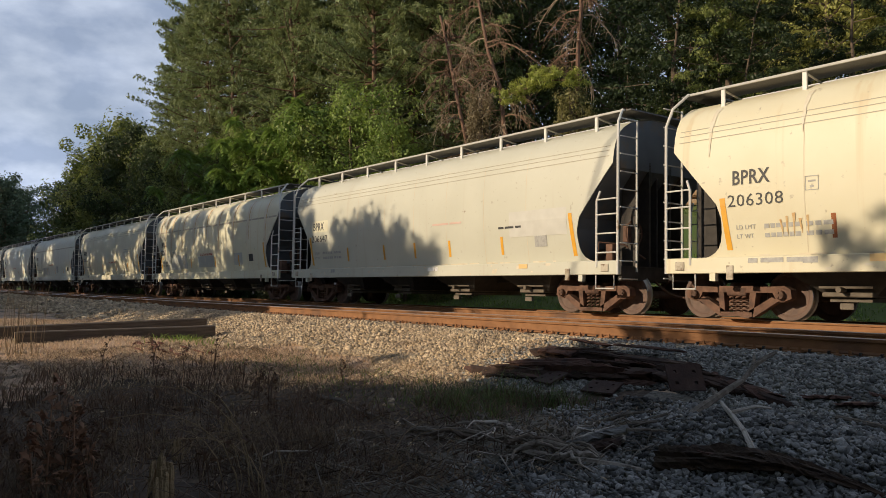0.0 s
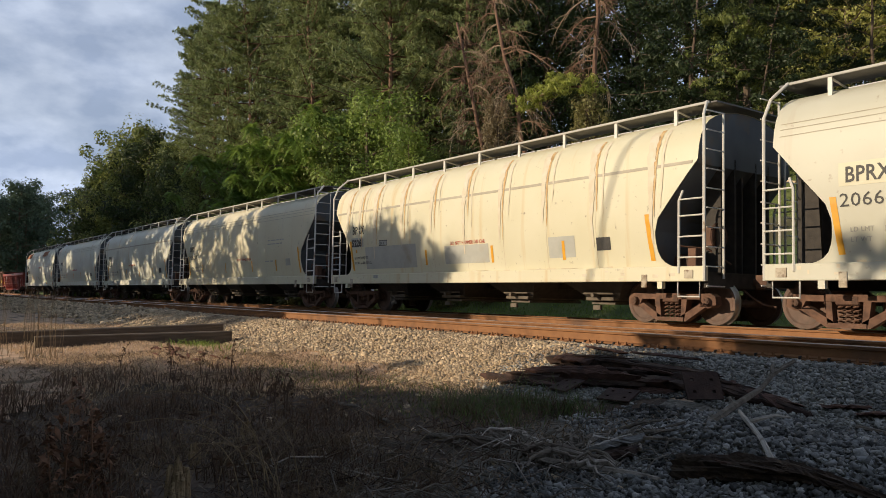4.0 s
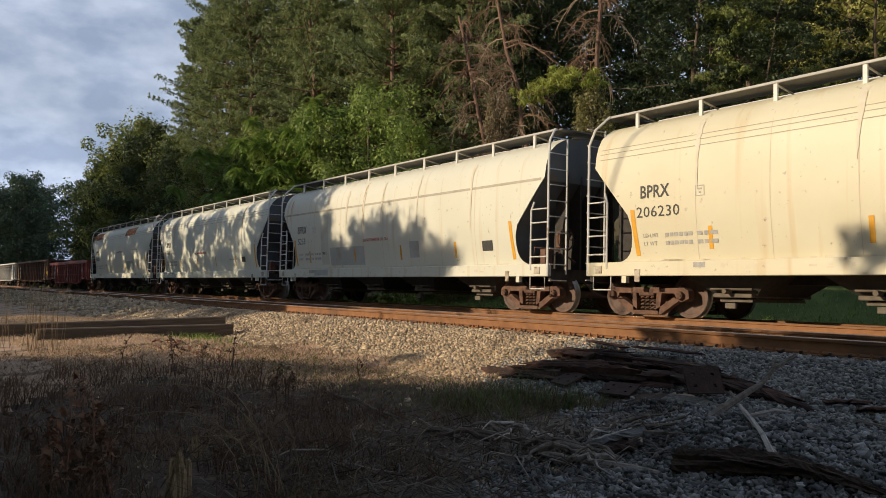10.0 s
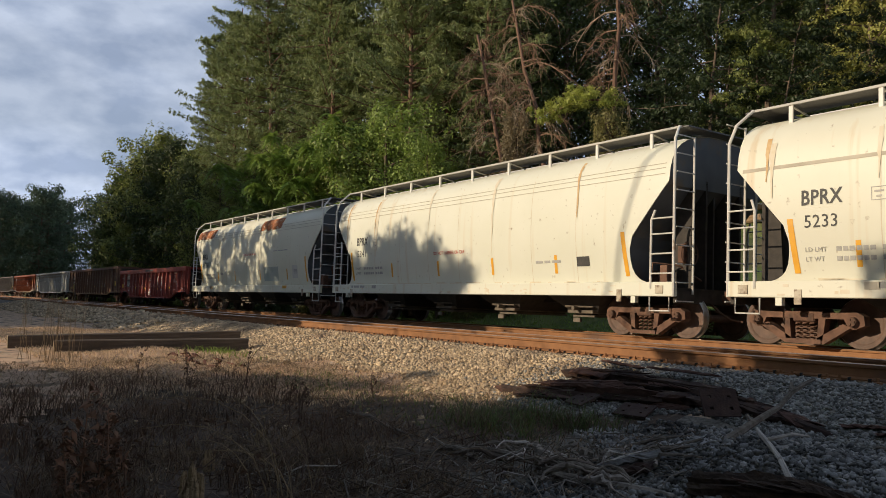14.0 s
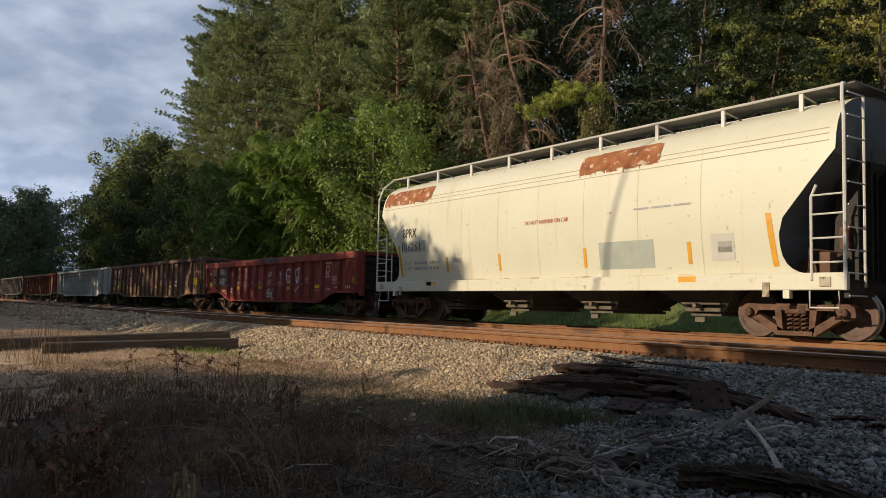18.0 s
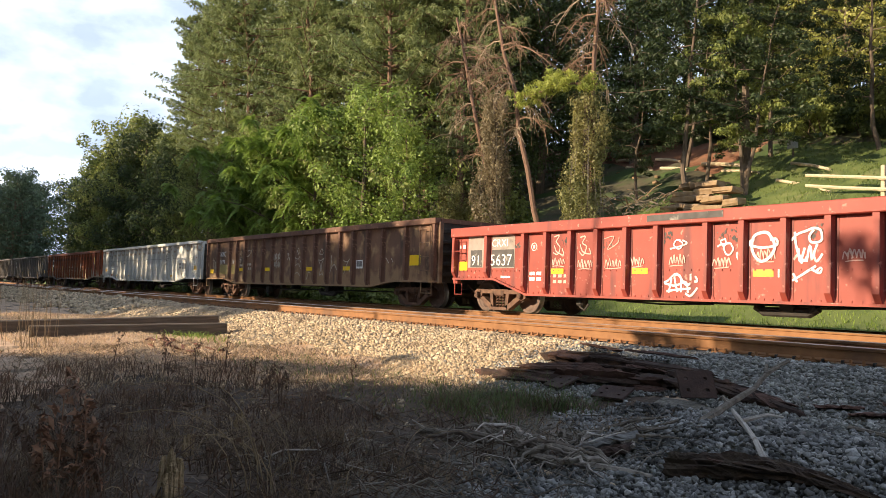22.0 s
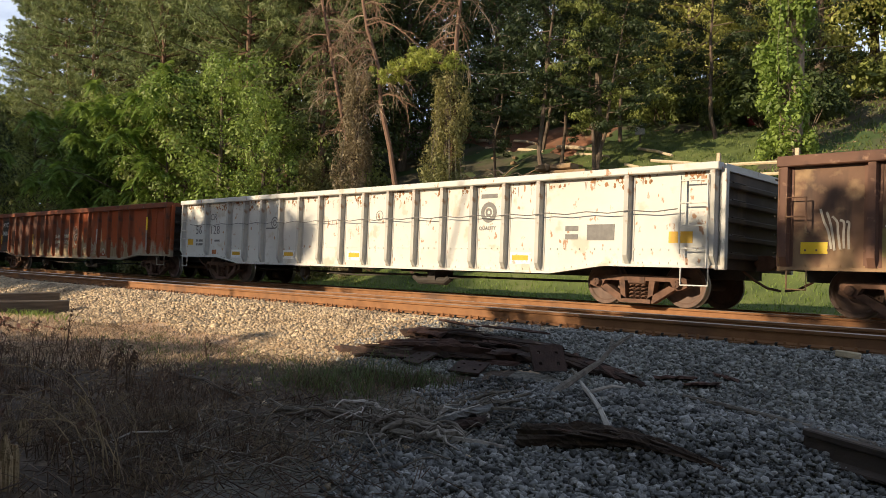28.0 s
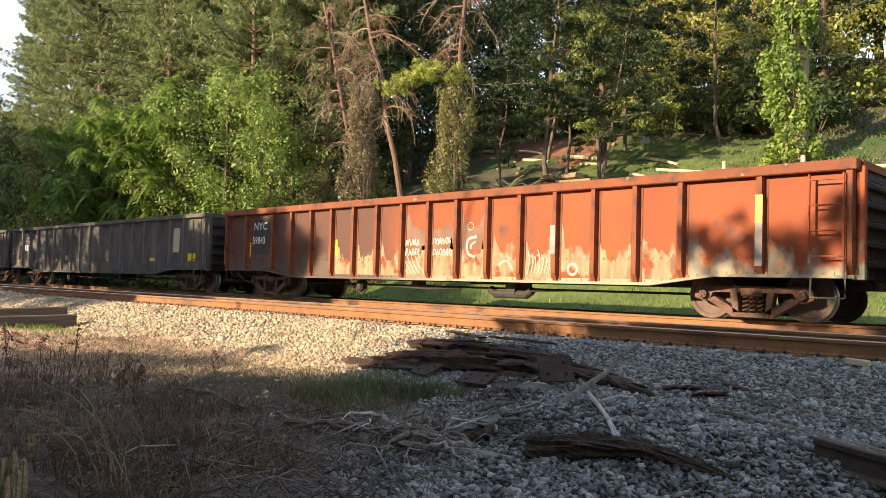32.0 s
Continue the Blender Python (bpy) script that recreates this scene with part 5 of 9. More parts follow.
def red_marks(car, c):
    X = lambda x: x - c
    gplate(car, "number_panel", X(-120.94), X(-120.3), 1.12, 1.92, "panel_grey")
    lettering("91", 0.37, "white_paint", car, X(-120.8), 1.18, -1.508)
    gplate(car, "number_panel", X(-120.07), X(-119.1), 1.1, 1.92, "panel_grey")
    gplate(car, "number_shade", X(-120.05), X(-119.12), 1.12, 1.56, "panel_dark", y=-1.5055)
    gplate(car, "number_shade", X(-120.83), X(-120.36), 1.13, 1.57, "panel_dark", y=-1.5055)
    lettering("CRXI", 0.27, "white_paint", car, X(-119.98), 1.64, -1.508)
    lettering("5637", 0.4, "white_paint", car, X(-120.02), 1.17, -1.512)
    gplate(car, "reflector", X(-121.3), X(-120.97), 1.05, 1.28, "yellow")
    bars(car, X(-121.3), 1.62, [0.08, 0.1], 0.09, "white_paint", y=-1.505)
    bars(car, X(-119.6), 0.86, [0.35], 0.05, "white_paint", y=-1.505)
    # scattered dark grey blots below the rim
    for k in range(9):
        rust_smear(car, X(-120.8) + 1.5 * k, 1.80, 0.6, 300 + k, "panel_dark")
    for x in (-117.84, -115.45, -110.27):
        gplate(car, "reflector", X(x), X(x + 0.42), 0.96, 1.08, "yellow", y=-1.507)
    gplate(car, "reflector", X(-112.68), X(-112.28), 0.91, 1.04, "orange")
    gplate(car, "reflector", X(-107.52), X(-107.2), 1.12, 1.33, "orange")
    gplate(car, "white_label", X(-112.2), X(-112.11), 0.9, 1.04, "white_paint")
    for x0, x1, z0, z1 in ((-108.94, -108.44, 1.35, 1.38), (-108.94, -108.44, 1.11, 1.135), (-108.94, -108.91, 1.135, 1.35), (-108.47, -108.44, 1.135, 1.35), (-108.70, -108.685, 1.16, 1.33), (-108.87, -108.73, 1.19, 1.30), (-108.65, -108.51, 1.19, 1.30)):
        gplate(car, "stencil_box", X(x0), X(x1), z0, z1, "chalk_pale")
    gplate(car, "white_label", X(-108.45), X(-108.35), 0.97, 1.06, "white_paint")
    bars(car, X(-108.75), 0.96, [0.28], 0.05, "chalk_pale", y=-1.505)
    bars(car, X(-107.99), 0.95, [0.07, 0.07, 0.07], 0.1, "white_paint", y=-1.505)
    bars(car, X(-109.4), 0.9, [0.34], 0.05, "chalk_pale", y=-1.505)
    bars(car, X(-110.2), 0.86, [0.14, 0.14], 0.04, "chalk_pale", y=-1.505)
    gplate(car, "grey_repair", X(-114.95), X(-113.2), 2.0, 2.12, "panel_dark", y=-1.654)
    ring(car, X(-118.41), 1.6, 0.1, "white_paint", 0.02)
    gplate(car, "ring_dot", X(-118.44), X(-118.38), 1.56, 1.64, "white_paint")
    for z in (0.93, 0.8):
        bars(car, X(-118.55), z, [0.18, 0.16], 0.08, "white_paint", y=-1.505)
        bars(car, X(-117.75), z - 0.05, [0.1, 0.12, 0.1], 0.07, "chalk_pale", y=-1.505)
    threes = ((-117.75, 1.6), (-116.93, 1.58))
    for x, z in threes:
        chalk_line(car, [(x, z + 0.2), (x + 0.16, z + 0.22), (x + 0.08, z + 0.08), (x + 0.22, z - 0.04), (x + 0.12, z - 0.2), (x - 0.02, z - 0.14)], c, "chalk_pale", 0.014)
        chalk_line(car, [(x + 0.02, z + 0.02), (x + 0.1, z - 0.14), (x + 0.34, z - 0.2), (x + 0.28, z - 0.08)], c, "chalk_pale", 0.014)
    for x, z, w in ((-117.8, 1.16, 0.4), (-116.98, 1.1, 0.42), (-116.17, 1.1, 0.42), (-115.5, 1.14, 0.35), (-114.5, 1.16, 0.34), (-113.5, 1.1, 0.34), (-112.62, 1.22, 0.34), (-111.06, 1.2, 0.34)):
        for q in range(5):
            u = x + w * q / 4.6
            chalk_line(car, [(u, z), (u + 0.03, z + 0.14 + 0.03 * (q % 2)), (u + 0.07, z + 0.02), (u + 0.05, z + 0.12)], c, "chalk_pale", 0.01)
        chalk_line(car, [(x + 0.02, z - 0.04), (x + w * 0.5, z - 0.035), (x + w, z - 0.03)], c, "chalk_pale", 0.009)
    chalk_line(car, [(-116.2, 1.72), (-115.95, 1.74), (-116.1, 1.5), (-115.85, 1.6), (-115.8, 1.75)], c, "chalk_pale", 0.009)

    def oval(x, z, a, b, thick, turn=1.0):
        chalk_line(car, [(x + a * math.cos(turn + 0.7 * i), z + b * math.sin(turn + 0.7 * i)) for i in range(10)], c, "white_paint", thick)
    oval(-114.29, 1.54, 0.1, 0.09, 0.014)
    chalk_line(car, [(-114.48, 1.47), (-114.3, 1.49), (-114.1, 1.57), (-114.2, 1.6)], c, "white_paint", 0.014)
    oval(-113.28, 1.55, 0.06, 0.06, 0.014)
    oval(-113.17, 1.42, 0.1, 0.09, 0.016)
    chalk_line(car, [(-113.42, 1.46), (-113.3, 1.52), (-113.14, 1.5)], c, "white_paint", 0.014)
    oval(-112.96, 1.28, 0.035, 0.07, 0.014)
    oval(-112.48, 1.45, 0.21, 0.26, 0.026, 0.4)
    chalk_line(car, [(-112.74, 1.48), (-112.5, 1.42), (-112.22, 1.46), (-112.24, 1.55), (-112.34, 1.56)], c, "white_paint", 0.022)
    chalk_line(car, [(-112.74, 1.48), (-112.72, 1.55), (-112.64, 1.57)], c, "white_paint", 0.022)
    for keys in (((-114.62, 0.8), (-114.5, 0.85), (-114.3, 0.98), (-114.1, 0.75), (-113.98, 0.8)), ((-114.62, 0.8), (-114.35, 0.74), (-114.1, 0.82), (-114.05, 0.6)), ((-114.56, 0.62), (-114.3, 0.65), (-114.0, 0.68)),
                 ((-114.5, 0.58), (-114.44, 0.86)), ((-114.3, 0.6), (-114.36, 0.9), (-114.22, 0.92), (-114.2, 0.62)), ((-114.1, 0.58), (-113.98, 0.56), (-113.84, 0.7)), ((-113.98, 0.98), (-113.98, 0.84)), ((-113.9, 0.9), (-113.84, 0.84), (-113.9, 0.82)),
                 ((-111.95, 1.55), (-111.85, 1.62), (-111.7, 1.7), (-111.55, 1.74), (-111.44, 1.68), (-111.44, 1.5), (-111.58, 1.5), (-111.64, 1.6), (-111.55, 1.7)), ((-111.9, 1.66), (-111.86, 1.4), (-111.76, 1.15)),
                 ((-111.84, 1.4), (-111.78, 1.15), (-111.7, 1.4)), ((-111.68, 1.15), (-111.62, 1.45), (-111.58, 1.2)), ((-111.5, 1.46), (-111.56, 1.3), (-111.5, 1.18), (-111.42, 1.28)), ((-111.92, 1.2), (-111.82, 1.3), (-111.74, 1.18), (-111.66, 1.26)),
                 ((-111.92, 0.84), (-111.8, 0.94), (-111.66, 1.02), (-111.52, 1.08)), ((-111.92, 0.96), (-111.84, 0.84)), ((-111.6, 1.04), (-111.44, 0.98), (-111.42, 1.08), (-111.5, 1.02))):
        chalk_line(car, keys, c, "white_paint", 0.02)
    ring(car, X(-109.28), 1.62, 0.15, "chalk_pale", 0.06)
    for z0, z1, w in ((1.46, 1.5, 0.3), (1.40, 1.44, 0.36), (1.33, 1.38, 0.42)):
        gplate(car, "logo_bar", X(-109.53), X(-109.53 + w), z0, z1, "chalk_pale")
    gplate(car, "faded_patch", X(-109.5), X(-109.0), 1.80, 1.88, "chalk_pale")


def brown_marks(car, c):
    X = lambda x: x - c
    lettering("NYC", 0.31, "white_paint", car, X(-138.76), 1.71, -1.514)
    lettering("5979", 0.28, "white_paint", car, X(-138.77), 1.37, -1.514)
    lettering("74", 0.28, "white_paint", car, X(-137.4), 1.37, -1.514)
    gplate(car, "reflector", X(-139.95), X(-139.55), 0.98, 1.16, "yellow")
    for x in (-136.52, -133.9, -130.31, -127.63):
        gplate(car, "reflector", X(x), X(x + 0.45), 1.07, 1.2, "yellow")
    gplate(car, "reflector", X(-123.7), X(-123.15), 1.2, 1.5, "yellow")
    placard = part("placard", Shape().box(X(-126.77), X(-126.37), -1.506, -1.502, 1.13, 1.4), "white_paint", car, "grey placard in a white frame")
    for a, b in ((-126.74, -126.6), (-126.58, -126.4)):
        part("field", Shape().box(X(a), X(b), -1.509, -1.507, 1.19, 1.37), "grey_dark", placard)
    gplate(car, "olive_patch", X(-138.83), X(-137.87), 0.94, 1.36, "olive", y=-1.5035)
    gplate(car, "olive_patch", X(-137.45), X(-136.92), 0.95, 1.34, "olive", y=-1.5035)
    for k in range(5):
        chalk_line(car, [(-139.66 + 0.09 * k, 1.66 - 0.05 * k), (-139.6 + 0.09 * k, 1.45), (-139.55 + 0.07 * k, 1.3 - 0.06 * (k % 2)), (-139.5 + 0.06 * k, 1.05)], c, thick=0.018)
    for k in range(4):
        chalk_line(car, [(-136.42 + 0.12 * math.cos(0.8 * k), 1.55 + 0.14 * math.sin(0.8 * k)), (-136.42, 1.55), (-136.42 - 0.12 * math.cos(0.8 * k), 1.55 - 0.14 * math.sin(0.8 * k))], c, thick=0.01)
    chalk_line(car, [(-136.5, 1.7), (-136.42, 1.8), (-136.34, 1.92)], c, thick=0.01)
    bars(car, X(-136.5), 1.28, [0.1, 0.12], 0.07, "chalk", y=-1.505)
    bars(car, X(-135.68), 1.3, [0.1, 0.22], 0.09, "chalk", y=-1.505)
    bars(car, X(-135.62), 1.13, [0.12, 0.16], 0.09, "chalk", y=-1.505)
    for k in range(9):
        u = -133.1 + 0.075 * k
        chalk_line(car, [(u, 1.74 - 0.02 * (k % 3)), (u + 0.03 * (k % 2), 1.6), (u - 0.02, 1.44 + 0.03 * (k % 4))], c, thick=0.022)
        chalk_line(car, [(u + 0.04, 1.42), (u, 1.3), (u + 0.05, 1.18 + 0.03 * (k % 3))], c, thick=0.02)
    strokes = (
        ((-135.85, 1.62), (-135.5, 1.72), (-135.2, 1.95), (-135.22, 1.5)), ((-135.7, 1.9), (-135.5, 1.92), (-135.45, 1.88)),
        ((-131.95, 1.68), (-131.8, 1.74), (-131.85, 1.6), (-131.75, 1.66)), ((-131.9, 1.46), (-131.8, 1.56), (-131.72, 1.44), (-131.7, 1.56)),
        ((-131.24, 1.56), (-131.02, 1.5), (-130.85, 1.6), (-130.83, 1.45), (-130.72, 1.38)), ((-131.24, 1.56), (-131.14, 1.48), (-131.15, 1.3)),
        ((-131.2, 1.28), (-130.95, 1.3), (-130.76, 1.14)), ((-131.18, 0.95), (-131.0, 1.02), (-130.78, 0.88)), ((-131.1, 1.72), (-130.98, 1.88), (-130.9, 1.7), (-131.05, 1.66)),
        ((-131.08, 1.84), (-130.95, 1.68), (-130.92, 1.84)), ((-130.3, 0.72), (-130.2, 0.85), (-130.14, 1.0), (-130.05, 1.03), (-129.95, 0.97)),
        ((-129.38, 1.44), (-129.2, 1.42), (-129.0, 1.47), (-129.14, 1.25), (-129.02, 0.9)), ((-129.38, 1.44), (-129.26, 1.3), (-129.2, 1.1), (-129.28, 0.92), (-129.1, 0.95)),
        ((-129.34, 1.64), (-129.16, 1.84), (-129.08, 1.66), (-129.34, 1.64)), ((-128.52, 0.99), (-128.4, 1.2), (-128.22, 1.25), (-128.08, 1.15), (-127.96, 0.99)), ((-128.45, 1.6), (-128.42, 1.4), (-128.45, 1.15)),
        ((-127.62, 1.42), (-127.5, 1.36), (-127.32, 1.37), (-127.22, 1.44)), ((-127.22, 1.43), (-127.42, 1.2), (-127.56, 0.96)), ((-127.24, 1.12), (-127.14, 1.06), (-127.08, 0.97)),
        ((-125.04, 1.5), (-124.95, 1.4), (-124.84, 1.3)), ((-125.06, 1.4), (-124.98, 1.44)), ((-124.7, 1.45), (-124.6, 1.32)))
    for keys in strokes:
        chalk_line(car, keys, c)


def white_marks(car, c):
    X = lambda x: x - c
    lettering("CR", 0.29, "grey_dark", car, X(-157.77), 1.86, -1.508)
    lettering("56", 0.38, "grey_dark", car, X(-158.64), 1.44, -1.508)
    lettering("128", 0.38, "grey_dark", car, X(-157.77), 1.43, -1.508)
    gplate(car, "reflector", X(-159.12), X(-158.78), 1.1, 1.28, "orange_dull")
    for x in (-156.42, -153.76, -150.97, -145.7):
        gplate(car, "placard", X(x - 0.06), X(x + 0.48), 0.72, 0.96, "white_paint", y=-1.5035)
        gplate(car, "reflector", X(x), X(x + 0.41), 0.8, 0.9, "orange_dull", y=-1.508)
    gplate(car, "reflector", X(-142.2), X(-141.75), 1.15, 1.35, "orange_dull")
    gplate(car, "rust_plate", X(-157.6), X(-157.35), 0.82, 0.95, "rust_patch")
    gplate(car, "stencil_board", X(-143.9), X(-143.3), 1.2, 1.5, "grey_dark")
    bars(car, X(-144.4), 1.22, [0.3], 0.1, "grey_dark", y=-1.505)
    bars(car, X(-144.4), 1.38, [0.3], 0.1, "grey_dark", y=-1.505)
    ring(car, X(-146.38), 1.8, 0.22, "grey_dark", 0.1)
    ring(car, X(-146.38), 1.8, 0.09, "grey_dark", 0.05)
    bars(car, X(-146.6), 2.1, [0.45], 0.09, "grey_dark", y=-1.505)
    lettering("QUALITY", 0.11, "grey_dark", car, X(-146.64), 1.43, -1.508)
    ring(car, X(-154.28), 1.72, 0.17, "grey_dark", 0.035)
    ring(car, X(-154.28), 1.72, 0.09, "grey_dark", 0.03)
    bars(car, X(-154.75), 1.55, [0.45], 0.04, "grey_dark", y=-1.505)
    ring(car, X(-149.86), 1.81, 0.13, "grey_dark", 0.018)
    lettering("S", 0.16, "grey_dark", car, X(-149.91), 1.76, -1.508)
    bars(car, X(-158.6), 1.2, [0.1, 0.25], 0.07, "grey_dark", y=-1.505)
    bars(car, X(-158.6), 1.08, [0.1, 0.25], 0.07, "grey_dark", y=-1.505)
    bars(car, X(-157.48), 1.2, [0.3], 0.06, "grey_dark", y=-1.505)
    for k in range(26):
        rust_smear(car, X(-159.1) + 0.68 * k, 2.38, 0.6, 200 + k, "rust_brown")
    w = Shape()
    pts = [(X(-158.7) + 0.93 * k, -1.67, 1.73 + (0.0 if k % 2 else 0.0)) for k in range(19)]
    full = []
    for a, b in zip(pts[:-1], pts[1:]):
        full += [a, ((a[0] + b[0]) / 2, -1.65, a[2] - 0.04)]
    w.tube(full + [pts[-1]], 0.01, 4)
    part("side_cable", w, "grey_dark", car, "thin sagging cable along the ribs")


def worn_patch(car, x0, x1, z0, low, high, seed, mat):
    """Ragged bare patch between two ribs: uneven spikes of worn paint above a level foot."""
    rnd = random.Random(seed)
    n = 16
    lean = rnd.choice([-1, 0, 1])
    top = []
    for i in range(n + 1):
        u = i / n
        side = u if lean > 0 else 1 - u if lean < 0 else abs(2 * u - 1)
        top.append((x0 + (x1 - x0) * u + rnd.uniform(-0.01, 0.01), low + (high - low) * side ** 2.5 * rnd.uniform(0.4, 1.1) + rnd.uniform(-0.05, 0.07)))
    sh = Shape()
    vs = [(x, y, z) for y in (-1.5035, -1.502) for x, z in top] + [(x, y, z0) for y in (-1.5035, -1.502) for x, z in top]
    m = n + 1
    sh.add(vs, [(i, i + 1, 2 * m + i + 1, 2 * m + i) for i in range(n)] + [(i, i + 1, m + i + 1, m + i) for i in range(n)])
    part("worn_patch", sh, mat, car, "worn pale bare patch on the side sheet")


def orange_marks(car, c):
    X = lambda x: x - c
    for k, (a, b) in enumerate(zip(ORANGE_RIBS[:-1], ORANGE_RIBS[1:])):
        a, b = X(a) + 0.12, X(b) - 0.12
        if -173.2 < a + c < -163.2 and b - a > 0.2:
            worn_patch(car, a, b, 0.66, 0.98 + 0.1 * (k % 3 == 0), 1.45 + 0.25 * (k % 2), 500 + k, "worn_cream")
        if -170.6 < a + c < -168.2 and b - a > 0.2:
            worn_patch(car, a, b, 1.25, 1.7, 2.2, 540 + k, "worn_primer")
    gplate(car, "number_panel", X(-176.75), X(-175.98), 1.2, 2.2, "steel_dark", y=-1.5025)
    lettering("NYC", 0.32, "white_paint", car, X(-176.8), 1.9, -1.508)
    lettering("59843", 0.3, "white_paint", car, X(-176.85), 1.5, -1.508, wide=0.85)
    lettering("7", 0.3, "white_paint", car, X(-175.75), 1.5, -1.508)
    for x in (-176.98, -172.9):
        gplate(car, "reflector", X(x - 0.06), X(x + 0.05), 1.12, 1.55, "yellow")
    part("rib_stripe", Shape().box(X(-161.88), X(-161.76), -1.616, -1.612, 1.6, 2.05), "yellow", car)
    part("rib_stripe", Shape().box(X(-161.88), X(-161.76), -1.616, -1.612, 0.9, 1.6), "panel_grey", car)
    part("rib_stripe", Shape().box(X(-165.97), X(-165.85), -1.616, -1.612, 1.13, 1.69), "panel_grey", car)
    for z, w in ((1.38, 0.5), (1.13, 0.55)):
        for q in range(6):
            u = -169.33 + w * q / 5.4
            chalk_line(car, [(u, z), (u + 0.02, z + 0.13), (u + 0.07, z + 0.1 - 0.06 * (q % 2)), (u + 0.05, z)], c, "yellow_faint", 0.012)
    for q in range(5):
        u = -170.25 + 0.1 * q
        chalk_line(car, [(u, 1.35), (u + 0.03, 1.5), (u + 0.07, 1.36)], c, "yellow_faint", 0.012)
        chalk_line(car, [(u, 1.12), (u + 0.05, 1.28), (u + 0.06, 1.14)], c, "yellow_faint", 0.012)
    chalk_line(car, [(-168.02, 1.5), (-168.22, 1.48), (-168.3, 1.32), (-168.22, 1.14), (-168.05, 1.1)], c, thick=0.03)
    chalk_line(car, [(-168.04, 1.4), (-168.16, 1.36), (-168.18, 1.26)], c, thick=0.02)
    ring(car, X(-168.2), 1.75, 0.09, "chalk", 0.015)
    chalk_line(car, [(-167.4, 0.9), (-167.15, 0.98), (-167.0, 0.82)], c, thick=0.02)
    for q in range(7):
        u = -166.6 + 0.09 * q
        chalk_line(car, [(u, 1.2 - 0.06 * (q % 3)), (u + 0.04, 0.98), (u - 0.02, 0.74)], c, thick=0.013)
    ring(car, X(-165.5), 0.83, 0.13, "chalk", 0.05)
    for q in range(6):
        u = -170.6 + 0.14 * q
        chalk_line(car, [(u, 1.1), (u + 0.12, 0.9), (u + 0.3, 0.7)], c, thick=0.014)


def dark_marks(car, c):
    h = 8.9
    lettering("NYC", 0.3, "white_paint", car, -h + 1.35, 1.9, -1.508)
    bars(car, -h + 1.35, 1.5, [0.2, 0.2, 0.1], 0.26, "white_paint", y=-1.506)
    for x in (-8.3, -3.9, 1.5, 5.1):
        gplate(car, "reflector", x, x + 0.4, 1.0, 1.12, "yellow")
    gplate(car, "reflector", h - 1.1, h - 0.6, 1.0, 1.25, "yellow")
    gplate(car, "worn_patch", h - 2.3, h - 1.7, 1.3, 2.1, "bare_patch", y=-1.5025)


M["olive"] = material("olive_patch", (0.26, 0.20, 0.07), (0.33, 0.26, 0.09), 6, 0.7)
M["panel_grey"] = material("panel_grey", (0.28, 0.22, 0.19), (0.36, 0.30, 0.26), 5, 0.6, c3=(0.2, 0.16, 0.14), c3_scale=3)
M["worn_cream"] = material("worn_cream", (0.22, 0.145, 0.075), (0.36, 0.285, 0.17), 3.5, 0.8, bump=0.2, stretch=(2, 1, 0.5), c3=(0.22, 0.10, 0.05), c3_scale=5, c3_stretch=(1.5, 1, 0.4), c4=(0.24, 0.055, 0.012), c4_scale=2.5, c4_at=(0.55, 0.62))
M["worn_primer"] = material("worn_primer", (0.17, 0.085, 0.055), (0.25, 0.15, 0.105), 2.5, 0.8, stretch=(1, 1, 0.5), c3=(0.26, 0.065, 0.015), c3_scale=3)
M["chalk_pale"] = material("pale_marker", (0.60, 0.34, 0.28), (0.66, 0.46, 0.4), 8, 0.7)
M["chalk"] = material("chalk_marks", (0.42, 0.36, 0.28), (0.56, 0.50, 0.41), 12, 0.8)
M["orange_dull"] = material("dull_orange", (0.62, 0.34, 0.02), (0.7, 0.42, 0.03), 8, 0.5)
M["bare_patch"] = material("bare_primer", (0.42, 0.36, 0.26), (0.56, 0.5, 0.38), 3, 0.7, c3=(0.3, 0.14, 0.07), c3_scale=5, c3_stretch=(1, 1, 0.4))

ORANGE_RIBS = [-178.19, -177.1] + [-175.72 + 0.894 * k for k in range(15)] + [-161.82, -160.46]
RED_RIBS = [-121.44, -120.09, -118.7, -117.94, -117.15, -116.36, -115.56, -114.76, -113.61, -112.85, -112.04, -111.26, -110.49, -109.60, -108.32, -107.06]
BROWN_RIBS = [-140.19, -138.92, -137.54] + [-136.74 + 0.893 * k for k in range(14)] + [-123.85, -122.41]
gondola(-121.5, -107.0, "red", "red open gondola car with white scrawls", GP_RED, RED_RIBS, 2.05, 0.80, 0.44, 2.9, red_marks, rib_w=0.15, rib_out=1.63, chord_h=0.24, bogie=1.36)
gondola(-140.25, -122.35, "brown", "brown rusty open gondola car", GP_BROWN, BROWN_RIBS, 2.40, 0.72, 0.55, 3.4, brown_marks, chord=GP_BROWN_RIB, rib_paint=GP_BROWN_RIB, rib_out=1.61, rib_w=0.15, chord_h=0.17)
# black end paint stands for the shade on the white car's ends
gondola(-159.4, -141.3, "white", "white open gondola car with rust spots", GP_WHITE, rib_row(-159.4, -141.3, 13, 2.8, 3.7) + [-157.88, -143.0], 2.40, 0.72, 0.55, 3.4, white_marks, dark=GP_DARK, rib_out=1.63, rib_paint=GP_WHITE_RIB)
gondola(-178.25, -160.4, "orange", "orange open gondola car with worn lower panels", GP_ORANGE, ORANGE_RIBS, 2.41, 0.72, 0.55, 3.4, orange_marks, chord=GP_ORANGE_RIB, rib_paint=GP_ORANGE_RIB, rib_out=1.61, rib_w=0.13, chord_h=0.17)
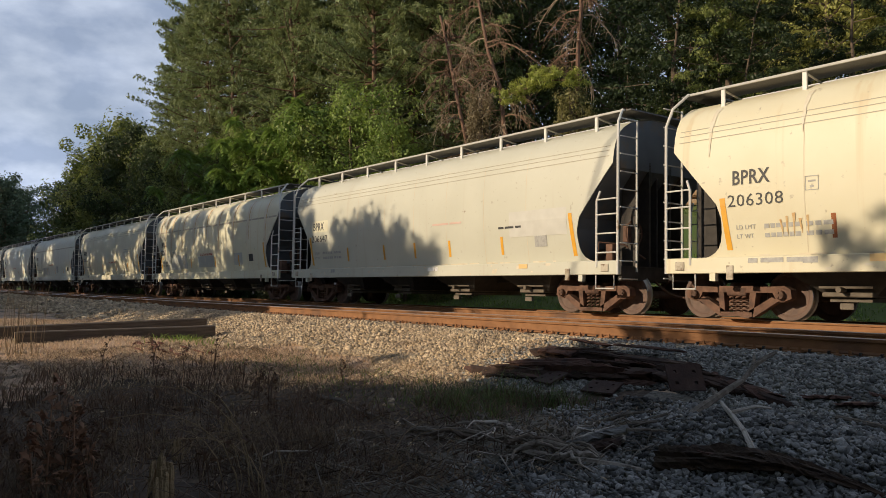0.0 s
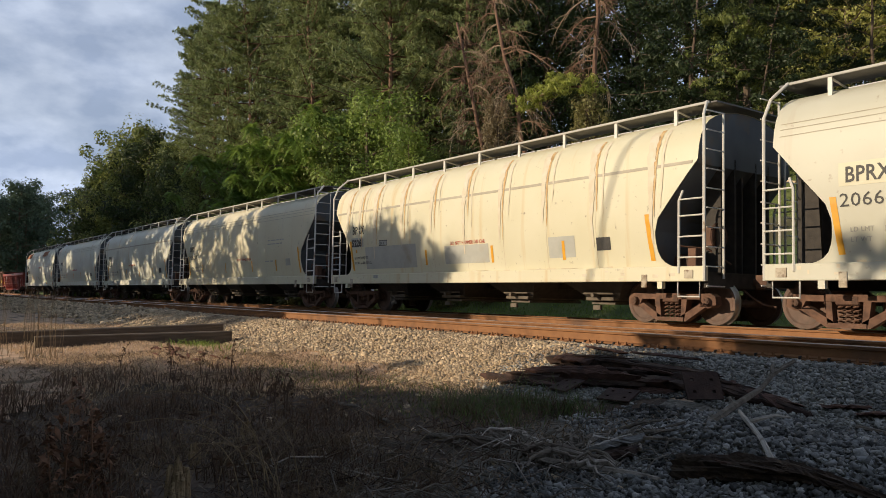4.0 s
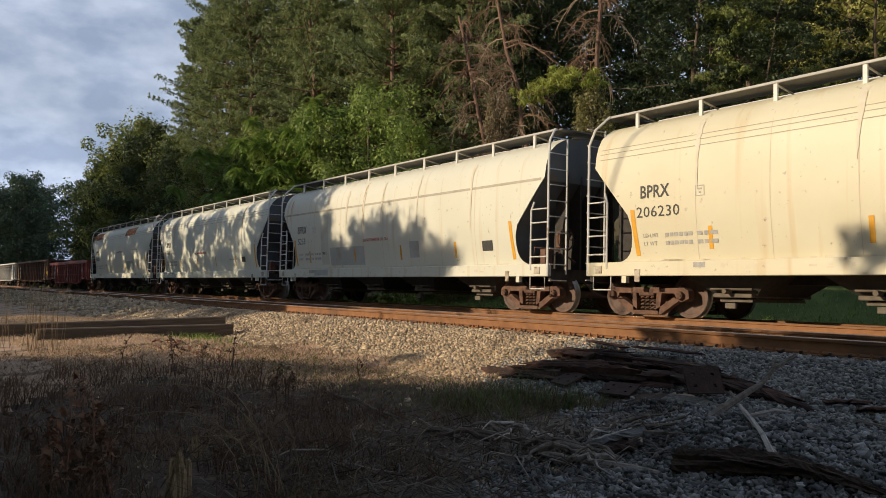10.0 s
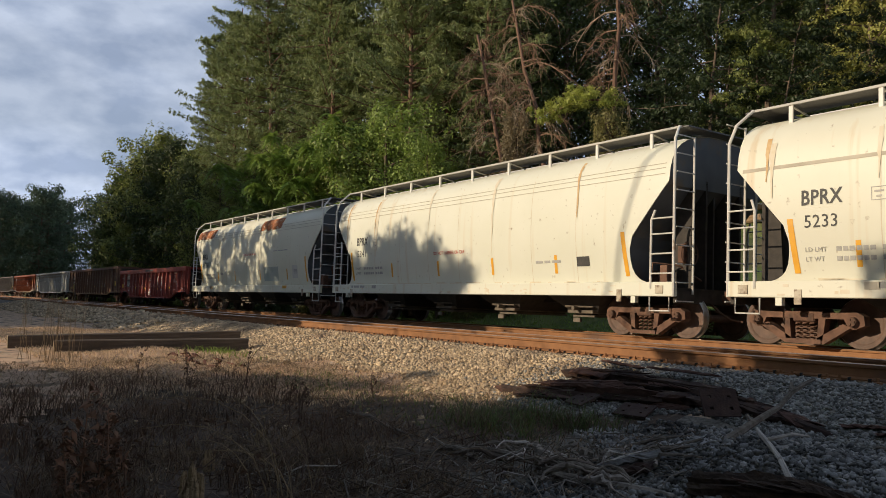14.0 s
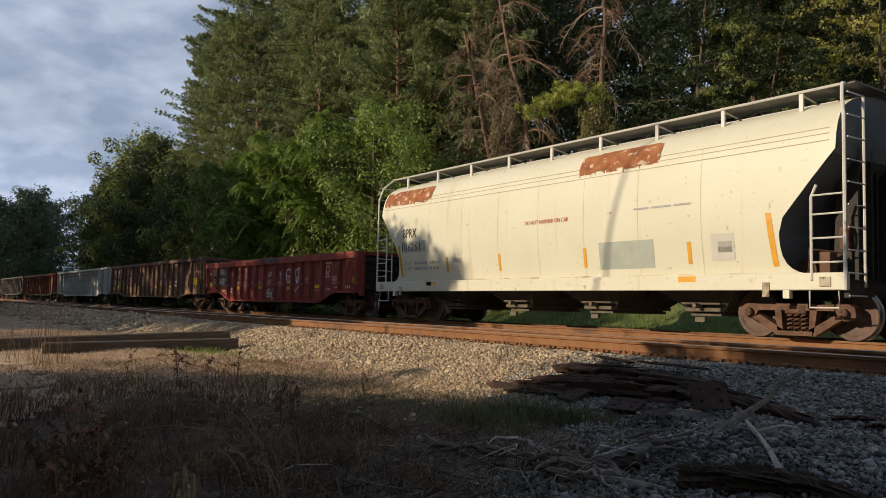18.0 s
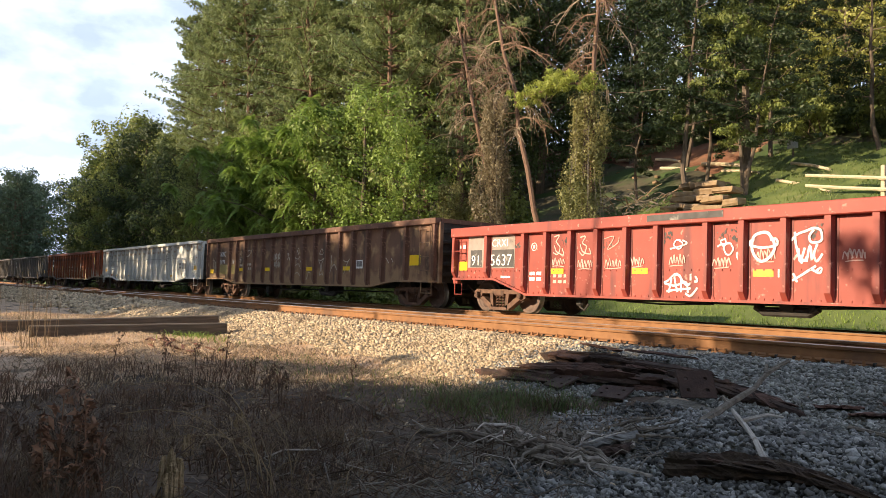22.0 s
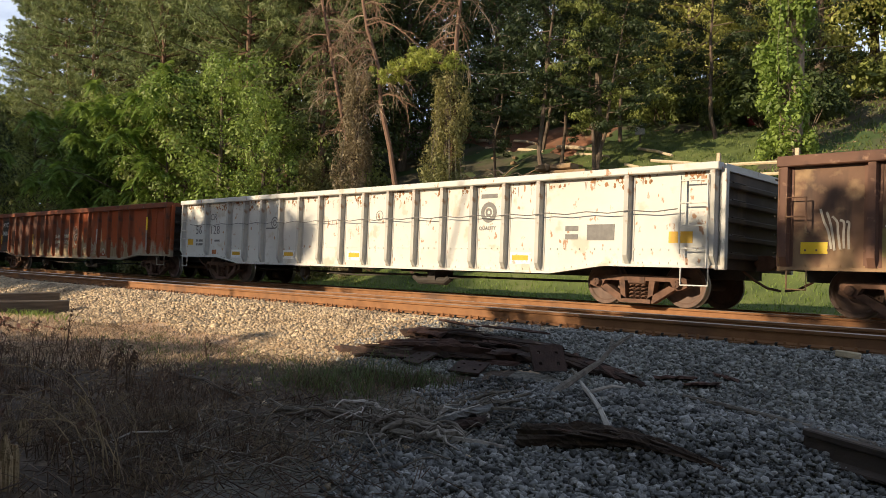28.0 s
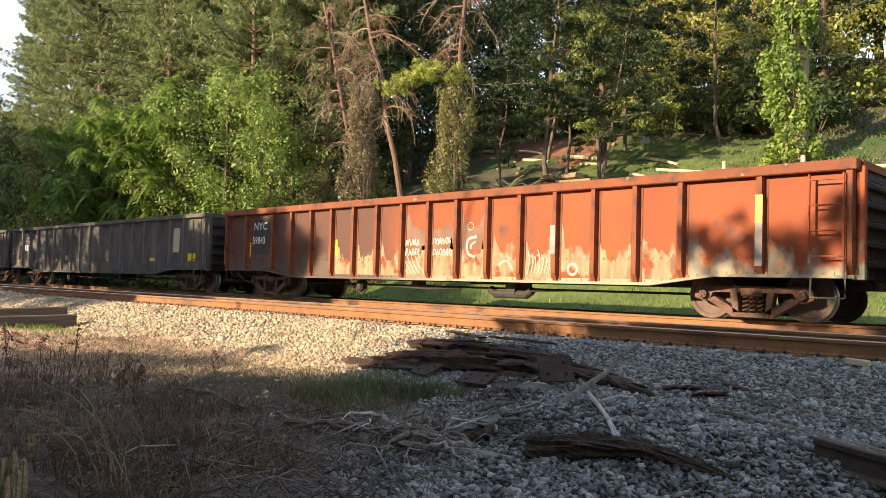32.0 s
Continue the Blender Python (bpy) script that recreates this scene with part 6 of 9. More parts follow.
gondola(-197.5, -179.5, "dark", "black weathered open gondola car", GP_DARK, rib_row(-197.5, -179.5, 16, 1.4, 1.4), 2.42, 0.72, 0.55, 3.4, dark_marks, rib_paint=GP_DARK_RIB)
gondola(-216.4, -198.5, "dark_b", "dark open gondola car", GP_DARK, rib_row(-216.4, -198.5, 16, 1.4, 1.4), 2.42, 0.72, 0.55, 3.4, rib_paint=GP_DARK_RIB)


# ---- trees ----
def leaves(points, radius, per, size, rs, slim=0.5, up=0.5, flat=1.0, shell=0.65):
    """Clumps of small bent leaves round the points; arrays of vertices and quads."""
    n = len(points) * per
    out = rs.normal(0, 1, (n, 3))
    out /= np.linalg.norm(out, axis=1)[:, None]
    rad = np.repeat(np.broadcast_to(radius, (len(points),)) * rs.uniform(0.7, 1.3, len(points)), per)
    c = np.repeat(points, per, 0) + out * (rad * (shell + (1 - shell) * rs.uniform(-0.9, 0.7, n)))[:, None] * np.array([1, 1, flat])
    nrm = out * 1.2 + np.array([0, 0, up]) + rs.normal(0, 0.30, (n, 3))
    d = np.cross(nrm, rs.normal(0, 1, (n, 3)))
    d /= np.linalg.norm(d, axis=1)[:, None] + 1e-6
    w = np.cross(d, nrm)
    w /= np.linalg.norm(w, axis=1)[:, None] + 1e-6
    s = size * rs.uniform(0.6, 1.3, n)[:, None]
    v = np.stack([c - d * s * 0.5, c + w * s * slim * 0.5, c + d * s * 0.5 + np.array([0, 0, -0.2]) * s, c - w * s * slim * 0.5], 1).reshape(-1, 3)
    return v, np.arange(n * 4).reshape(n, 4)


def limb_tree(rs, height, r0, n_limbs, start, spread, lean=0.0, droop=0.0, top=0.85, twigs=0, per=5, wobble=0.012):
    """A tapered trunk with limbs; returns its shape and clump places on the limbs."""
    sh = Shape()
    k = 9
    wob = np.cumsum(rs.normal(0, wobble * height / k * 3, (k, 2)), 0)
    tr = [Vector((wob[i, 0] + lean * height * i / k, wob[i, 1], height * i / (k - 1))) for i in range(k)]
    sh.tube(tr, r0, 8, r0 * 0.15)
    pts = []
    for i in range(n_limbs):
        u = start + (1 - start) * (i + 0.5) / n_limbs
        p = tr[min(int(u * (k - 1)), k - 2)].lerp(tr[min(int(u * (k - 1)) + 1, k - 1)], (u * (k - 1)) % 1)
        a = i * 2.4 + rs.uniform(-0.5, 0.5)
        ln = spread * (0.35 + 0.9 * math.sin(math.pi * min(1, (u - start) / (1 - start) * top + 0.12))) * rs.uniform(0.6, 1.2)
        rise = rs.uniform(0.05, 0.5) - droop
        q = [p + Vector((math.cos(a) * ln * s, math.sin(a) * ln * s, ln * rise * s - droop * 0.4 * ln * s * s)) + Vector(rs.normal(0, 0.05 * ln * s, 3)) for s in (0, 0.35, 0.7, 1.0)]
        rr = r0 * 0.38 * (1 - u * 0.6)
        sh.tube(q, rr, 5, rr * 0.25, cap=False)
        for _ in range(twigs):
            b = q[1].lerp(q[3], rs.uniform(0, 1))
            e = b + Vector(rs.normal(0, 0.3 * ln, 3))
            sh.tube([b, b.lerp(e, 0.5) + Vector(rs.normal(0, 0.06, 3)), e], rr * 0.3, 4, rr * 0.08, cap=False)
        for s in np.linspace(0.35, 1.0, per):
            b = q[0].lerp(q[3], s)
            pts.append(b + Vector(rs.normal(0, 0.10 * ln, 3)) * s)
    pts.append(tr[-1])
    return sh, np.array(pts)


PROTO = {}


def proto(kind, seed):
    key = (kind, seed)
    if key in PROTO:
        return PROTO[key]
    rs = np.random.RandomState(seed * 7 + len(kind))
    if kind == "broad":
        sh, pts = limb_tree(rs, 11.0, 0.22, 24, 0.05, 3.1, per=4)
        big = rs.uniform(0.55, 1.35, len(pts))
        v, f = leaves(pts, big, 165, 0.175, rs, 0.6, shell=0.8)
    elif kind == "tall":
        sh, pts = limb_tree(rs, 19.0, 0.30, 34, 0.07, 4.0, per=4)
        v, f = leaves(pts, rs.uniform(0.7, 1.9, len(pts)), 105, 0.245, rs, 0.6, shell=0.8)
    elif kind == "dense":
        sh, pts = limb_tree(rs, 10.6, 0.22, 34, 0.05, 2.7, per=5)
        v, f = leaves(pts, rs.uniform(0.45, 0.95, len(pts)), 115, 0.19, rs, 0.65, shell=0.85)
    elif kind == "shade":
        sh, pts = limb_tree(rs, 11.0, 0.22, 24, 0.05, 3.1, per=4)
        v, f = leaves(pts, rs.uniform(0.45, 0.95, len(pts)), 52, 0.30, rs, 0.6, shell=0.7)
    elif kind == "far":
        sh, pts = limb_tree(rs, 19.0, 0.30, 34, 0.07, 4.0, per=4)
        v, f = leaves(pts, rs.uniform(0.7, 1.9, len(pts)), 52, 0.44, rs, 0.62, shell=0.8)
    elif kind == "cap":
        sh, pts = limb_tree(rs, 10.0, 0.12, 18, 0.70, 2.2, per=5)
        v, f = leaves(pts, 0.55, 70, 0.22, rs, 0.65)
    elif kind == "umbel":
        sh, pts = limb_tree(rs, 10.5, 0.12, 22, 0.24, 3.0, per=5, wobble=0.03, droop=0.05)
        v, f = leaves(pts, 0.62, 100, 0.16, rs, 0.55, flat=0.5, shell=0.6)
    elif kind == "canopy":
        sh, pts = limb_tree(rs, 21.0, 0.34, 18, 0.66, 5.0)
        v, f = leaves(pts, 1.5, 60, 0.45, rs, 0.7)
    elif kind == "pine":
        # whorls of level limbs that carry flat sprays of needles
        sh = Shape()
        wob = np.cumsum(rs.normal(0, 0.16, (12, 2)), 0)
        tr = [Vector((wob[i, 0], wob[i, 1], 28.0 * i / 11)) for i in range(12)]
        sh.tube(tr, 0.27, 8, 0.05)
        pts = []
        z = 6.0
        while z < 27.6:
            p = tr[int(z / 28 * 11)].lerp(tr[min(11, int(z / 28 * 11) + 1)], (z / 28 * 11) % 1)
            ln0 = 4.6 * (1 - ((z - 10) / 19.5) ** 2) ** 0.5 if z > 10 else 3.4
            a0 = rs.uniform(0, 6.28)
            for k in range(rs.randint(4, 7)):
                az = a0 + k * 1.25 + rs.uniform(-0.35, 0.35)
                ln = ln0 * rs.uniform(0.38, 1.22)
                rise = rs.uniform(-0.12, 0.30)
                q = [p + Vector((math.cos(az) * ln * u, math.sin(az) * ln * u, ln * (rise * u + 0.16 * u * u))) for u in (0, 0.4, 0.75, 1.0)]
                sh.tube(q, 0.06, 4, 0.012, cap=False)
                if z < 9.5 and k % 2:
                    continue
                side = Vector((-math.sin(az), math.cos(az), 0))
                for u in np.linspace(0.28, 1.0, 9):
                    wd = 0.75 * (1 - 0.6 * u) + 0.12
                    for e in (-1, 0, 1):
                        pts.append(q[0].lerp(q[3], u) + Vector((0, 0, 0.06 * ln * (u * u - u))) + side * (e * wd + rs.normal(0, 0.12)) + Vector((0, 0, rs.normal(0, 0.06))))
            z += rs.uniform(0.8, 1.25)
        pts = np.array(pts)
        v, f = leaves(pts, 0.40, 11, 0.42, rs, 0.17, up=0.5, flat=0.5, shell=0.3)
    elif kind == "sumac":
        # fronds of paired leaflets round each limb end
        sh, pts = limb_tree(rs, 5.5, 0.10, 20, 0.30, 2.3, per=3)
        vs = []
        for p in pts:
            for k in range(16):
                az, ln = rs.uniform(0, 6.28), rs.uniform(0.3, 0.6)
                tz = rs.uniform(-0.6, 0.5)
                d, side = np.array([math.cos(az), math.sin(az), tz]), np.array([-math.sin(az), math.cos(az), rs.uniform(-0.5, 0.5)])
                for u in np.linspace(0.12, 1.0, 8):
                    c = p + d * ln * u + np.array([0, 0, 0.40 * u - 0.85 * u * u]) * ln
                    for e in (-1, 1):
                        w = side * e * 0.21 * (1.1 - 0.6 * u) + d * 0.10 + np.array([0, 0, -0.06])
                        t = d * 0.05
                        vs += [c, c + w * 0.5 + t, c + w, c + w * 0.5 - t]
        v = np.array(vs)
        f = np.arange(len(v)).reshape(-1, 4)
    elif kind == "sapling":
        sh, pts = limb_tree(rs, 8.5, 0.13, 16, 0.38, 2.3, per=4)
        v, f = leaves(pts, 0.6, 30, 0.23, rs, 0.6, flat=0.6)
    elif kind in ("bush", "hedge"):
        a = rs.uniform(0, 2 * math.pi, 46)
        r = np.sqrt(rs.uniform(0, 1, 46)) * 1.45
        pts = np.stack([np.cos(a) * r, np.sin(a) * r, (1 - (r / 1.7) ** 2) * rs.uniform(0.35, 2.2, 46) + 0.2], 1)
        sh = Shape()
        for p in pts[::5]:
            sh.tube([(0.1 * p[0], 0.1 * p[1], -0.2), (p[0] * 0.6, p[1] * 0.6, p[2] * 0.6), tuple(p)], 0.03, 5, 0.008)
        v, f = leaves(pts, 0.48, 75, 0.19, rs, 0.6) if kind == "bush" else leaves(pts, 0.50, 84, 0.19, rs, 0.65)
    PROTO[key] = (sh.mesh("trunk"), v, f)
    return PROTO[key]


CROWNS = {}


def tree(kind, seed, x, y, scale, leaf, bark, label, category="tree", name="tree", rot=0.0, zs=1.0, dz=-0.15, group="trees on the bank", lean=0.0):
    tm, v, f = proto(kind, seed)
    ob = thing(name, label, category, group=group)
    ob.matrix_world = pose(x, y, float(ground_z(x, y)) + dz, 0, lean, 0) @ pose(0, 0, 0, 0, 0, rot) @ Matrix.Diagonal((scale, scale, scale * zs, 1))
    key = (kind, seed, leaf)
    if key not in CROWNS:
        CROWNS[key] = arrays("crown", v, f, leaf)
        c = CROWNS[key]
    else:
        c = new("crown", CROWNS[key].data)
    c.parent = ob
    tk = (kind, seed, bark)
    if tk not in CROWNS:
        me = tm.copy()
        me.materials.append(M[bark])
        CROWNS[tk] = me
    part("trunk", CROWNS[tk], bark, ob)
    return ob


M["sumac_leaf"] = leaf_material("sumac_leaf", (0.19, 0.29, 0.055), (0.28, 0.37, 0.08))


def forest():
    rs = random.Random(11)
    i = 0

    def tops(x):
        """Height of the margin's crowns above the rails."""
        return float(np.interp(x, [-106, -103, -100, -95, -91, -84, -78, -74, -62, -54, -46, -40, -36, -33], [9.0, 11.0, 13.0, 15.0, 17.0, 17.4, 17.4, 14.6, 10.5, 10.5, 11.5, 11.5, 11.5, 9.0]))

    # leafy margin along the track
    x = -33.5
    while x > -101:
        y = 21.8 + rs.uniform(-0.7, 1.0)
        s = (tops(x) - float(ground_z(x, y))) / 11.6 * rs.uniform(0.86, 1.04)
        # farther left, darker leaves stand in for shade on the margin
        leaf = rs.choice(["leaf_mid", "leaf_mid", "leaf_dark", "leaf_light"]) if x > -48 else rs.choice(["leaf_mid", "leaf_dark", "leaf_dark", "leaf_shaded"])
        tree("broad" if x > -78 else "dense", i % 4, x, y, s, leaf, "bark", "leafy green broadleaf tree on the bank", rot=rs.uniform(0, 360))
        x -= rs.uniform(2.5, 3.5) * (1 if x > -78 else 0.75)
        i += 1
    # pines rising behind the margin
    for k, (x, y, s, ln) in enumerate(((-36.5, 27.5, 0.86, 2), (-40.5, 25.0, 0.9, -3), (-45.0, 27.0, 0.95, 3), (-49.5, 24.8, 0.92, -4), (-53.5, 27.2, 1.0, -2), (-58.6, 24.6, 0.95, -6), (-61.3, 23.6, 0.86, -7),
                                       (-65.0, 26.5, 1.0, 2), (-69.5, 24.6, 0.92, 3), (-74.0, 25.0, 0.9, -3), (-79.0, 26.0, 0.84, 2), (-43.0, 30, 1.0, 0), (-56, 31, 1.05, 3), (-63, 31, 1.1, -3), (-50, 33, 1.1, 0), (-71, 31, 1.05, 1))):
        tree("pine", k % 3, x, y, s, "needle", "pine_bark", "tall pine with layered feathery boughs", rot=rs.uniform(0, 360), lean=ln, name="pine", group="pines on the bank")
    x = -38.0
    while x > -84:
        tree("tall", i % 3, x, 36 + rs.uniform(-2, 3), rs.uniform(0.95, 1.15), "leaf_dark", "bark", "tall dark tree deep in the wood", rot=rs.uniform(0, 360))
        x -= rs.uniform(4.5, 5.5)
        i += 1
    # trees round the clearing
    for x, y, s, leaf in ((-44, 44, 1.1, "leaf_dark"), (-38, 50, 1.1, "leaf_mid"), (-31, 47, 1.0, "leaf_dark"), (-28, 49, 0.95, "leaf_sunlit"), (-24.5, 47.5, 0.9, "leaf_sunlit"), (-25, 56, 1.1, "leaf_dark"), (-21, 48.5, 0.9, "leaf_sunlit"), (-16.5, 48, 0.95, "leaf_sunlit"),
                          (-10, 49, 1.0, "leaf_sunlit"), (-4, 47, 1.0, "leaf_sunlit"), (4, 50, 1.1, "leaf_mid"), (-34, 60, 1.2, "leaf_mid"), (-26, 58, 1.1, "leaf_mid"), (-17, 60, 1.1, "leaf_light"), (-8, 60, 1.1, "leaf_mid"),
                          (1, 60, 1.1, "leaf_mid"), (-50, 52, 1.2, "leaf_dark"), (-5, 41, 0.7, "leaf_light"), (0.5, 40, 0.75, "leaf_light"), (-42, 38, 0.9, "leaf_dark"), (-36, 42, 1.0, "leaf_dark"),
                          (-29, 70, 1.3, "leaf_dark"), (-22, 53, 1.0, "leaf_dark"), (-11, 55, 1.1, "leaf_dark"), (-41, 47, 1.0, "leaf_dark"), (-33, 54, 1.1, "leaf_dark"), (5, 66, 1.3, "leaf_dark"), (-22, 66, 1.3, "leaf_dark"), (-10, 68, 1.3, "leaf_dark"), (-38, 72, 1.4, "leaf_dark"), (-15, 72, 1.3, "leaf_dark"), (-45, 66, 1.3, "leaf_dark"), (-4, 74, 1.3, "leaf_dark")):
        tree("far" if y > 51 else "tall", i % 3, x, y, s, leaf, "bark", "tall tree on the upper slope", rot=rs.uniform(0, 360))
        i += 1
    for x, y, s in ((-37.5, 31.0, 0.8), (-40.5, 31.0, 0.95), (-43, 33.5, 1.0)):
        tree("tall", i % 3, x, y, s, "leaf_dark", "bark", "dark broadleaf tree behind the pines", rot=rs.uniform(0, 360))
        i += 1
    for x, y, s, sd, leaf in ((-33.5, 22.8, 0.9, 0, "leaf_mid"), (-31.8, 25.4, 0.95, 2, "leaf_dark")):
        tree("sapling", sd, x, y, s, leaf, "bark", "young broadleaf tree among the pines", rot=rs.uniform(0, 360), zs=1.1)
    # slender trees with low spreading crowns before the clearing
    for x, y, s, sd, leaf, ln in ((-22.7, 30.2, 1.15, 0, "leaf_shaded", 2), (-22.9, 31.6, 0.8, 1, "leaf_shaded", -2), (-20.5, 31.0, 0.85, 2, "leaf_mid", -7), (-20.35, 31.05, 0.8, 0, "leaf_shaded", 9), (-26.6, 31.3, 0.7, 1, "leaf_shaded", 3),
                                  (-23.5, 38.0, 1.0, 2, "leaf_shaded", 2), (-28.5, 37.5, 1.0, 1, "leaf_shaded", 2), (-17.2, 36.5, 0.95, 0, "leaf_shaded", -3), (-14.2, 37.0, 1.0, 2, "leaf_shaded", 4)):
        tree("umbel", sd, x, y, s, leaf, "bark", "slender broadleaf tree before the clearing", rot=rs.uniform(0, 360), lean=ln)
    # undergrowth at the foot
    x = -32.0
    while x > -104:
        tree("bush", i % 3, x, 19.6 + rs.uniform(-0.4, 0.7), rs.uniform(0.9, 1.4), rs.choice(["leaf_mid", "leaf_dark", "vine", "leaf_mid"]), "bark", "leafy shrub at the foot of the bank", "shrub", "shrub", rs.uniform(0, 360))
        x -= rs.uniform(1.9, 2.8)
        i += 1
    for x, y, s in ((-32, 27, 1.2), (-34.5, 24.5, 1.3), (-36.5, 25.5, 1.2), (-17.6, 38.6, 0.5), (-18.6, 38.8, 0.45), (-10.6, 41.5, 1.5), (-8.6, 41.0, 1.4), (-6.5, 40.0, 1.5)):
        tree("bush", i % 3, x, y, s, rs.choice(["leaf_mid", "leaf_dark"]), "bark", "low leafy shrub on the slope", "shrub", "shrub", rs.uniform(0, 360))
        i += 1
    for k, (x, y, top) in enumerate(((-40.2, 20.2, 11.3), (-43.6, 19.9, 10.6), (-47.2, 20.0, 10.0), (-51.0, 20.2, 10.6))):
        z0 = float(ground_z(x, y))
        tree("sumac", k % 2, x, y, 1.35, "sumac_leaf", "bark", "bright green sumac with feathery leaves", "shrub", "sumac", 70 * k, zs=(top - z0) / 1.35 / 5.9, group="sumacs on the bank")
    # crown added above the view to shade the trees behind
    for k, (x, y) in enumerate(((-22.3, 34.0),)):
        tree("canopy", k % 2, x, y, 0.66, "leaf_dark", "bark", "tall slender tree, crown added out of view for shade", rot=50 * k)
    # understorey shade put into dark leaves
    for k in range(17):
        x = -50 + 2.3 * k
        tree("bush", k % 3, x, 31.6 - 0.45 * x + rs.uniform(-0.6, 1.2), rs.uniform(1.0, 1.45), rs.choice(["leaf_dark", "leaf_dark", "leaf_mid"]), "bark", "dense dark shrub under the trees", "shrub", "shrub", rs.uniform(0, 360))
    # far wood beside the line
    for k in range(22):
        tree("far", k % 3, -172 - rs.uniform(0, 34), 4 + 1.35 * k + rs.uniform(-1, 1), rs.uniform(0.95, 1.15), "leaf_hazy", "bark", "dark tree in the distant wood", rot=rs.uniform(0, 360), group="distant trees")


forest()


def dead_pine(seed, x, y, dx, h, label, first, limbs):
    """A leaning bare trunk with drooping, twiggy dead limbs towards the top."""
    rs = np.random.RandomState(seed)
    ob = thing("dead_pine", label, "tree", pose(x, y, float(ground_z(x, y)) - 0.2), group="dead pines")
    k = 9
    tr = [Vector((dx * h * i / (k - 1) + rs.normal(0, 0.07), rs.normal(0, 0.07), h * i / (k - 1))) for i in range(k)]
    sh = Shape()
    sh.tube(tr, 0.15, 8, 0.06)
    part("trunk", sh, "pine_bark", ob)
    for i in range(limbs):
        u = first + (0.98 - first) * i / limbs
        p = tr[min(int(u * (k - 1)), k - 2)].lerp(tr[min(int(u * (k - 1)) + 1, k - 1)], (u * (k - 1)) % 1)
        az, ln = rs.uniform(0, 6.28), rs.uniform(1.2, 2.9)
        d = Vector((math.cos(az), math.sin(az) * 0.7, 0))
        at = lambda w: p + d * ln * w + Vector((0, 0, ln * (0.35 * w - 0.75 * w * w)))
        q = [at(w) + Vector(rs.normal(0, 0.04, 3)) for w in (0, 0.3, 0.6, 0.85, 1.0)]
        lb = Shape()
        lb.tube(q, 0.04, 5, 0.012, cap=False)
        for _ in range(20):
            w = rs.uniform(0.15, 1.0)
            b = at(w)
            e = b + d * rs.uniform(0.0, 0.6) + Vector(rs.normal(0, 0.32, 3)) + Vector((0, 0, -rs.uniform(0.1, 0.7)))
            lb.tube([b, b.lerp(e, 0.5) + Vector((0, 0, 0.10)), e], 0.014, 4, 0.005, cap=False)
        part("dead_limb", lb, "pale_limb" if i % 4 == 0 else "dry_limb", ob)


M["dry_limb"] = material("dry_limb", (0.17, 0.10, 0.06), (0.30, 0.19, 0.12), 6, 0.9, bump=0.5)
M["pale_limb"] = material("pale_limb", (0.28, 0.21, 0.14), (0.40, 0.31, 0.21), 6, 0.9, bump=0.5)
dead_pine(1, -28.0, 24.2, -0.33, 14.3, "dead leaning pine with bare twiggy limbs", 0.46, 30)
dead_pine(2, -24.8, 24.0, -0.33, 15.3, "leaning pine trunk with bare dead limbs", 0.50, 26)
dead_pine(3, -23.6, 24.9, -0.01, 15.6, "upright trunk with bare drooping dead limbs", 0.58, 22)



def column_of_vines(x, y, h, r, leaf, label, seed, stems=14, n=300, trunk=0.2, size=0.11, per=64):
    """Vines that hang over a trunk down to the ground."""
    rs = np.random.RandomState(seed)
    ob = thing("vine_column", label, "vines", pose(x, y, float(ground_z(x, y)) - 0.1))
    u = rs.uniform(0, 1, n)
    a = rs.uniform(0, 2 * math.pi, n)
    rr = r * (0.75 + 0.35 * (1 - u)) * (0.8 + 0.3 * np.sin(u * 9 + a) + 0.25 * np.sin(u * 23 + 2 * a))
    pts = np.stack([np.cos(a) * rr, np.sin(a) * rr, u * h], 1)
    v, f = leaves(pts, 0.34, per, size, rs, 0.6, up=0.0, flat=1.8)
    arrays("vine_leaves", v, f, leaf, ob)
    st = Shape()
    for k in range(stems):
        b = rs.uniform(0, 2 * math.pi)
        q = r * rs.uniform(0.75, 1.15)
        top = h * rs.uniform(0.5, 1.0)
        st.tube([(q * 0.6 * math.cos(b), q * 0.6 * math.sin(b), top), (q * math.cos(b), q * math.sin(b), top * 0.6), (q * 1.1 * math.cos(b + 0.2), q * 1.1 * math.sin(b + 0.2), top * 0.05)], 0.010, 4, 0.005, cap=False)
    part("vine_stems", st, "dead_wood", ob)
    tk = Shape()
    tk.tube([(0, 0, 0), (0.05, 0, h * 0.5), (-0.05, 0.05, h)], trunk, 8, trunk * 0.6)
    part("trunk", tk, "bark", ob)


column_of_vines(-23.6, 24.4, 8.4, 0.85, "vine", "green and brown vines hanging over a trunk", 3)
column_of_vines(-28.7, 23.6, 9.4, 0.85, "dry_vine", "dry brown vines hanging over a trunk", 4)
column_of_vines(-31.2, 23.0, 5.7, 0.8, "vine", "green and brown vines hanging over a trunk", 6)
column_of_vines(-12.2, 31.6, 7.2, 0.85, "leaf_light", "bright green climber round a thick trunk", 5, 2, 200, size=0.2, per=50)


M["pale_bark"] = material("pale_bark", (0.20, 0.145, 0.10), (0.33, 0.25, 0.18), 5, 0.95, bump=1.0, bump_scale=12, stretch=(2, 2, 0.5))


